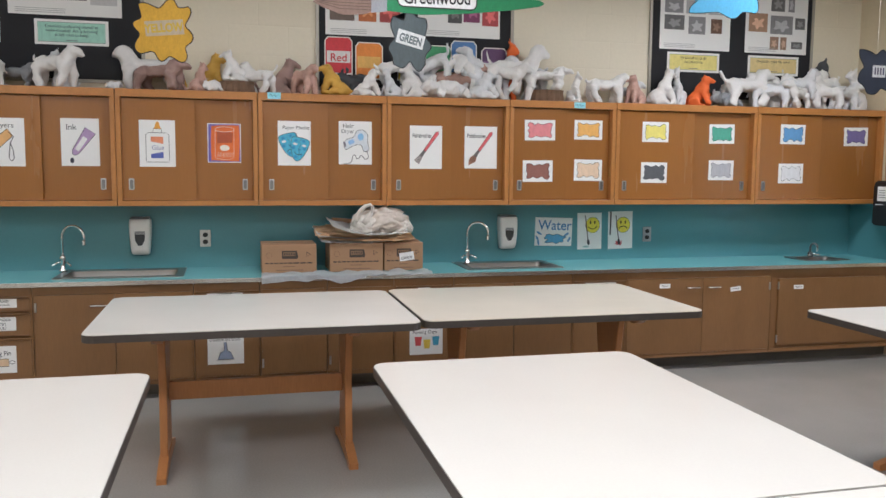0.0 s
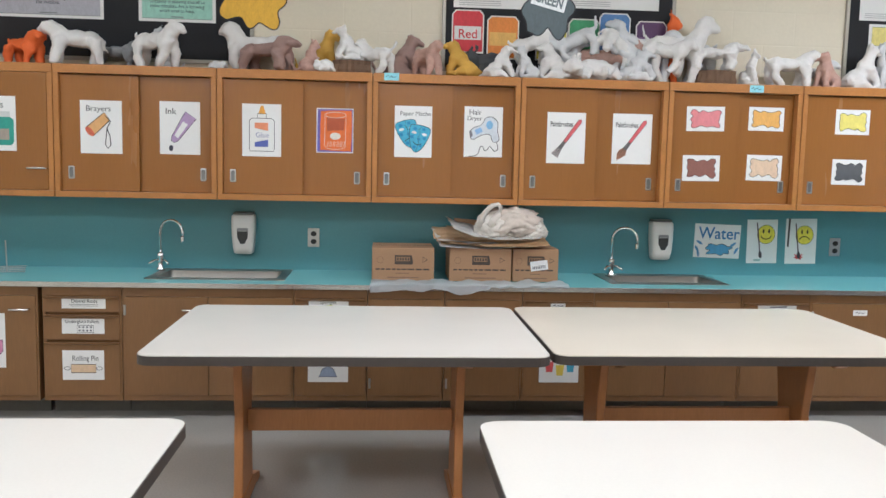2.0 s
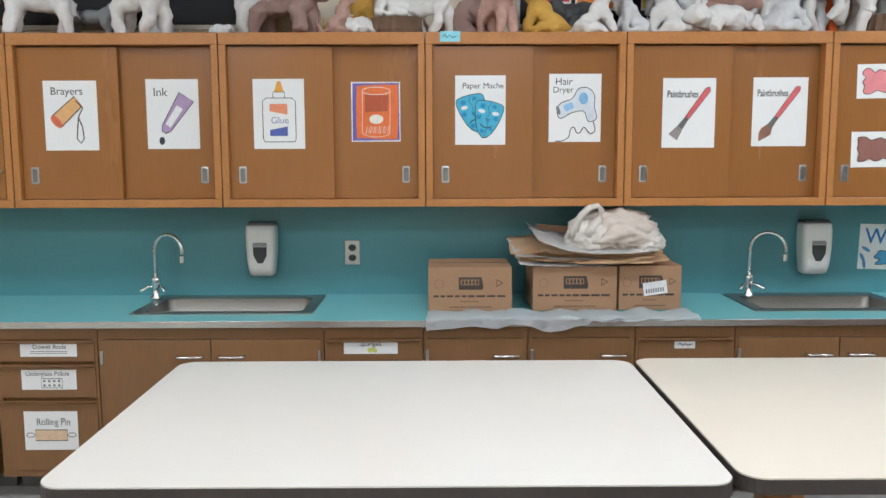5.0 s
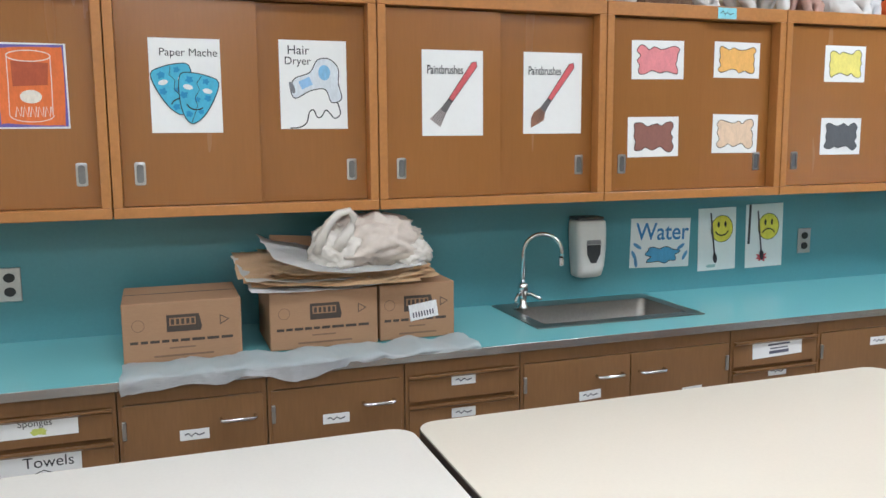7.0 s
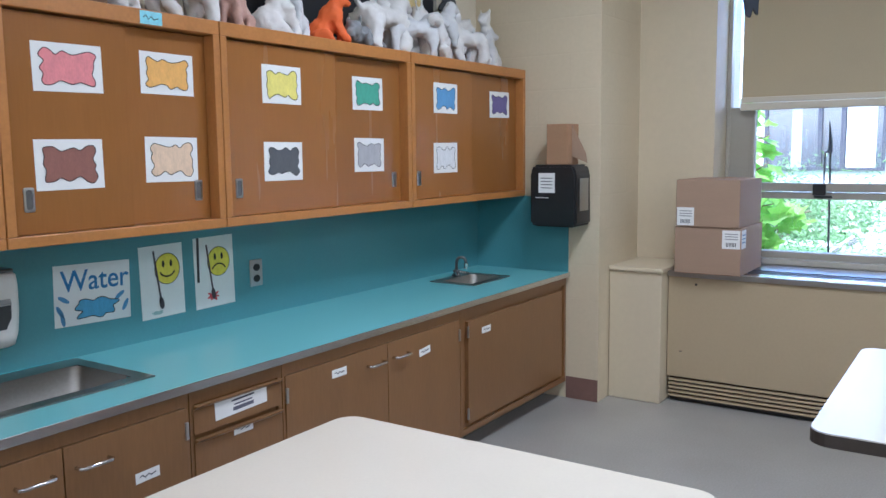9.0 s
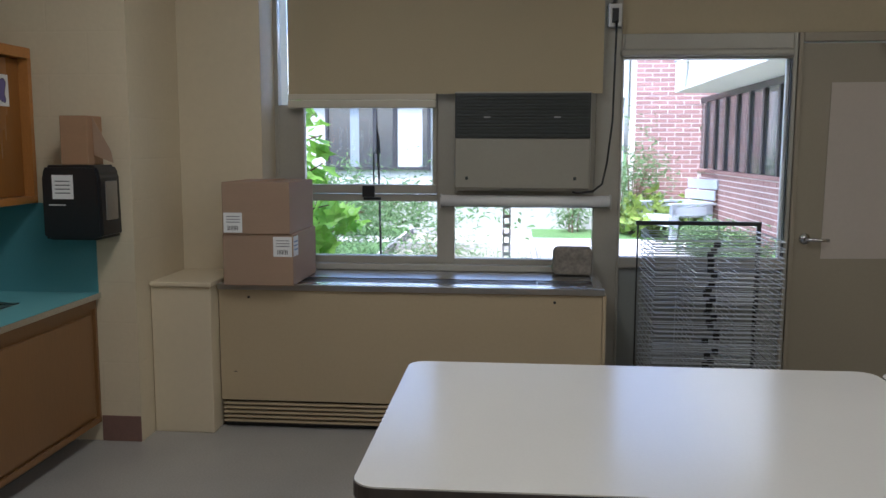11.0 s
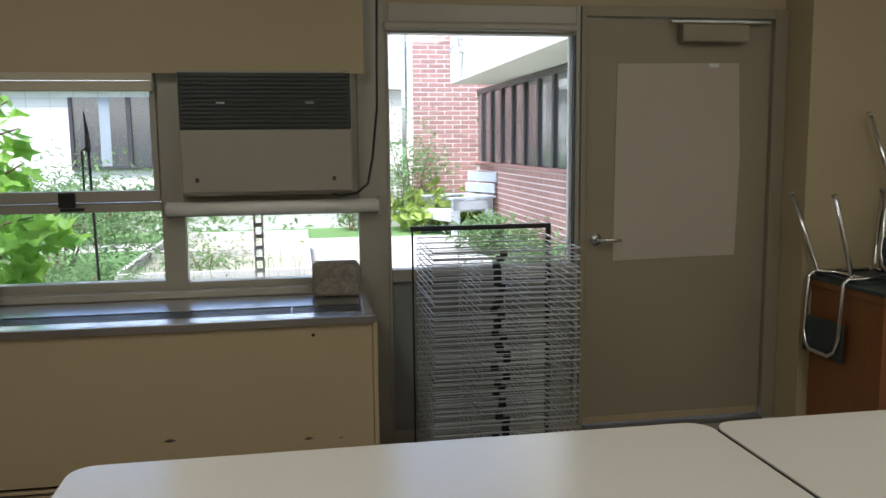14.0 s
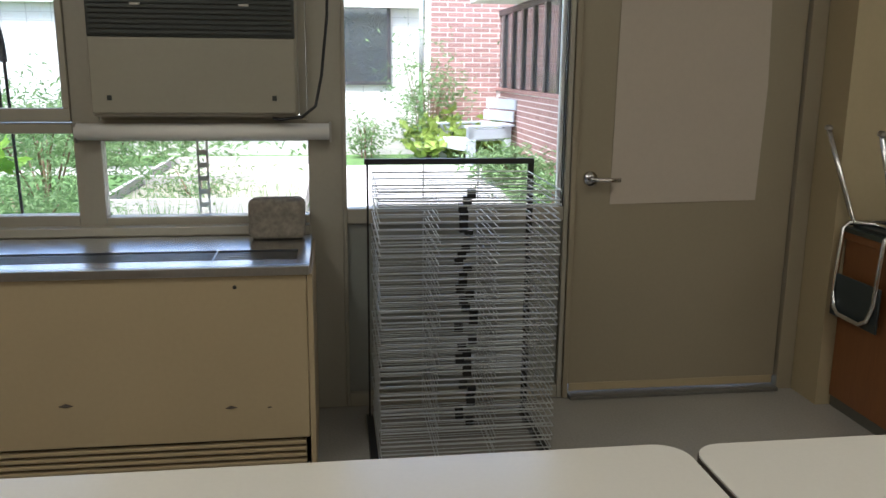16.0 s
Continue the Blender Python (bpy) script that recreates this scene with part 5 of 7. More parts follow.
for x, z, lean in ((1.31, 0.567, 0), (1.735, 0.565, 0), (2.16, 0.645, 0), (2.16, 0.535, 0), (2.63, 0.54, 3), (3.05, 0.51, 2), (3.43, 0.545, 0), (3.92, 0.62, 0), (4.49, 0.585, 6), (5.02, 0.585, 0)):
    t, at, w, h = sheet("tiny printed label on a cupboard front", x - 0.042, x + 0.042, z - 0.016, z + 0.016, BY, "label", "tiny cupboard labels", lean=lean)
    ribbon("print", [(0.014, 0.017), (0.024, 0.021), (0.032, 0.012), (0.044, 0.02), (0.054, 0.013), (0.07, 0.018)], 0.004, (0.1, 0.1, 0.12), t, at, 0.0013)

# ---- notice boards over the cupboards ----
M_FELT = mat("black_board_cloth", (0.02, 0.021, 0.024), 0.9, vary=0.2, scale=3, grain=150, bump=0.1)


def board(x0, x1, label):
    b = thing("notice_board", ((x0 + x1) / 2, BACK, 1.99), label, "notice board", "notice boards")
    part("panel", box(x0, x1, BACK - 0.012, BACK - 0.001, 2.0, 2.92), M_FELT, b)
    fr = bmesh.new()
    for a in ((x0 - 0.022, x0, 1.978, 2.942), (x1, x1 + 0.022, 1.978, 2.942), (x0, x1, 1.978, 2.0), (x0, x1, 2.92, 2.942)):
        box(a[0], a[1], BACK - 0.02, BACK - 0.001, a[2], a[3], 0.002, bm=fr)
    part("frame", fr, M_ALU, b, "pale metal frame")


board(-1.7, 0.375, "black notice board with art posters and quotes")
board(1.54, 2.935, "black notice board with posters and paint cans")
board(4.07, 5.475, "black notice board with photo posters and quotes")
PY = BACK - 0.0125
PHOTO = [(0.12, 0.09, 0.08), (0.3, 0.28, 0.26), (0.2, 0.06, 0.05), (0.09, 0.11, 0.1), (0.42, 0.4, 0.38), (0.16, 0.18, 0.2)]


def poster(x0, x1, z0, z1, tiles, label="printed art poster with rows of photos"):
    t, at, w, h = sheet(label, x0, x1, z0, z1, PY, "poster", "art posters")
    for u, v, a, b, c in tiles:
        shape("photo", [(u * w, v * h), ((u + a) * w, v * h), ((u + a) * w, (v + b) * h), (u * w, (v + b) * h)], c, t, at, 0.0012)
        shape("photo_detail", wavy((u + a * 0.5) * w, (v + b * 0.45) * h, a * w * 0.8, b * h * 0.75, int(u * 50 + v * 31), 5, 0.25, 32), tuple(min(0.8, k * 1.9 + 0.03) for k in c), t, at, 0.002)
    for k in range(3):
        shape("print", [(0.06 * w, 0.03 * h + k * 0.012), (0.5 * w, 0.03 * h + k * 0.012), (0.5 * w, 0.03 * h + k * 0.012 + 0.004), (0.06 * w, 0.03 * h + k * 0.012 + 0.004)], (0.45, 0.45, 0.46), t, at, 0.0012)


def quote(x0, x1, z0, z1, lines, color, size):
    t, at, w, h = sheet("framed quote card on the notice board", x0, x1, z0, z1, PY, "quote card", "quote cards")
    shape("panel", [(0.02, 0.018), (w - 0.02, 0.018), (w - 0.02, h - 0.018), (0.02, h - 0.018)], color, t, at, 0.0012)
    ribbon("border", [(0.02, 0.018), (w - 0.02, 0.018), (w - 0.02, h - 0.018), (0.02, h - 0.018)], 0.003, (0.2, 0.25, 0.22), t, at, 0.002, True)
    for k, line in enumerate(lines):
        words(line, size, w / 2, h - 0.052 - k * size * 0.95, t, at, 0.0022, center=True, squash=0.9)
    shape("print", [(w * 0.42, 0.026), (w * 0.58, 0.026), (w * 0.58, 0.031), (w * 0.42, 0.031)], (0.2, 0.2, 0.2), t, at, 0.0022)


poster(-0.42, 0.26, 2.40, 2.90, [(0.1, 0.28, 0.3, 0.4, (0.2, 0.1, 0.07)), (0.42, 0.2, 0.27, 0.5, (0.1, 0.08, 0.08)), (0.72, 0.15, 0.24, 0.6, (0.55, 0.55, 0.55))])
poster(-1.15, -0.52, 2.40, 2.90, [(0.1, 0.3, 0.35, 0.5, (0.3, 0.28, 0.26)), (0.5, 0.3, 0.4, 0.5, (0.16, 0.18, 0.2))])
quote(-0.27, 0.175, 2.215, 2.375, ["Creativity is allowing oneself to", "make mistakes. Art is knowing", "which ones to keep."], (0.38, 0.66, 0.55), 0.028)
quote(-1.1, -0.47, 2.215, 2.375, ["is the art of seeing", "the invisible."], (0.45, 0.45, 0.5), 0.03)
poster(1.585, 2.16, 2.36, 2.86, [(0.05, 0.2, 0.3, 0.5, (0.16, 0.12, 0.1)), (0.4, 0.2, 0.22, 0.42, (0.5, 0.16, 0.05)), (0.66, 0.2, 0.26, 0.42, (0.4, 0.08, 0.07))])
poster(2.24, 2.85, 2.38, 2.88, [(0.05, 0.32, 0.26, 0.4, (0.1, 0.12, 0.3)), (0.36, 0.2, 0.17, 0.42, (0.1, 0.1, 0.1)), (0.55, 0.22, 0.2, 0.42, (0.22, 0.06, 0.14)), (0.78, 0.18, 0.2, 0.3, (0.45, 0.08, 0.08))])
for x0, z0, col, name in ((1.585, 2.20, (0.6, 0.05, 0.06), "Red"), (1.80, 2.17, (0.75, 0.26, 0.04), ""), (2.10, 2.17, (0.75, 0.62, 0.06), ""), (2.30, 2.17, (0.08, 0.32, 0.14), ""), (2.49, 2.21, (0.12, 0.24, 0.5), ""), (2.72, 2.17, (0.12, 0.06, 0.14), "")):
    t = thing("paint_can_cutout", (x0 + 0.09, PY, z0), "cut-out paper paint can on the notice board", "cut-out", "paint can cut-outs")
    at = flat(x0, PY, z0)
    shape("rim", [(-0.008, -0.11), (0.188, -0.11), (0.188, 0.12), (0.165, 0.148), (0.015, 0.148), (-0.008, 0.12)], (0.75, 0.74, 0.68), t, at, 0.0, 0.001)
    shape("can", [(0.0, -0.1), (0.18, -0.1), (0.18, 0.118), (0.16, 0.14), (0.02, 0.14), (0.0, 0.118)], col, t, at, 0.0014)
    shape("can_label", [(0.008, -0.03), (0.172, -0.03), (0.172, 0.05), (0.008, 0.05)], (0.75, 0.73, 0.7) if name else tuple(min(0.8, c * 1.6 + 0.05) for c in col), t, at, 0.0024)
    if name:
        words(name, 0.075, 0.09, -0.02, t, at, 0.0034, color=col, center=True, bold=0.0008)
GRY = [(0.14, 0.14, 0.14), (0.25, 0.25, 0.26), (0.4, 0.4, 0.4)]
poster(4.135, 4.74, 2.37, 2.92, [(0.06, 0.5, 0.26, 0.18, GRY[1]), (0.36, 0.5, 0.28, 0.18, GRY[2]), (0.68, 0.5, 0.26, 0.18, GRY[2]), (0.06, 0.27, 0.28, 0.2, GRY[0]), (0.4, 0.22, 0.24, 0.24, GRY[1]), (0.72, 0.24, 0.16, 0.2, (0.14, 0.08, 0.05)), (0.1, 0.74, 0.8, 0.2, GRY[1])])
poster(4.875, 5.435, 2.37, 2.92, [(0.05, 0.3, 0.3, 0.26, (0.4, 0.25, 0.16)), (0.4, 0.28, 0.36, 0.26, GRY[1]), (0.8, 0.36, 0.16, 0.16, GRY[0]), (0.4, 0.06, 0.14, 0.18, (0.3, 0.2, 0.14)), (0.57, 0.06, 0.1, 0.18, (0.3, 0.2, 0.14)), (0.75, 0.08, 0.18, 0.1, GRY[0]), (0.4, 0.6, 0.22, 0.22, GRY[0]), (0.68, 0.6, 0.1, 0.22, GRY[1])])
quote(4.205, 4.655, 2.20, 2.35, ["It's kind of fun to do", "the impossible."], (0.78, 0.68, 0.22), 0.03)
quote(4.91, 5.37, 2.20, 2.35, ["Imagination rules the world."], (0.72, 0.58, 0.26), 0.03)

# ---- signs that hang from the ceiling ----
def hanging(pts, y, color, label, cat="hanging sign", lean=0.0):
    cx = sum(p[0] for p in pts) / len(pts)
    cz = max(p[1] for p in pts)
    t = thing("hanging_sign", (cx, y, cz), label, cat, "hanging colour signs")
    at = flat(0, y, 0)
    shape("card", pts, color, t, at, 0.0, 0.004)
    ribbon("outline", pts, 0.005, INK, t, at, 0.0045, True)
    part("string", tube([(cx, y, cz - 0.02), (cx, y, CEILING)], 0.0008, 5), M_WHITEPL, t)
    return t, at


# ---- sinks, taps and fittings ----
for x0, x1, y0, y1 in SINKS:
    small = x1 - x0 < 0.5
    s = thing("sink", ((x0 + x1) / 2, (y0 + y1) / 2, CT), "small steel bar sink set in the counter" if small else "stainless steel sink set in the turquoise counter", "sink", "sinks")
    rim = 0.035 if small else 0.05
    back = 0.05 if small else 0.09
    fl = bmesh.new()
    for b in ((x0, x1, y0, y0 + rim), (x0, x1, y1 - back, y1), (x0, x0 + rim, y0 + rim, y1 - back), (x1 - rim, x1, y0 + rim, y1 - back)):
        box(*b, CT + 0.0005, CT + 0.005, bm=fl)
    part("rim", fl, M_SINK, s)
    i0, i1, j0, j1, d = x0 + rim, x1 - rim, y0 + rim, y1 - back, 0.13 if small else 0.17
    bowl = bmesh.new()
    top = [bowl.verts.new((x, y, CT + 0.004)) for x, y in round_rect(i0, i1, j0, j1, 0.04, 5)]
    mid = [bowl.verts.new((x, y, CT - d + 0.03)) for x, y in round_rect(i0 + 0.012, i1 - 0.012, j0 + 0.012, j1 - 0.012, 0.045, 5)]
    low = [bowl.verts.new((x, y, CT - d)) for x, y in round_rect(i0 + 0.045, i1 - 0.045, j0 + 0.045, j1 - 0.045, 0.03, 5)]
    n = len(top)
    for a, b in ((top, mid), (mid, low)):
        for k in range(n):
            bowl.faces.new((a[k], a[(k + 1) % n], b[(k + 1) % n], b[k]))
    bowl.faces.new(low)
    part("bowl", bowl, M_SINK, s, smooth=True)
    part("drain", lathe([(0.03, 0.001), (0.03, 0.004), (0.018, 0.002)], 16, ((i0 + i1) / 2, (j0 + j1) / 2, CT - d)), M_CHROME, s)


def tap(x, y, small=False, swing=0.0):
    z = CT + 0.005
    t = thing("tap", (x, y, z), "small dark bar tap by the sink" if small else "chrome gooseneck tap with two lever handles", "tap", "taps")
    k = 0.36 if small else 1.0
    metal = M_DKPULL if small else M_CHROME
    part("base", lathe([(0.026, 0), (0.026, 0.012), (0.016, 0.02), (0.014, 0.07 * k), (0.02, 0.075 * k), (0.02, 0.1 * k), (0.012, 0.108 * k)], 16, (x, y, z)), metal, t, smooth=True)
    c, s = math.cos(swing), math.sin(swing)
    r = 0.075 * k
    neck = [(x, y, z + 0.09 * k), (x, y, z + 0.225 * k)] + [(x + (r - r * math.cos(radians(a))) * c, y - (r - r * math.cos(radians(a))) * s, z + 0.225 * k + r * math.sin(radians(a))) for a in range(15, 196, 15)]
    part("spout", tube(neck, 0.0085, 10), metal, t, smooth=True)
    e = neck[-1]
    part("nozzle", lathe([(0.011, -0.03), (0.012, 0.0)], 12, e), M_CHROME, t)
    for sx in (-1, 1):
        part("lever", tube([(x, y, z + 0.06 * k), (x + sx * 0.03, y - 0.012, z + 0.062 * k), (x + sx * 0.055, y - 0.05, z + 0.045 * k)], 0.0065, 8), M_CHROME, t, smooth=True)


tap(-0.127, 5.72, swing=0.35)
tap(2.585, 5.72, swing=0.4)
tap(5.46, 5.71, True, 1.0)


def soap(x, z):
    t = thing("soap_dispenser", (x, BACK - 0.006, z), "white plastic soap dispenser with a dark window", "soap dispenser", "soap dispensers")
    y1 = BACK - 0.006
    rings = [(0.046, 0.07, 0.0, 0.018), (0.056, 0.088, 0.008, 0.022), (0.062, 0.104, 0.05, 0.026), (0.068, 0.106, 0.12, 0.026), (0.07, 0.102, 0.2, 0.024), (0.068, 0.096, 0.232, 0.022), (0.062, 0.088, 0.238, 0.02)]
    shell = bmesh.new()
    loops = [[shell.verts.new((x + u, y1 - d + v, z + dz)) for u, v in round_rect(-hw, hw, 0.0, d, r, 5)] for hw, d, dz, r in rings]
    n = len(loops[0])
    for p, q in zip(loops, loops[1:]):
        for k in range(n):
            shell.faces.new((p[k], p[(k + 1) % n], q[(k + 1) % n], q[k]))
    shell.faces.new(loops[0][::-1])
    shell.faces.new(loops[-1])
    part("shell", shell, M_WHITEPL, t, smooth=True)
    part("top_cap", box(x - 0.06, x + 0.06, y1 - 0.085, y1, z + 0.239, z + 0.252, 0.005), M_DKPULL, t, "grey top cap")
    at = flat(x, y1 - 0.1065, z)
    shape("window", [(-0.032, 0.14), (0.032, 0.14), (0.03, 0.10), (0.012, 0.065), (-0.012, 0.065), (-0.03, 0.10)], (0.05, 0.05, 0.05), t, at, 0.0, 0.002)
    shape("badge", [(-0.034, 0.142), (0.034, 0.142), (0.03, 0.16), (-0.03, 0.16)], (0.3, 0.3, 0.3), t, at, 0.0, 0.002)


soap(0.343, 0.85)
soap(2.918, 0.85)


def outlet(x, z):
    t = thing("wall_outlet", (x, BACK, z), "steel double wall outlet on the splashback", "outlet", "wall outlets")
    y1 = BACK - 0.006
    part("plate", box(x - 0.036, x + 0.036, y1 - 0.006, y1, z - 0.058, z + 0.058, 0.003), M_STEEL, t)
    for dz in (-0.024, 0.024):
        part("socket", move(slab(ring(0, dz, 0.018, 0.016, 16), 0, 0.003), flat(x, y1 - 0.006, z)), M_BLACK, t)


outlet(0.757, 0.95)
outlet(4.085, 0.94)

# towel dispenser on the end wall, with a folded towel box above
t = thing("towel_dispenser", (END, 5.25, 1.03), "black plastic paper towel dispenser with a white notice", "towel dispenser")
prof = [(5.11, 1.04), (5.115, 1.33), (5.135, 1.375), (5.375, 1.375), (5.395, 1.33), (5.395, 1.04), (5.37, 1.03), (5.13, 1.03)]
shell = slab(prof, 0, 0.2)
bmesh.ops.bevel(shell, geom=[e for e in shell.edges], offset=0.012, segments=2, affect="EDGES")
move(shell, Matrix(((0, 0, -1, END - 0.006), (1, 0, 0, 0), (0, 1, 0, 0), (0, 0, 0, 1))))
part("shell", shell, M_BLACK, t)
part("notice", box(END - 0.2085, END - 0.2065, 5.24, 5.34, 1.22, 1.33), M_WHITE, t, "white printed notice")
for k in range(4):
    part("print", box(END - 0.2095, END - 0.2085, 5.255, 5.325, 1.245 + k * 0.018, 1.25 + k * 0.018), crayon((0.15, 0.15, 0.15)), t)
part("mark", box(END - 0.208, END - 0.2065, 5.28, 5.36, 1.19, 1.195), M_WHITEPL, t)
part("side_window", box(END - 0.16, END - 0.05, 5.107, 5.112, 1.12, 1.30, 0.002), M_STEEL, t, "scuffed grey side panel")
t = thing("towel_packet", (END - 0.1, 5.22, 1.376), "open brown cardboard sleeve of towels on the dispenser", "cardboard sleeve")
part("sleeve", box(END - 0.19, END - 0.05, 5.17, 5.30, 1.376, 1.60, 0.003), M_CARD, t)
fl = slab([(5.17, 1.60), (5.085, 1.44), (5.075, 1.385), (5.165, 1.42)], 0, 0.003)
part("flap", move(fl, Matrix(((0, 0, -1, END - 0.14), (1, 0, 0, 0), (0, 1, 0, 0), (0, 0, 0, 1)))), M_CARDPINK, t)

# ---- clay boxes and wrappings on the counter ----
def clay_box(x0, x1, y0, y1, z0, h, label_card=False):
    t = thing("clay_box", ((x0 + x1) / 2, (y0 + y1) / 2, z0), "brown cardboard carton of modelling clay on the counter", "cardboard box", "clay cartons")
    part("carton", box(x0, x1, y0, y1, z0, z0 + h, 0.004), M_CARD, t)
    part("flap_seam", box(x0 + 0.004, x1 - 0.004, (y0 + y1) / 2 - 0.002, (y0 + y1) / 2 + 0.002, z0 + h - 0.001, z0 + h + 0.0012), M_EDGE, t)
    at = flat(x0, y0, z0)
    w = x1 - x0
    c, dk = w / 2, (0.06, 0.045, 0.035)
    shape("logo", [(c - 0.048, h * 0.5), (c + 0.052, h * 0.5), (c + 0.056, h * 0.57), (c + 0.048, h * 0.78), (c - 0.048, h * 0.78)], dk, t, at, 0.0005)
    shape("logo_bar", [(c - 0.04, h * 0.6), (c + 0.038, h * 0.6), (c + 0.038, h * 0.73), (c - 0.04, h * 0.73)], (0.3, 0.18, 0.09), t, at, 0.0013)
    for k in range(5):
        shape("logo_stroke", [(c - 0.035 + k * 0.015, h * 0.62), (c - 0.026 + k * 0.015, h * 0.62), (c - 0.026 + k * 0.015, h * 0.71), (c - 0.035 + k * 0.015, h * 0.71)], dk, t, at, 0.0021)
    ribbon("print_ring", ring(w * 0.13, h * 0.63, 0.018, 0.018, 18), 0.002, (0.2, 0.12, 0.07), t, at, 0.0006, True)
    ribbon("recycle_mark", ring(w * 0.84, h * 0.65, 0.017, 0.016, 3), 0.005, dk, t, at, 0.0006, True)
    rng = random.Random(4)
    u = w * 0.06
    while u < w * 0.9:
        l = rng.uniform(0.018, 0.04)
        shape("print", [(u, h * 0.33), (u + l, h * 0.33), (u + l, h * 0.375), (u, h * 0.375)], dk, t, at, 0.0006)
        u += l + 0.007
    shape("print", [(w * 0.38, h * 0.22), (w * 0.6, h * 0.22), (w * 0.6, h * 0.245), (w * 0.38, h * 0.245)], (0.2, 0.12, 0.07), t, at, 0.0006)
    shape("print", [(w * 0.25, h * 0.09), (w * 0.75, h * 0.09), (w * 0.75, h * 0.12), (w * 0.25, h * 0.12)], (0.2, 0.12, 0.07), t, at, 0.0006)
    if label_card:
        shape("shipping_label", tilted([(-0.05, -0.028), (0.05, -0.028), (0.05, 0.028), (-0.05, 0.028)], 8, c + 0.02, h * 0.5), (0.8, 0.8, 0.8), t, at, 0.003)
        for k in range(8):
            shape("bar_code", tilted([(-0.04 + k * 0.01, -0.018), (-0.035 + k * 0.01, -0.018), (-0.035 + k * 0.01, 0.0), (-0.04 + k * 0.01, 0.0)], 8, c + 0.02, h * 0.5), (0.1, 0.1, 0.12), t, at, 0.004)


clay_box(1.12, 1.472, 5.405, 5.70, CT + 0.004, 0.188)
clay_box(1.56, 1.915, 5.415, 5.71, CT + 0.004, 0.19)
clay_box(1.925, 2.19, 5.425, 5.72, CT + 0.004, 0.19, True)
M_FILM = bpy.data.materials.new("milky_plastic_film")
M_FILM.use_nodes = True
fb = M_FILM.node_tree.nodes["Principled BSDF"]
fb.inputs["Base Color"].default_value, fb.inputs["Roughness"].default_value = (0.9, 0.92, 0.94, 1), 0.3
fb.inputs["Alpha"].default_value = 0.6
fnz = M_FILM.node_tree.nodes.new("ShaderNodeTexNoise")
fnz.inputs["Scale"].default_value = 28
fbp = M_FILM.node_tree.nodes.new("ShaderNodeBump")
fbp.inputs["Strength"].default_value, fbp.inputs["Distance"].default_value = 0.8, 0.01
M_FILM.node_tree.links.new(fnz.outputs["Fac"], fbp.inputs["Height"])
M_FILM.node_tree.links.new(fbp.outputs[0], fb.inputs["Normal"])


def crumple(nx, ny, place, amp, seed, thick=0.0):
    """A creased sheet: place(u, v) gives its points, moved about by folds."""
    bm = bmesh.new()
    rows = []
    for i in range(nx + 1):
        row = []
        for j in range(ny + 1):
            p = Vector(place(i / nx, j / ny))
            q = p * 14 + Vector((seed, seed * 2, 0))
            d = noise.noise_vector(q) * amp + noise.noise_vector(q * 3.1) * amp * 0.45
            row.append(bm.verts.new(p + d))
        rows.append(row)
    for i in range(nx):
        for j in range(ny):
            bm.faces.new((rows[i][j], rows[i + 1][j], rows[i + 1][j + 1], rows[i][j + 1]))
    if thick:
        bmesh.ops.solidify(bm, geom=bm.faces, thickness=thick)
    return bm


def drape(u, v):
    x = 1.115 + u * 1.1
    hang = 0.05 * (1 - u) ** 0.5 + 0.05 * math.exp(-((u - 0.47) / 0.09) ** 2) - 0.02 * math.exp(-((u - 0.33) / 0.05) ** 2) + 0.01 * math.sin(u * 31.0)
    edge = 0.03 * (1 - u) + 0.008
    if v < 0.5:
        return (x, 5.40 - (5.40 - (CF - 0.006)) * v * 2, CT + 0.012 + 0.006 * math.sin(u * 40))
    return (x, CF - 0.012 - 0.007 * math.sin(u * 47 + 3 * v), CT + 0.008 - (v - 0.5) * 2 * max(0.006, (edge + hang) * (0.45 if u < 0.6 else 0.2)))


solid("plastic_film", crumple(110, 14, drape, 0.009, 3.0, 0.0012), M_FILM, "crumpled clear plastic film trailing over the counter edge", "plastic film", smooth=True)
M_KRAFT = mat("kraft_paper", (0.76, 0.56, 0.33), 0.7, vary=0.1, scale=5, grain=60, bump=0.1)
M_TISSUE = mat("grey_beige_packing_paper", (0.6, 0.53, 0.46), 0.6, vary=0.12, scale=9, grain=50, bump=0.15)
M_PALEBAG = mat("pale_plastic_bag", (0.64, 0.6, 0.54), 0.4, vary=0.08, scale=12, grain=60, bump=0.6)
for k in range(9):
    rng = random.Random(70 + k)
    zc = CT + 0.222 + k * 0.0065
    a0, w, d = rng.uniform(-0.1, 0.1), rng.uniform(0.5, 0.62), rng.uniform(0.26, 0.34)
    cx, cy = 1.795 + rng.uniform(-0.05, 0.06), 5.55
    def place(u, v, a0=a0, w=w, d=d, zc=zc, cx=cx, cy=cy):
        x, y = (u - 0.5) * w, (v - 0.5) * d
        lift = (0.01 if u > 0.5 else 0.008 + 0.03 * (k == 8) + 0.008 * (k % 3)) * abs(u - 0.5) ** 2 * 4 + 0.05 * (v - 0.5)
        return (cx + x * math.cos(a0) - y * math.sin(a0), cy + x * math.sin(a0) + y * math.cos(a0), zc + lift)
    solid("kraft_sheet", crumple(16, 10, place, 0.009, 5.0 + k, 0.002), M_KRAFT if k % 4 else M_WHITE, "loose kraft paper sheet stacked on the clay cartons", "paper", "stack of kraft paper")
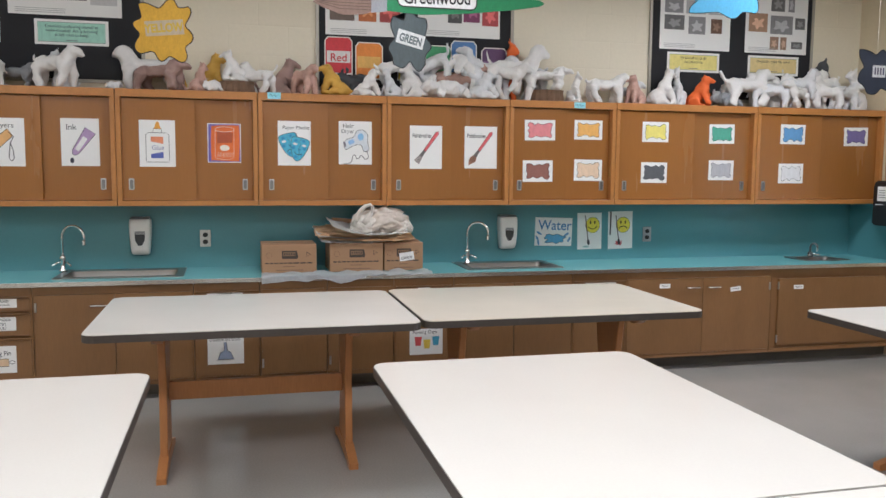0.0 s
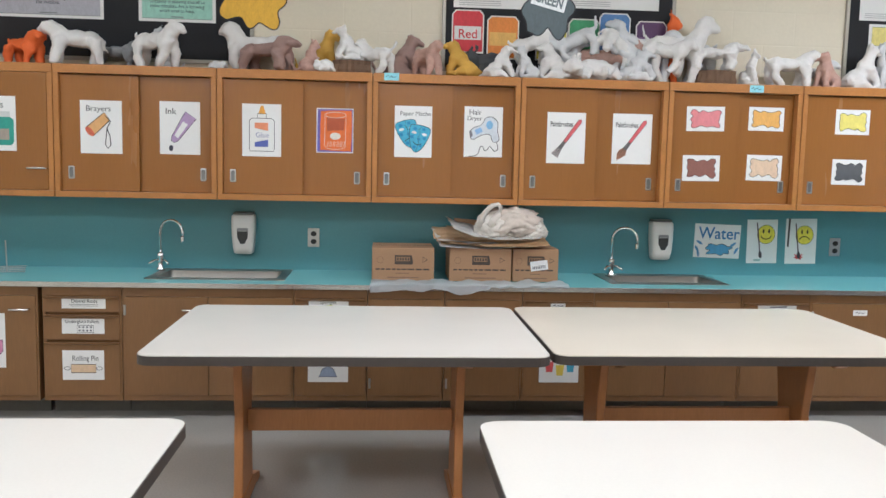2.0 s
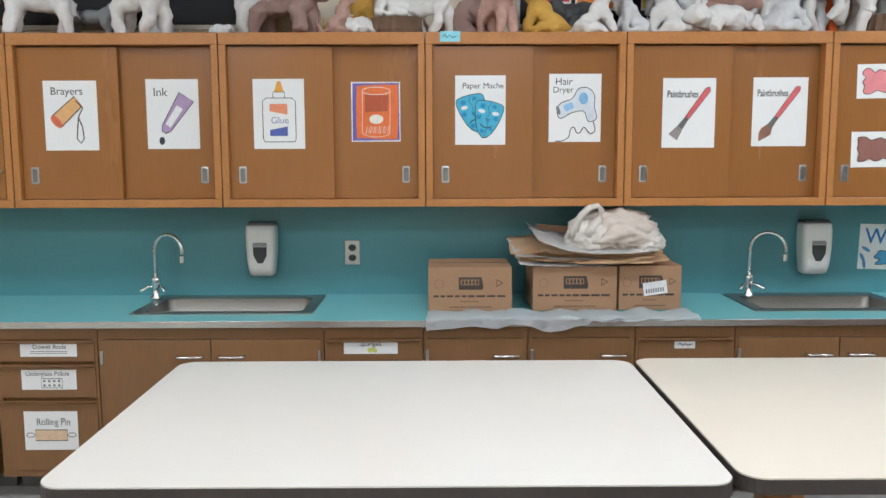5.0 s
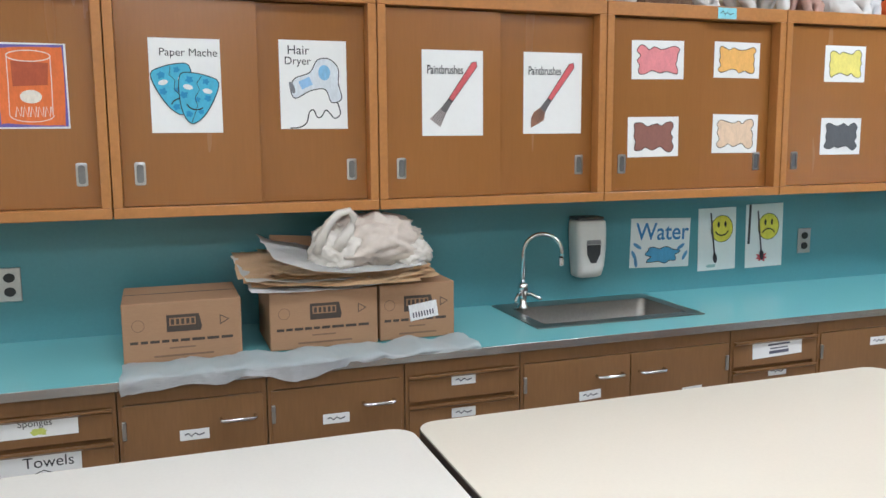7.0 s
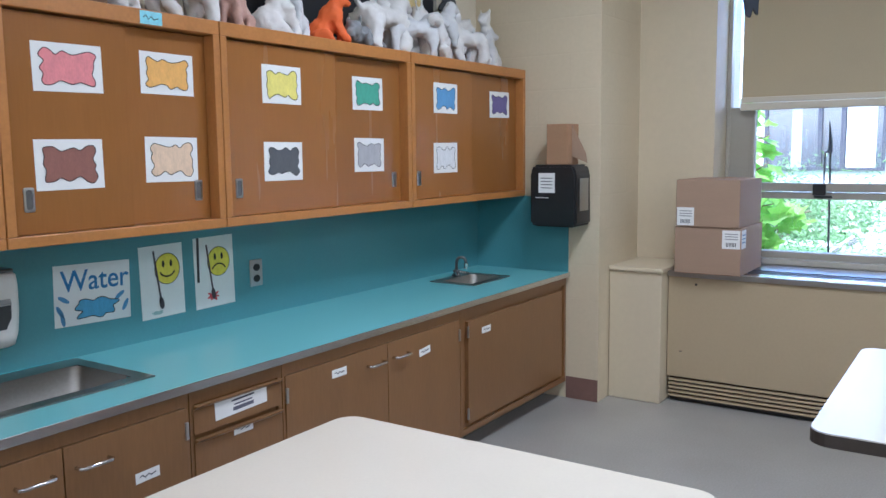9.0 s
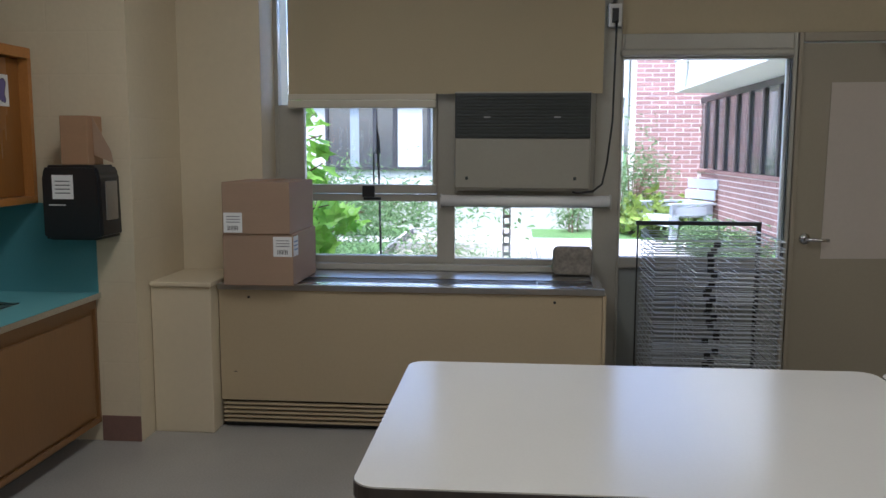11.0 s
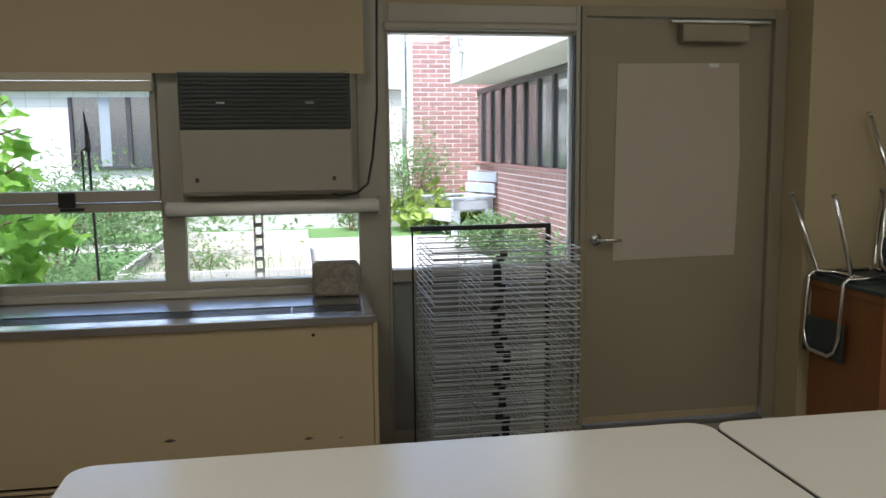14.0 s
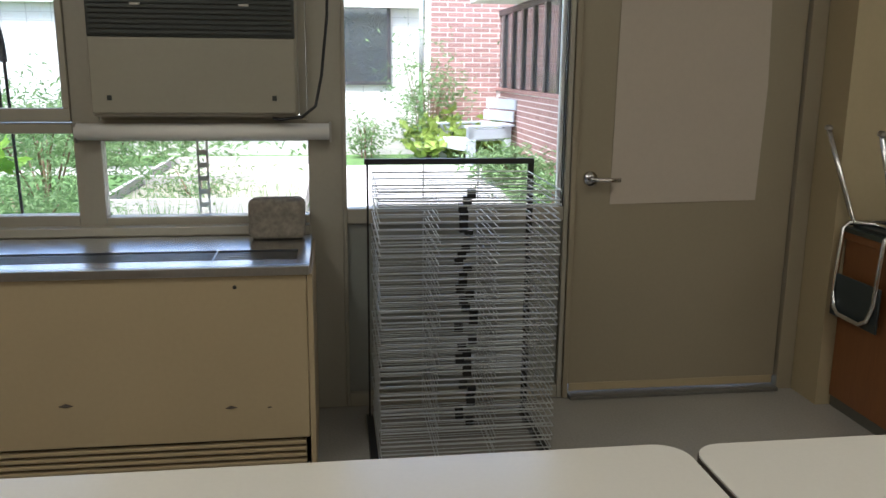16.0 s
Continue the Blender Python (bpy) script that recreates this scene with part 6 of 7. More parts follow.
for nm, ma, c, r, sd, lab in (("packing_paper", M_TISSUE, (1.935, 5.57, 1.06), (0.19, 0.15, 0.112), 2.0, "heap of crumpled grey-beige packing paper"), ("plastic_bag", M_PALEBAG, (1.81, 5.52, 1.055), (0.1, 0.09, 0.09), 6.0, "crumpled pale plastic bag on the paper heap"), ("packing_paper", M_PALEBAG, (2.04, 5.53, 1.035), (0.09, 0.11, 0.065), 9.0, "crumpled white packing paper edge")):
    bm = bmesh.new()
    bmesh.ops.create_icosphere(bm, subdivisions=5, radius=1.0)
    for v in bm.verts:
        n0 = v.co.copy()
        q = n0 * 1.5 + Vector((sd, sd, sd))
        q += noise.noise_vector(q * 1.3) * 0.5
        fold = Vector((q.x * 1.3 + q.z * 1.2, q.y * 1.6, q.z * 2.6 - q.x * 0.8))
        f0 = 1.12 + 0.22 * noise.noise(q) - 0.26 * abs(noise.noise(fold)) - 0.16 * abs(noise.noise(fold * 2.3 + Vector((3, 1, 7)))) - 0.05 * abs(noise.noise(fold * 5.5))
        v.co = Vector((c[0] + n0.x * r[0] * f0, c[1] + n0.y * r[1] * f0, c[2] + n0.z * r[2] * f0))
    solid(nm, bm, ma, lab, "packing paper" if nm == "packing_paper" else "bag", smooth=True)
solid("plastic_bag", tube([(1.735, 5.47, 1.06), (1.742, 5.455, 1.11), (1.765, 5.45, 1.155), (1.80, 5.45, 1.188), (1.835, 5.45, 1.196), (1.852, 5.455, 1.175), (1.84, 5.455, 1.14), (1.815, 5.45, 1.105), (1.79, 5.455, 1.07)], 0.016, 8, radii=[0.024, 0.018, 0.016, 0.014, 0.012, 0.014, 0.017, 0.02, 0.026]), M_PALEBAG, "pale plastic bag handle loop on the heap", "bag", smooth=True)
solid("cardboard_flap", move(box(-0.1, 0.1, -0.002, 0.002, 0, 0.14, 0.0015), pose(1.70, 5.715, 0.95, -12, 4, 0)), M_CARD, "torn cardboard piece standing behind the heap", "cardboard")

# book stand of wire at the far end of the counter
t = thing("wire_stand", (-0.95, 5.6, CT), "thin rusty wire drying stand lying on the counter", "wire stand")
for k in range(4):
    part("wire", tube([(-1.3 + k * 0.02, 5.45 + k * 0.07, CT + 0.012), (-0.82 - k * 0.03, 5.52 + k * 0.08, CT + 0.016)], 0.0035, 6), M_STEEL, t)
part("upright", tube([(-0.96, 5.62, CT), (-0.965, 5.62, CT + 0.18)], 0.004, 6), M_STEEL, t)

# ---- cartons and a stone on the heater ----
def carton(x0, x1, y0, y1, z0, z1, lab_y, lab_z):
    t = thing("carton", ((x0 + x1) / 2, (y0 + y1) / 2, z0), "taped brown cardboard carton with shipping labels", "cardboard box", "cartons on the heater")
    part("box_body", box(x0, x1, y0, y1, z0, z1, 0.004), M_CARDPINK, t)
    part("tape", box(x0 + 0.0, x1, (y0 + y1) / 2 - 0.025, (y0 + y1) / 2 + 0.025, z1 - 0.0005, z1 + 0.001), M_CARD, t)
    part("shipping_label", box(x0 - 0.0012, x0, lab_y, lab_y + 0.095, lab_z, lab_z + 0.1), M_WHITE, t, "white shipping label")
    if lab_y < 4.5:
        part("shipping_label", box(x0 + 0.01, x0 + 0.1, y0 - 0.0012, y0, lab_z, lab_z + 0.1), M_WHITE, t, "white shipping label")
        for k in range(3):
            part("print", box(x0 + 0.02, x0 + 0.085, y0 - 0.002, y0 - 0.0012, lab_z + 0.03 + k * 0.02, lab_z + 0.037 + k * 0.02), crayon((0.25, 0.35, 0.5)), t)
    for k in range(3):
        part("print", box(x0 - 0.002, x0 - 0.0012, lab_y + 0.012, lab_y + 0.08, lab_z + 0.05 + k * 0.014, lab_z + 0.055 + k * 0.014), crayon((0.3, 0.3, 0.3)), t)
    for k in range(7):
        part("bar_code", box(x0 - 0.002, x0 - 0.0012, lab_y + 0.022 + k * 0.008, lab_y + 0.026 + k * 0.008, lab_z + 0.012, lab_z + 0.034), crayon((0.05, 0.05, 0.05)), t)


carton(6.13, 6.61, 4.325, 4.685, 0.767, 1.028, 4.33, 0.915)
carton(6.12, 6.60, 4.335, 4.68, 1.029, 1.287, 4.578, 1.035)
M_STONE = mat("mottled_stone", (0.22, 0.195, 0.16), 0.8, vary=0.6, scale=26, grain=60, bump=0.6)
st = box(6.62, 6.73, 2.80, 3.01, 0.767, 0.92, 0.025, seg=4)
for v in st.verts:
    v.co += noise.noise_vector(v.co * 25) * 0.006
solid("stone_block", st, M_STONE, "mottled rounded stone block on the window sill", "stone", smooth=True)

# ---- drying rack ----
RX0, RX1, RY0, RY1 = 6.15, 6.63, 1.925, 2.56
rack = thing("drying_rack", (6.4, 2.3, 0), "steel wire art drying rack with many trays", "drying rack")
M_WIRE = mat("zinc_wire", (0.6, 0.63, 0.65), 0.36, 0.75, vary=0.1, bump=0.0)
for y in (RY0, RY1):
    part("post", box(RX1 - 0.008, RX1 + 0.008, y - (0.004 if y > 2.3 else 0.012), y + (0.004 if y > 2.3 else 0.012), 0.03, 1.065, 0.002), M_BLACK, rack, "black notched post")
    part("foot", box(RX0 - 0.02, RX1 + 0.02, y - 0.014, y + 0.014, 0.0, 0.03, 0.003), M_BLACK, rack)
part("top_bar", box(RX1 - 0.012, RX1 + 0.012, RY0 - 0.012, RY1 + 0.012, 1.05, 1.072, 0.003), M_BLACK, rack)
part("bottom_bar", box(RX0, RX0 + 0.02, RY0, RY1, 0.002, 0.028, 0.003), M_BLACK, rack)
for y in (2.13, 2.345):
    part("back_wire", tube([(RX1 + 0.012, y, 0.02), (RX1 + 0.012, y, 1.06)], 0.0025, 6), M_WIRE, rack)
tray_mesh = bmesh.new()
L, W = RX1 - RX0, RY1 - RY0 - 0.03
tube([(0, -W / 2, 0), (-L, -W / 2, 0), (-L, W / 2, 0), (0, W / 2, 0)], 0.003, 5, bm=tray_mesh, closed=True)
for k in range(1, 4):
    tube([(-L * k / 4, -W / 2, 0.003), (-L * k / 4, W / 2, 0.003)], 0.0014, 4, bm=tray_mesh)
for y in (-0.1, 0.1):
    tube([(0, y * W / 0.6, -0.003), (-L, y * W / 0.6, -0.003)], 0.0018, 4, bm=tray_mesh)
tray_data = mesh_of(tray_mesh, "tray", M_WIRE)
clip_data = mesh_of(box(-0.01, 0.01, -0.016, 0.016, -0.016, 0.016, 0.002), "clip", M_BLACK)
rng = random.Random(12)
inv = Matrix.Translation(rack.location).inverted()
for k in range(40):
    z = 0.05 + k * 0.0249
    ob = new("tray", tray_data)
    ob.parent, ob.matrix_parent_inverse = rack, inv
    ob.matrix_basis = pose(RX1 - 0.014, 2.2425 + rng.uniform(-0.004, 0.004), z, rng.uniform(-0.2, 0.2), rng.uniform(-1.4, 0.3), rng.uniform(-0.25, 0.25))
    if 1 < k < 38 and k not in (9, 16, 30):
        cl = new("clip", clip_data)
        cl.parent, cl.matrix_parent_inverse = rack, inv
        cl.matrix_basis = pose(RX0 + 0.23, 2.215 + rng.uniform(-0.03, 0.03), z, 0, 0, 0)

# ---- cupboard and upturned chairs by the door ----
base = thing("storage_cupboard", (6.33, 0.0, 0), "low brown wooden cupboard with a dark green top", "cupboard")
M_REDWOOD = mat("red_brown_veneer", (0.25, 0.1, 0.033), 0.4, vary=0.2, scale=3, grain=26, bump=0.06, stretch=(6, 6, 0.6))
M_GREENTOP = mat("dark_green_worktop", (0.05, 0.07, 0.06), 0.4, vary=0.15)
part("carcass", box(6.08, 6.595, -0.7, 0.585, 0.05, 0.735, 0.003), M_REDWOOD, base)
part("plinth", box(6.12, 6.595, -0.7, 0.575, 0.0, 0.05), M_DARK, base)
part("edge_band", box(6.065, 6.595, -0.7, 0.598, 0.735, 0.765, 0.003), M_REDWOOD, base)
part("worktop", box(6.06, 6.597, -0.7, 0.602, 0.765, 0.785, 0.003), M_GREENTOP, base, "dark green worktop")
for z0, z1 in ((0.53, 0.70), (0.32, 0.50), (0.09, 0.29)):
    dr = part("drawer", box(6.064, 6.079, 0.0, 0.52, z0, z1, 0.003), M_REDWOOD, base)
    part("handle", tube([(6.064, 0.21, z1 - 0.08), (6.04, 0.215, z1 - 0.08), (6.04, 0.305, z1 - 0.08), (6.064, 0.31, z1 - 0.08)], 0.005, 8), M_CHROME, dr, "chrome bar handle", True)
M_SEAT = mat("dark_teal_plastic_seat", (0.035, 0.05, 0.055), 0.4, vary=0.12)


def chair(origin):
    """A steel tube school chair that lies upside down: its seat down, the back hanging to +y, the legs up."""
    ox, oy, oz = origin
    t = thing("school_chair", origin, "upturned school chair with chrome legs and dark plastic seat", "chair", "upturned chairs")
    seat = slab(round_rect(ox - 0.17, ox + 0.17, oy - 0.17, oy + 0.17, 0.05), oz, oz + 0.012)
    part("seat", seat, M_SEAT, t)
    for sx in (-1, 1):
        for sy, lean in ((-1, -0.035), (1, 0.155)):
            tip = (ox + sx * 0.165, oy + sy * 0.15 + lean, oz + 0.40)
            foot_y = oy + sy * 0.13 + (0.045 if sy > 0 else 0.0)
            lg = part("leg", tube([(ox + sx * 0.06, oy + sy * 0.12, oz + 0.022), (ox + sx * 0.12, foot_y, oz + 0.024), (ox + sx * 0.135, foot_y + 0.01 * sy, oz + 0.05), tip], 0.0105, 8), M_CHROME, t, smooth=True)
            part("foot_cap", lathe([(0.016, 0.0), (0.016, 0.012), (0.008, 0.018)], 10, (tip[0], tip[1], tip[2] - 0.004)), M_STEEL, lg)
    part("seat_rail", tube([(ox - 0.13, oy + 0.12, oz + 0.022), (ox + 0.13, oy + 0.12, oz + 0.022)], 0.01, 8), M_CHROME, t, smooth=True)
    yb = oy + 0.215
    fr = [(ox - 0.13, oy - 0.1, oz + 0.02), (ox - 0.13, yb - 0.02, oz + 0.02), (ox - 0.13, yb, oz), (ox - 0.13, yb + 0.015, oz - 0.26), (ox - 0.11, yb + 0.02, oz - 0.325), (ox - 0.07, yb + 0.022, oz - 0.35), (ox + 0.07, yb + 0.022, oz - 0.35), (ox + 0.11, yb + 0.02, oz - 0.325), (ox + 0.13, yb + 0.015, oz - 0.26), (ox + 0.13, yb, oz), (ox + 0.13, yb - 0.02, oz + 0.02), (ox + 0.13, oy - 0.1, oz + 0.02)]
    part("back_frame", tube(fr, 0.0105, 8), M_CHROME, t, smooth=True)
    bk = box(ox - 0.15, ox + 0.15, yb + 0.0, yb + 0.012, oz - 0.37, oz - 0.19, 0.005)
    for v in bk.verts:
        v.co.y -= 0.045 * (1 - ((v.co.x - ox) / 0.15) ** 2)
    part("backrest", bk, M_SEAT, t, "dark plastic backrest", True)
    return t


chair((6.43, 0.41, 0.787))
chair((6.38, 0.05, 1.158))
bn = thing("tape_dispenser", (6.22, 0.4, 0.786), "black desktop tape dispenser on the cupboard", "tape dispenser")
part("body", box(6.16, 6.26, 0.34, 0.42, 0.786, 0.895, 0.012), M_BLACK, bn)
part("base", box(6.14, 6.29, 0.33, 0.43, 0.786, 0.805, 0.006), M_BLACK, bn)

def splat(cx, cz, w, h, seed, lobes=9):
    return wavy(cx, cz, w * 1.12, h * 1.12, seed, lobes, 0.11, 72)


t, at = hanging(splat(0.645, 2.085, 0.285, 0.30, 3, 8), 4.2, (0.62, 0.36, 0.02), "yellow splotch sign reading YELLOW on a string")
shape("name_card", tilted([(-0.088, -0.035), (0.088, -0.035), (0.088, 0.035), (-0.088, 0.035)], 6, 0.648, 2.10), (0.5, 0.42, 0.3), t, at, 0.0052)
words("YELLOW", 0.055, 0.648, 2.082, t, at, 0.0062, (0.6, 0.42, 0.04), 6, True, 0.8, 0.002)
t, at = hanging(splat(1.838, 2.09, 0.225, 0.31, 8, 7), 4.2, (0.09, 0.115, 0.125), "dark grey back of a splotch sign reading GREEN")
shape("name_card", tilted([(-0.072, -0.035), (0.072, -0.035), (0.072, 0.035), (-0.072, 0.035)], -14, 1.842, 2.10), (0.7, 0.72, 0.72), t, at, 0.0052)
words("GREEN", 0.056, 1.838, 2.08, t, at, 0.0062, (0.12, 0.15, 0.16), -14, True, 0.68, 0.002)
t, at = hanging(splat(3.64, 2.43, 0.52, 0.27, 5, 7), 4.2, (0.1, 0.4, 0.66), "light blue splotch sign on a string")
t, at = hanging(splat(4.405, 1.995, 0.26, 0.255, 6, 6), 3.9, (0.035, 0.045, 0.075), "dark indigo splotch sign on a string")
shape("name_card", [(4.375, 1.965), (4.46, 1.965), (4.46, 2.03), (4.375, 2.03)], (0.7, 0.72, 0.75), t, at, 0.0052)
for k in range(4):
    shape("lettering", [(4.387 + k * 0.018, 1.98), (4.395 + k * 0.018, 1.98), (4.395 + k * 0.018, 2.018), (4.387 + k * 0.018, 2.018)], (0.06, 0.06, 0.12), t, at, 0.0062)
# big cut-out brush with the school's name
t = thing("hanging_sign", (2.0, 4.2, 2.3), "large cut-out paintbrush sign with a green handle reading Greenwood", "hanging sign", "hanging colour signs")
at = flat(0, 4.2, 0)
tip = [(1.35, 2.262), (1.40, 2.235), (1.50, 2.205), (1.60, 2.212), (1.64, 2.225), (1.64, 2.37), (1.58, 2.385), (1.48, 2.36), (1.40, 2.30)]
shape("bristles", tip, (0.26, 0.17, 0.13), t, at, 0.0, 0.004)
for k in range(9):
    ribbon("hair_line", [(1.37 + k * 0.008, 2.262 + k * 0.003), (1.48, 2.235 + k * 0.015), (1.64, 2.235 + k * 0.015)], 0.003, (0.12, 0.08, 0.06), t, at, 0.0045)
shape("ferrule", [(1.64, 2.222), (1.72, 2.232), (1.72, 2.385), (1.64, 2.375)], (0.3, 0.31, 0.33), t, at, 0.0, 0.005)
hd = [(1.72, 2.235), (1.9, 2.225), (2.15, 2.243), (2.4, 2.275), (2.54, 2.3), (2.565, 2.315), (2.54, 2.33), (2.4, 2.345), (2.1, 2.38), (1.72, 2.39)]
shape("handle", hd, (0.03, 0.22, 0.085), t, at, 0.0, 0.005)
plate = [(x, z) for x, z in round_rect(1.775, 2.19, 2.262, 2.362, 0.03)]
shape("name_plate", plate, (0.78, 0.78, 0.76), t, at, 0.0055)
ribbon("outline", plate, 0.006, INK, t, at, 0.0065, True)
words("Greenwood", 0.09, 1.982, 2.283, t, at, 0.0068, INK, 2, True, 0.8, 0.0015)
for x in (1.6, 2.3):
    part("string", tube([(x, 4.2, 2.33), (x, 4.2, CEILING)], 0.0008, 5), M_WHITEPL, t)

# ---- papier-mache animals on the cupboards ----
def pm(name, c, v=0.08):
    return mat(name, c, 0.68, vary=v, scale=14, grain=45, bump=0.4)


PMW = pm("white_papier_mache", (0.74, 0.73, 0.71))
PMC = pm("cool_white_papier_mache", (0.66, 0.67, 0.68))
PMG = pm("grey_papier_mache", (0.24, 0.25, 0.26))
PMD = pm("charcoal_papier_mache", (0.06, 0.065, 0.07))
PMO = pm("orange_papier_mache", (0.78, 0.15, 0.02))
PMM = pm("mauve_brown_papier_mache", (0.33, 0.22, 0.19))
PMP = pm("pink_tan_papier_mache", (0.5, 0.32, 0.26), 0.25)
PMY = pm("ochre_papier_mache", (0.6, 0.36, 0.05))


def lump(bm, c, r, rot=(0, 0, 0), sub=2):
    m = pose(*c, *rot) @ Matrix.Diagonal((*r, 1))
    bmesh.ops.create_icosphere(bm, subdivisions=sub, radius=1.0, matrix=m)


def skin(bm, voxel):
    """Melts overlapping lumps and limbs into one closed skin."""
    bmesh.ops.recalc_face_normals(bm, faces=bm.faces)
    me = bpy.data.meshes.new("lumps")
    bm.to_mesh(me)
    bm.free()
    tmp = bpy.data.objects.new("lumps", me)
    scene.collection.objects.link(tmp)
    melt = tmp.modifiers.new("melt", "REMESH")
    melt.mode, melt.voxel_size = "VOXEL", voxel
    ease = tmp.modifiers.new("ease", "SMOOTH")
    ease.iterations, ease.factor = 2, 0.5
    bpy.context.view_layer.update()
    out = bpy.data.meshes.new_from_object(tmp.evaluated_get(bpy.context.evaluated_depsgraph_get()))
    bpy.data.objects.remove(tmp)
    bpy.data.meshes.remove(me)
    bm = bmesh.new()
    bm.from_mesh(out)
    bpy.data.meshes.remove(out)
    return bm


def animal(x, y, w, h, face, material, kind, label, seed, z=UT, turn=0.0, pitch=0.0):
    """One moulded animal, w long and h high, that looks to +x (face 1) or -x (face -1)."""
    rng = random.Random(seed)
    w, h = w * 1.2, h * 1.2
    bm = bmesh.new()
    mane, slim = rng.random() < 0.3, rng.uniform(0.85, 1.15)
    if kind == "stand":
        lump(bm, (0, 0, h * 0.56), (w * 0.37, w * 0.155 * slim, h * 0.17), (0, rng.uniform(-8, 8), 0))
        lump(bm, (w * 0.24, 0, h * 0.58), (w * 0.17, w * 0.16 * slim, h * 0.195))
        lump(bm, (-w * 0.26, 0, h * 0.56), (w * 0.16, w * 0.155 * slim, h * 0.18))
        for lx in (-0.3, 0.27):
            for ly in (-0.1, 0.1):
                dx = rng.uniform(-0.12, 0.12) * w
                tube([(lx * w, ly * w, h * 0.52), (lx * w + dx * 0.3 + (0.03 if lx > 0 else -0.04) * w, ly * w * 1.25, h * 0.25), (lx * w + dx, ly * w * 1.4, 0.008)], 0.02, 10, bm=bm, radii=[w * 0.115 * slim, w * 0.083 * slim, w * 0.075 * slim])
                lump(bm, (lx * w + dx + 0.02 * w, ly * w * 1.4, 0.014), (w * 0.075, w * 0.058, 0.016), sub=1)
        nx, nz = rng.uniform(0.34, 0.46), rng.uniform(0.76, 0.88)
        tube([(w * 0.27, 0, h * 0.6), (w * nx, 0, h * nz)], 0.03, 10, bm=bm, radii=[w * 0.155, w * 0.115])
        if mane:
            lump(bm, (w * (nx - 0.03), 0, h * (nz - 0.04)), (w * 0.13, w * 0.17, h * 0.19), (0, 20, 0))
        turned = rng.uniform(-35, 35)
        lump(bm, (w * (nx + 0.05), 0, h * nz), (w * 0.15, w * 0.125, h * 0.125), (0, 25, turned))
        lump(bm, (w * (nx + 0.16), w * turned * 0.003, h * (nz - 0.05)), (w * 0.1, w * 0.075, h * 0.07), (0, 25, turned))
        for e in (-1, 1):
            lump(bm, (w * nx, e * w * 0.075, h * (nz + 0.1)), (w * 0.035, w * 0.03, h * 0.06), (e * 18, -15, 0), 1)
        tz = rng.choice((0.3, 0.75, 0.9))
        tube([(-w * 0.36, 0, h * 0.6), (-w * 0.47, 0, h * (0.45 + tz * 0.25)), (-w * 0.52, rng.uniform(-0.08, 0.08) * w, h * tz)], 0.012, 8, bm=bm, radii=[w * 0.05, w * 0.036, w * 0.028])
    elif kind == "sit":
        lump(bm, (-w * 0.12, 0, h * 0.24), (w * 0.27, w * 0.2 * slim, h * 0.22), (0, -30, 0))
        lump(bm, (w * 0.07, 0, h * 0.48), (w * 0.19, w * 0.17 * slim, h * 0.27), (0, 18, 0))
        for ly in (-0.12, 0.12):
            tube([(w * 0.15, ly * w, h * 0.5), (w * 0.25, ly * w, h * 0.22), (w * (0.27 + rng.uniform(-0.04, 0.08)), ly * w * 1.3, 0.01)], 0.02, 10, bm=bm, radii=[w * 0.1, w * 0.078, w * 0.072])
            lump(bm, (-w * 0.06, ly * w * 1.8, h * 0.13), (w * 0.2, w * 0.075, h * 0.13), (0, -10, ly * 60))
            lump(bm, (w * 0.12, ly * w * 2.0, 0.016), (w * 0.12, w * 0.05, 0.018), sub=1)
        hz = rng.uniform(0.78, 0.86)
        turned = rng.uniform(-40, 40)
        tube([(w * 0.12, 0, h * 0.6), (w * 0.18, 0, h * hz)], 0.03, 10, bm=bm, radii=[w * 0.13, w * 0.1])
        lump(bm, (w * 0.2, 0, h * hz), (w * 0.15, w * 0.13, h * 0.12), (0, 10, turned))
        lump(bm, (w * 0.34, w * turned * 0.003, h * (hz - 0.04)), (w * 0.1, w * 0.07, h * 0.06), (0, 12, turned))
        for e in (-1, 1):
            lump(bm, (w * 0.15, e * w * 0.1, h * (hz + 0.12)), (w * 0.04, w * 0.035, h * 0.075), (e * 18, -8, 0), 1)
        tube([(-w * 0.3, 0, h * 0.14), (-w * 0.48, w * 0.08, h * 0.1), (-w * 0.56, w * 0.16, h * rng.uniform(0.1, 0.4))], 0.012, 8, bm=bm, radii=[w * 0.06, w * 0.045, w * 0.03])
    else:
        lump(bm, (0, 0, h * 0.4), (w * 0.38, w * 0.2, h * 0.36))
        lump(bm, (w * 0.38, 0, h * 0.5), (w * 0.15, w * 0.13, h * 0.28), (0, 20, 0))
        lump(bm, (w * 0.5, 0, h * 0.42), (w * 0.08, w * 0.07, h * 0.16))
        for lx in (-0.25, 0.22):
            for ly in (-0.17, 0.17):
                tube([(lx * w, ly * w, h * 0.35), (lx * w * 1.35, ly * w * 1.5, 0.012)], 0.02, 10, bm=bm, radii=[w * 0.09, w * 0.06])
        for e in (-1, 1):
            lump(bm, (w * 0.34, e * w * 0.1, h * 0.82), (w * 0.045, w * 0.03, h * 0.13), (e * 18, 0, 0), 1)
    bm = skin(bm, max(0.007, min(w, h) * 0.042))
    for v in bm.verts:
        q = v.co * 20 + Vector((seed, seed * 0.7, 0))
        v.co += noise.noise_vector(q) * 0.011 + noise.noise_vector(q * 2.7) * 0.0038
        d = abs(noise.noise(q * 2.2 + Vector((5, 1, 9))))
        v.co += v.normal * (0.003 - 0.008 * d)
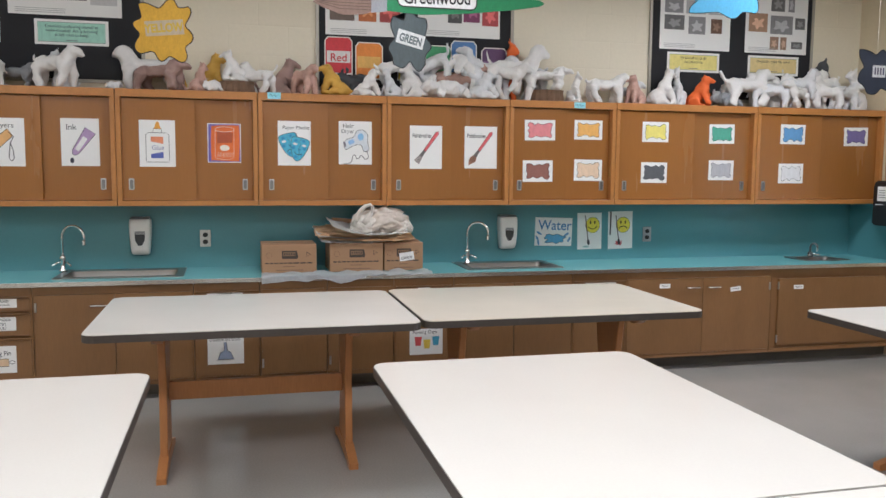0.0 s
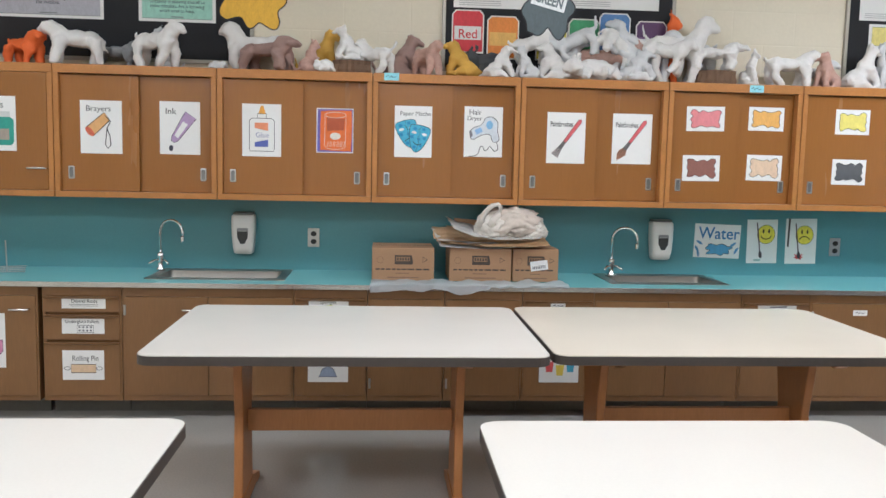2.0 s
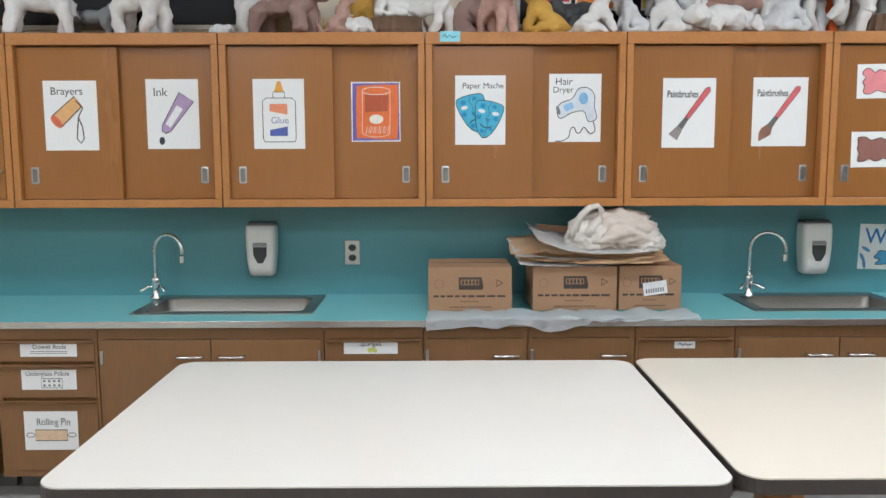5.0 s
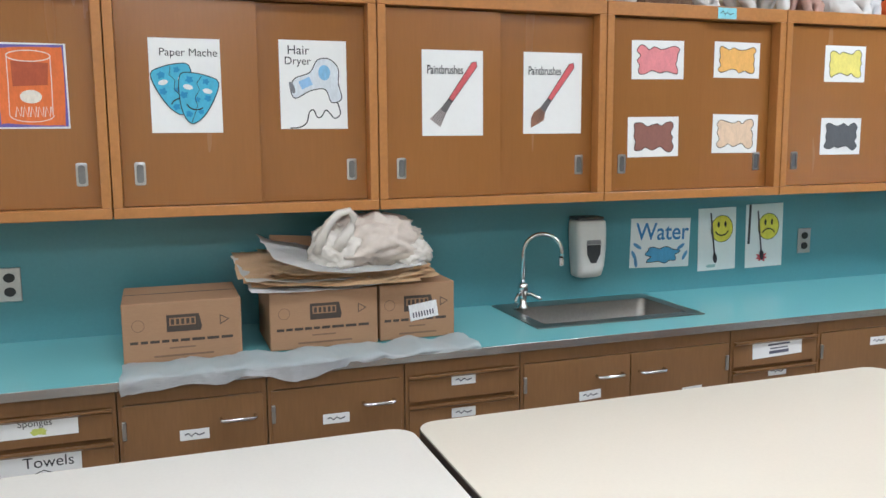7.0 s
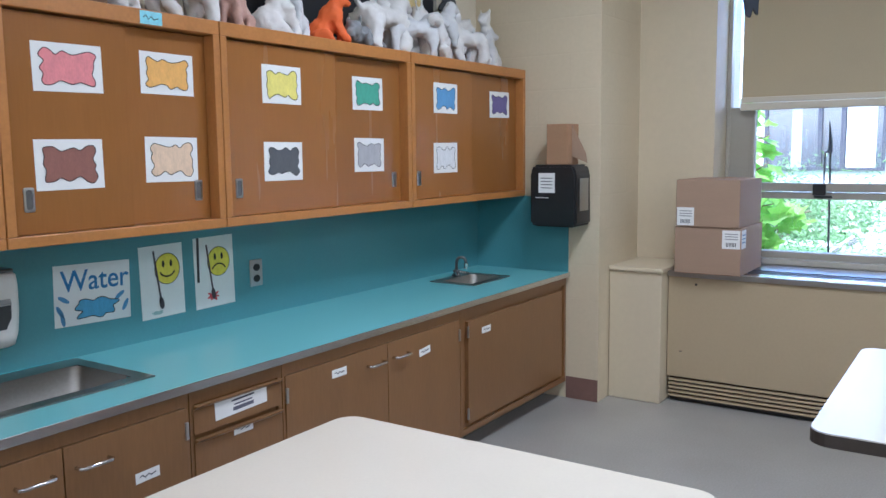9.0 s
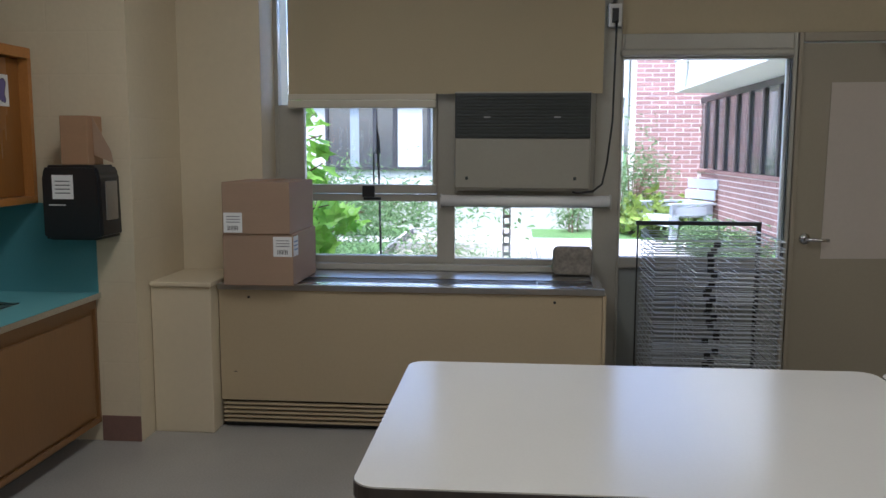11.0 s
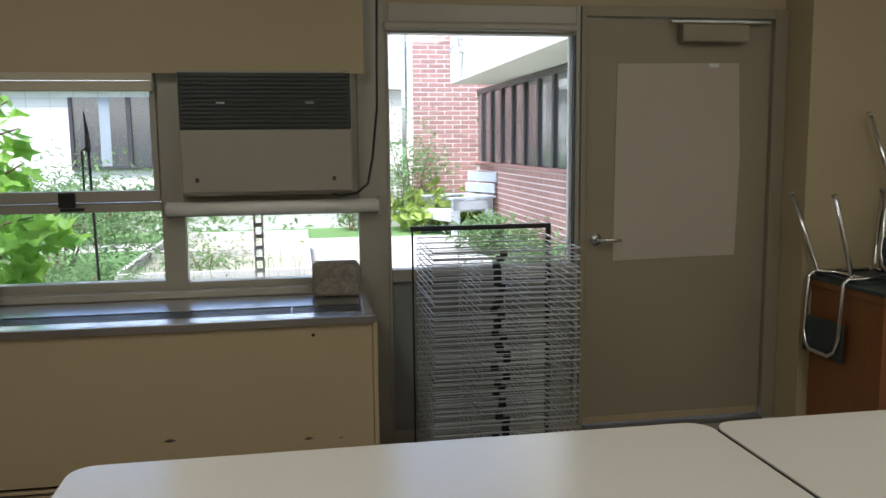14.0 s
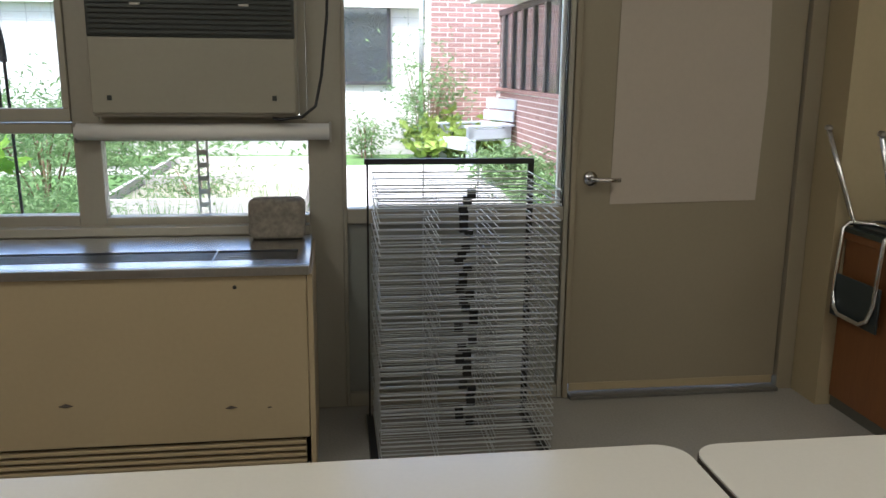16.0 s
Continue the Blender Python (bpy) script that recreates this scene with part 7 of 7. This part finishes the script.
    move(bm, Matrix.Rotation(radians(turn), 4, "Z") @ Matrix.Diagonal((face, 1, 1, 1)) @ Matrix.Rotation(radians(pitch), 4, "Y"))
    low = min(v.co.z for v in bm.verts)
    for v in bm.verts:
        v.co.z = max(low + 0.006, v.co.z)
    move(bm, Matrix.Translation((x, y, z - low - 0.0055)))
    bmesh.ops.recalc_face_normals(bm, faces=bm.faces)
    return solid("animal_sculpture", bm, material, label, "sculpture", "papier-mache animals", smooth=True)


WHITE, SITW = "white papier-mache animal standing on the cupboard", "white papier-mache animal sitting on the cupboard"
for k, row in enumerate((
    (-0.86, 5.70, 0.24, 0.17, 1, PMO, "stand", "orange papier-mache tiger standing on the cupboard", -10), (-0.56, 5.66, 0.26, 0.23, -1, PMW, "stand", WHITE, 8), (-0.38, 5.78, 0.25, 0.15, 1, PMG, "stand", "grey papier-mache elephant on the cupboard", 0),
    (-0.12, 5.66, 0.27, 0.235, 1, PMW, "stand", WHITE, -12), (-0.1, 5.80, 0.16, 0.22, -1, PMC, "sit", SITW, 0), (0.21, 5.68, 0.1, 0.065, 1, PMC, "lie", "small grey and white lump of papier-mache", 0),
    (0.42, 5.81, 0.34, 0.25, -1, PMW, "stand", "white papier-mache horse behind the others", 0), (0.50, 5.68, 0.31, 0.185, 1, PMM, "stand", "mauve-brown papier-mache animal on the cupboard", -8), (0.74, 5.66, 0.15, 0.17, 1, PMP, "sit", "pink papier-mache leopard with dark spots", 20),
    (0.80, 5.80, 0.24, 0.235, 1, PMY, "sit", "ochre papier-mache lion with an orange face", 0), (0.84, 5.63, 0.11, 0.085, -1, PMW, "lie", "small white papier-mache animal", 30),
    (1.12, 5.65, 0.22, 0.175, -1, PMW, "stand", WHITE, -60), (1.28, 5.79, 0.26, 0.225, 1, PMM, "sit", "mauve-brown papier-mache fox on the cupboard", 0), (1.42, 5.66, 0.18, 0.19, 1, PMP, "stand", "pink spotted papier-mache giraffe", -50),
    (1.63, 5.68, 0.24, 0.175, -1, PMY, "sit", "yellow and white papier-mache fox", 10), (1.82, 5.80, 0.3, 0.19, -1, PMD, "lie", "dark grey papier-mache hedgehog on the cupboard", 0), (1.84, 5.64, 0.21, 0.165, 1, PMW, "sit", SITW, -10),
    (2.02, 5.68, 0.17, 0.17, -1, PMC, "sit", SITW, 20), (2.19, 5.70, 0.24, 0.2, -1, PMW, "sit", SITW, 0), (2.28, 5.80, 0.26, 0.24, 1, PMC, "sit", SITW, 0), (2.42, 5.67, 0.3, 0.15, -1, PMW, "lie", "white papier-mache animal lying down", 12),
    (2.52, 5.80, 0.34, 0.235, 1, PMP, "stand", "tan papier-mache animal behind the white ones", 8), (2.66, 5.66, 0.27, 0.165, 1, PMC, "sit", SITW, 0), (2.74, 5.78, 0.32, 0.26, -1, PMC, "stand", WHITE, 0), (2.93, 5.74, 0.33, 0.345, 1, PMW, "stand", "tall white papier-mache horse on the cupboard", -6), (2.88, 5.82, 0.2, 0.375, 1, PMO, "sit", "orange striped papier-mache tiger", 0),
    (3.37, 5.69, 0.12, 0.20, 1, PMW, "sit", SITW, -60), (3.61, 5.68, 0.27, 0.205, 1, PMW, "stand", "white papier-mache dog standing on the cupboard", -5), (3.86, 5.68, 0.2, 0.205, -1, PMP, "sit", "pinkish papier-mache dog sitting", 35), (3.84, 5.8, 0.2, 0.16, 1, PMC, "stand", WHITE, 0),
    (4.08, 5.70, 0.24, 0.235, 1, PMW, "sit", "white papier-mache bear sitting", -25), (4.24, 5.72, 0.15, 0.255, -1, PMC, "sit", "grey-white papier-mache cat sitting", 20), (4.39, 5.69, 0.22, 0.215, 1, PMO, "sit", "bright orange papier-mache octopus on the cupboard", -30), (4.60, 5.67, 0.25, 0.125, -1, PMG, "lie", "grey papier-mache turtle on the cupboard", 0),
    (4.80, 5.70, 0.34, 0.215, 1, PMW, "stand", "white papier-mache giraffe bending down", 0), (4.99, 5.66, 0.26, 0.18, 1, PMC, "stand", WHITE, -15), (5.14, 5.78, 0.26, 0.22, 1, PMW, "sit", SITW, 0), (5.22, 5.66, 0.24, 0.16, -1, PMW, "stand", WHITE, 10), (5.36, 5.76, 0.3, 0.25, 1, PMW, "stand", "white papier-mache dragon with raised wings", 0),
    (5.48, 5.65, 0.22, 0.175, -1, PMW, "stand", WHITE, -10), (5.62, 5.79, 0.22, 0.3, -1, PMD, "sit", "charcoal papier-mache bat with folded wings", 0), (5.66, 5.66, 0.22, 0.19, 1, PMC, "stand", WHITE, 0), (5.80, 5.70, 0.2, 0.24, -1, PMW, "sit", SITW, 10))):
    ax, ay, aw, ah, af, am, ak, al, ar = row
    if ax > 4.7:
        aw, ah = aw * 1.12, ah * 1.18
    animal(ax, ay, aw, ah, af, am, ak, al, k * 3.7 + 1, turn=ar + (k * 37 % 51 - 25))

HEAP = "white papier-mache animal heaped among the others"
for k, (ax, ay, az, aw, ah, af, ak, ar, ap) in enumerate((
        (2.10, 5.79, 0.06, 0.26, 0.22, 1, "stand", 20, -18), (2.36, 5.74, 0.09, 0.27, 0.2, -1, "stand", -15, 25), (2.50, 5.69, 0.05, 0.25, 0.2, 1, "stand", 30, 40),
        (2.62, 5.78, 0.10, 0.26, 0.2, -1, "stand", 10, -20), (2.82, 5.70, 0.06, 0.26, 0.2, 1, "stand", -25, 12), (3.04, 5.79, 0.05, 0.28, 0.24, -1, "stand", 12, 0),
        (5.05, 5.79, 0.05, 0.26, 0.22, -1, "stand", 14, 10), (5.30, 5.70, 0.05, 0.24, 0.2, 1, "stand", -20, -10), (5.55, 5.72, 0.06, 0.24, 0.22, -1, "stand", 10, 8))):
    animal(ax, ay, aw, ah, af, PMC if k % 2 else PMW, ak, HEAP, 200 + k * 5.3, UT + az, ar, ap)


def log(x, y, w, h, tilt):
    bm = lathe([(w * 0.5, 0), (w * 0.52, h * 0.3), (w * 0.48, h * 0.7), (w * 0.5, h), (w * 0.2, h * 1.01)], 40)
    for v in bm.verts:
        a = math.atan2(v.co.y, v.co.x)
        k = 1 + 0.05 * math.sin(a * 17) + 0.04 * noise.noise(Vector((a * 5, v.co.z * 30, x)))
        v.co.x, v.co.y = v.co.x * k, v.co.y * k * 0.6
    move(bm, Matrix.Translation((x, y, UT + 0.001)))
    return solid("log_stump", bm, M_BARK, "short log of rough brown bark on the cupboard", "log", "log stumps")


log(0.985, 5.66, 0.22, 0.075, 0)
log(3.16, 5.68, 0.24, 0.085, 0)
animal(0.97, 5.67, 0.19, 0.17, -1, PMW, "sit", "white calico papier-mache cat on a log", 91, UT + 0.078, 15)
animal(3.15, 5.68, 0.27, 0.15, 1, PMW, "stand", "white papier-mache dog standing on a log", 93, UT + 0.088, -10)

# ---- bricks of the courtyard walls ----
BRL, BRH = 0.305, 0.0865
brick_far = mesh_of(box(0.004, 0.03, -BRL / 2 + 0.009, BRL / 2 - 0.009, -BRH / 2 + 0.009, BRH / 2 - 0.009), "brick", M_BRICK)
brick_side = mesh_of(box(-BRL / 2 + 0.009, BRL / 2 - 0.009, -0.02, -0.008, -BRH / 2 + 0.009, BRH / 2 - 0.009), "brick", M_BRICK)
inv = Matrix.Translation(far.location).inverted()
rng = random.Random(5)
for r in range(43):
    if r % 2:
        half = new("brick", brick_far)
        half.parent, half.matrix_parent_inverse = far, inv
        half.location, half.scale.y = (FX, WY + 0.14 - BRL - BRL / 4, GZ + 0.04 + r * BRH), 0.5
    for c in range(5):
        y = WY + 0.14 - BRL + c * BRL + (BRL / 2 if r % 2 else 0)
        ob = new("brick", brick_far)
        ob.parent, ob.matrix_parent_inverse = far, inv
        if r % 2 and c == 4:
            ob.scale.y, y = 0.5, y - BRL / 4
        ob.location = (FX + rng.uniform(-0.002, 0.003), y, GZ + 0.04 + r * BRH)
inv = Matrix.Translation(wing.location).inverted()
rest = bmesh.new()
for r in range(13):
    for c in range(30):
        x = 9.2 + c * BRL + (BRL / 2 if r % 2 else 0)
        z = GZ + 0.06 + r * BRH
        if x > 11.2 and x < 16.9 and r > 0:
            ob = new("brick", brick_side)
            ob.parent, ob.matrix_parent_inverse = wing, inv
            ob.location = (x, WY + rng.uniform(-0.002, 0.003), z)
        else:
            box(x - BRL / 2 + 0.009, x + BRL / 2 - 0.009, WY - 0.02, WY - 0.008, z - BRH / 2 + 0.009, z + BRH / 2 - 0.009, bm=rest)
tagged(part("brick_rest", rest, M_BRICK, wing), kind="stuff")
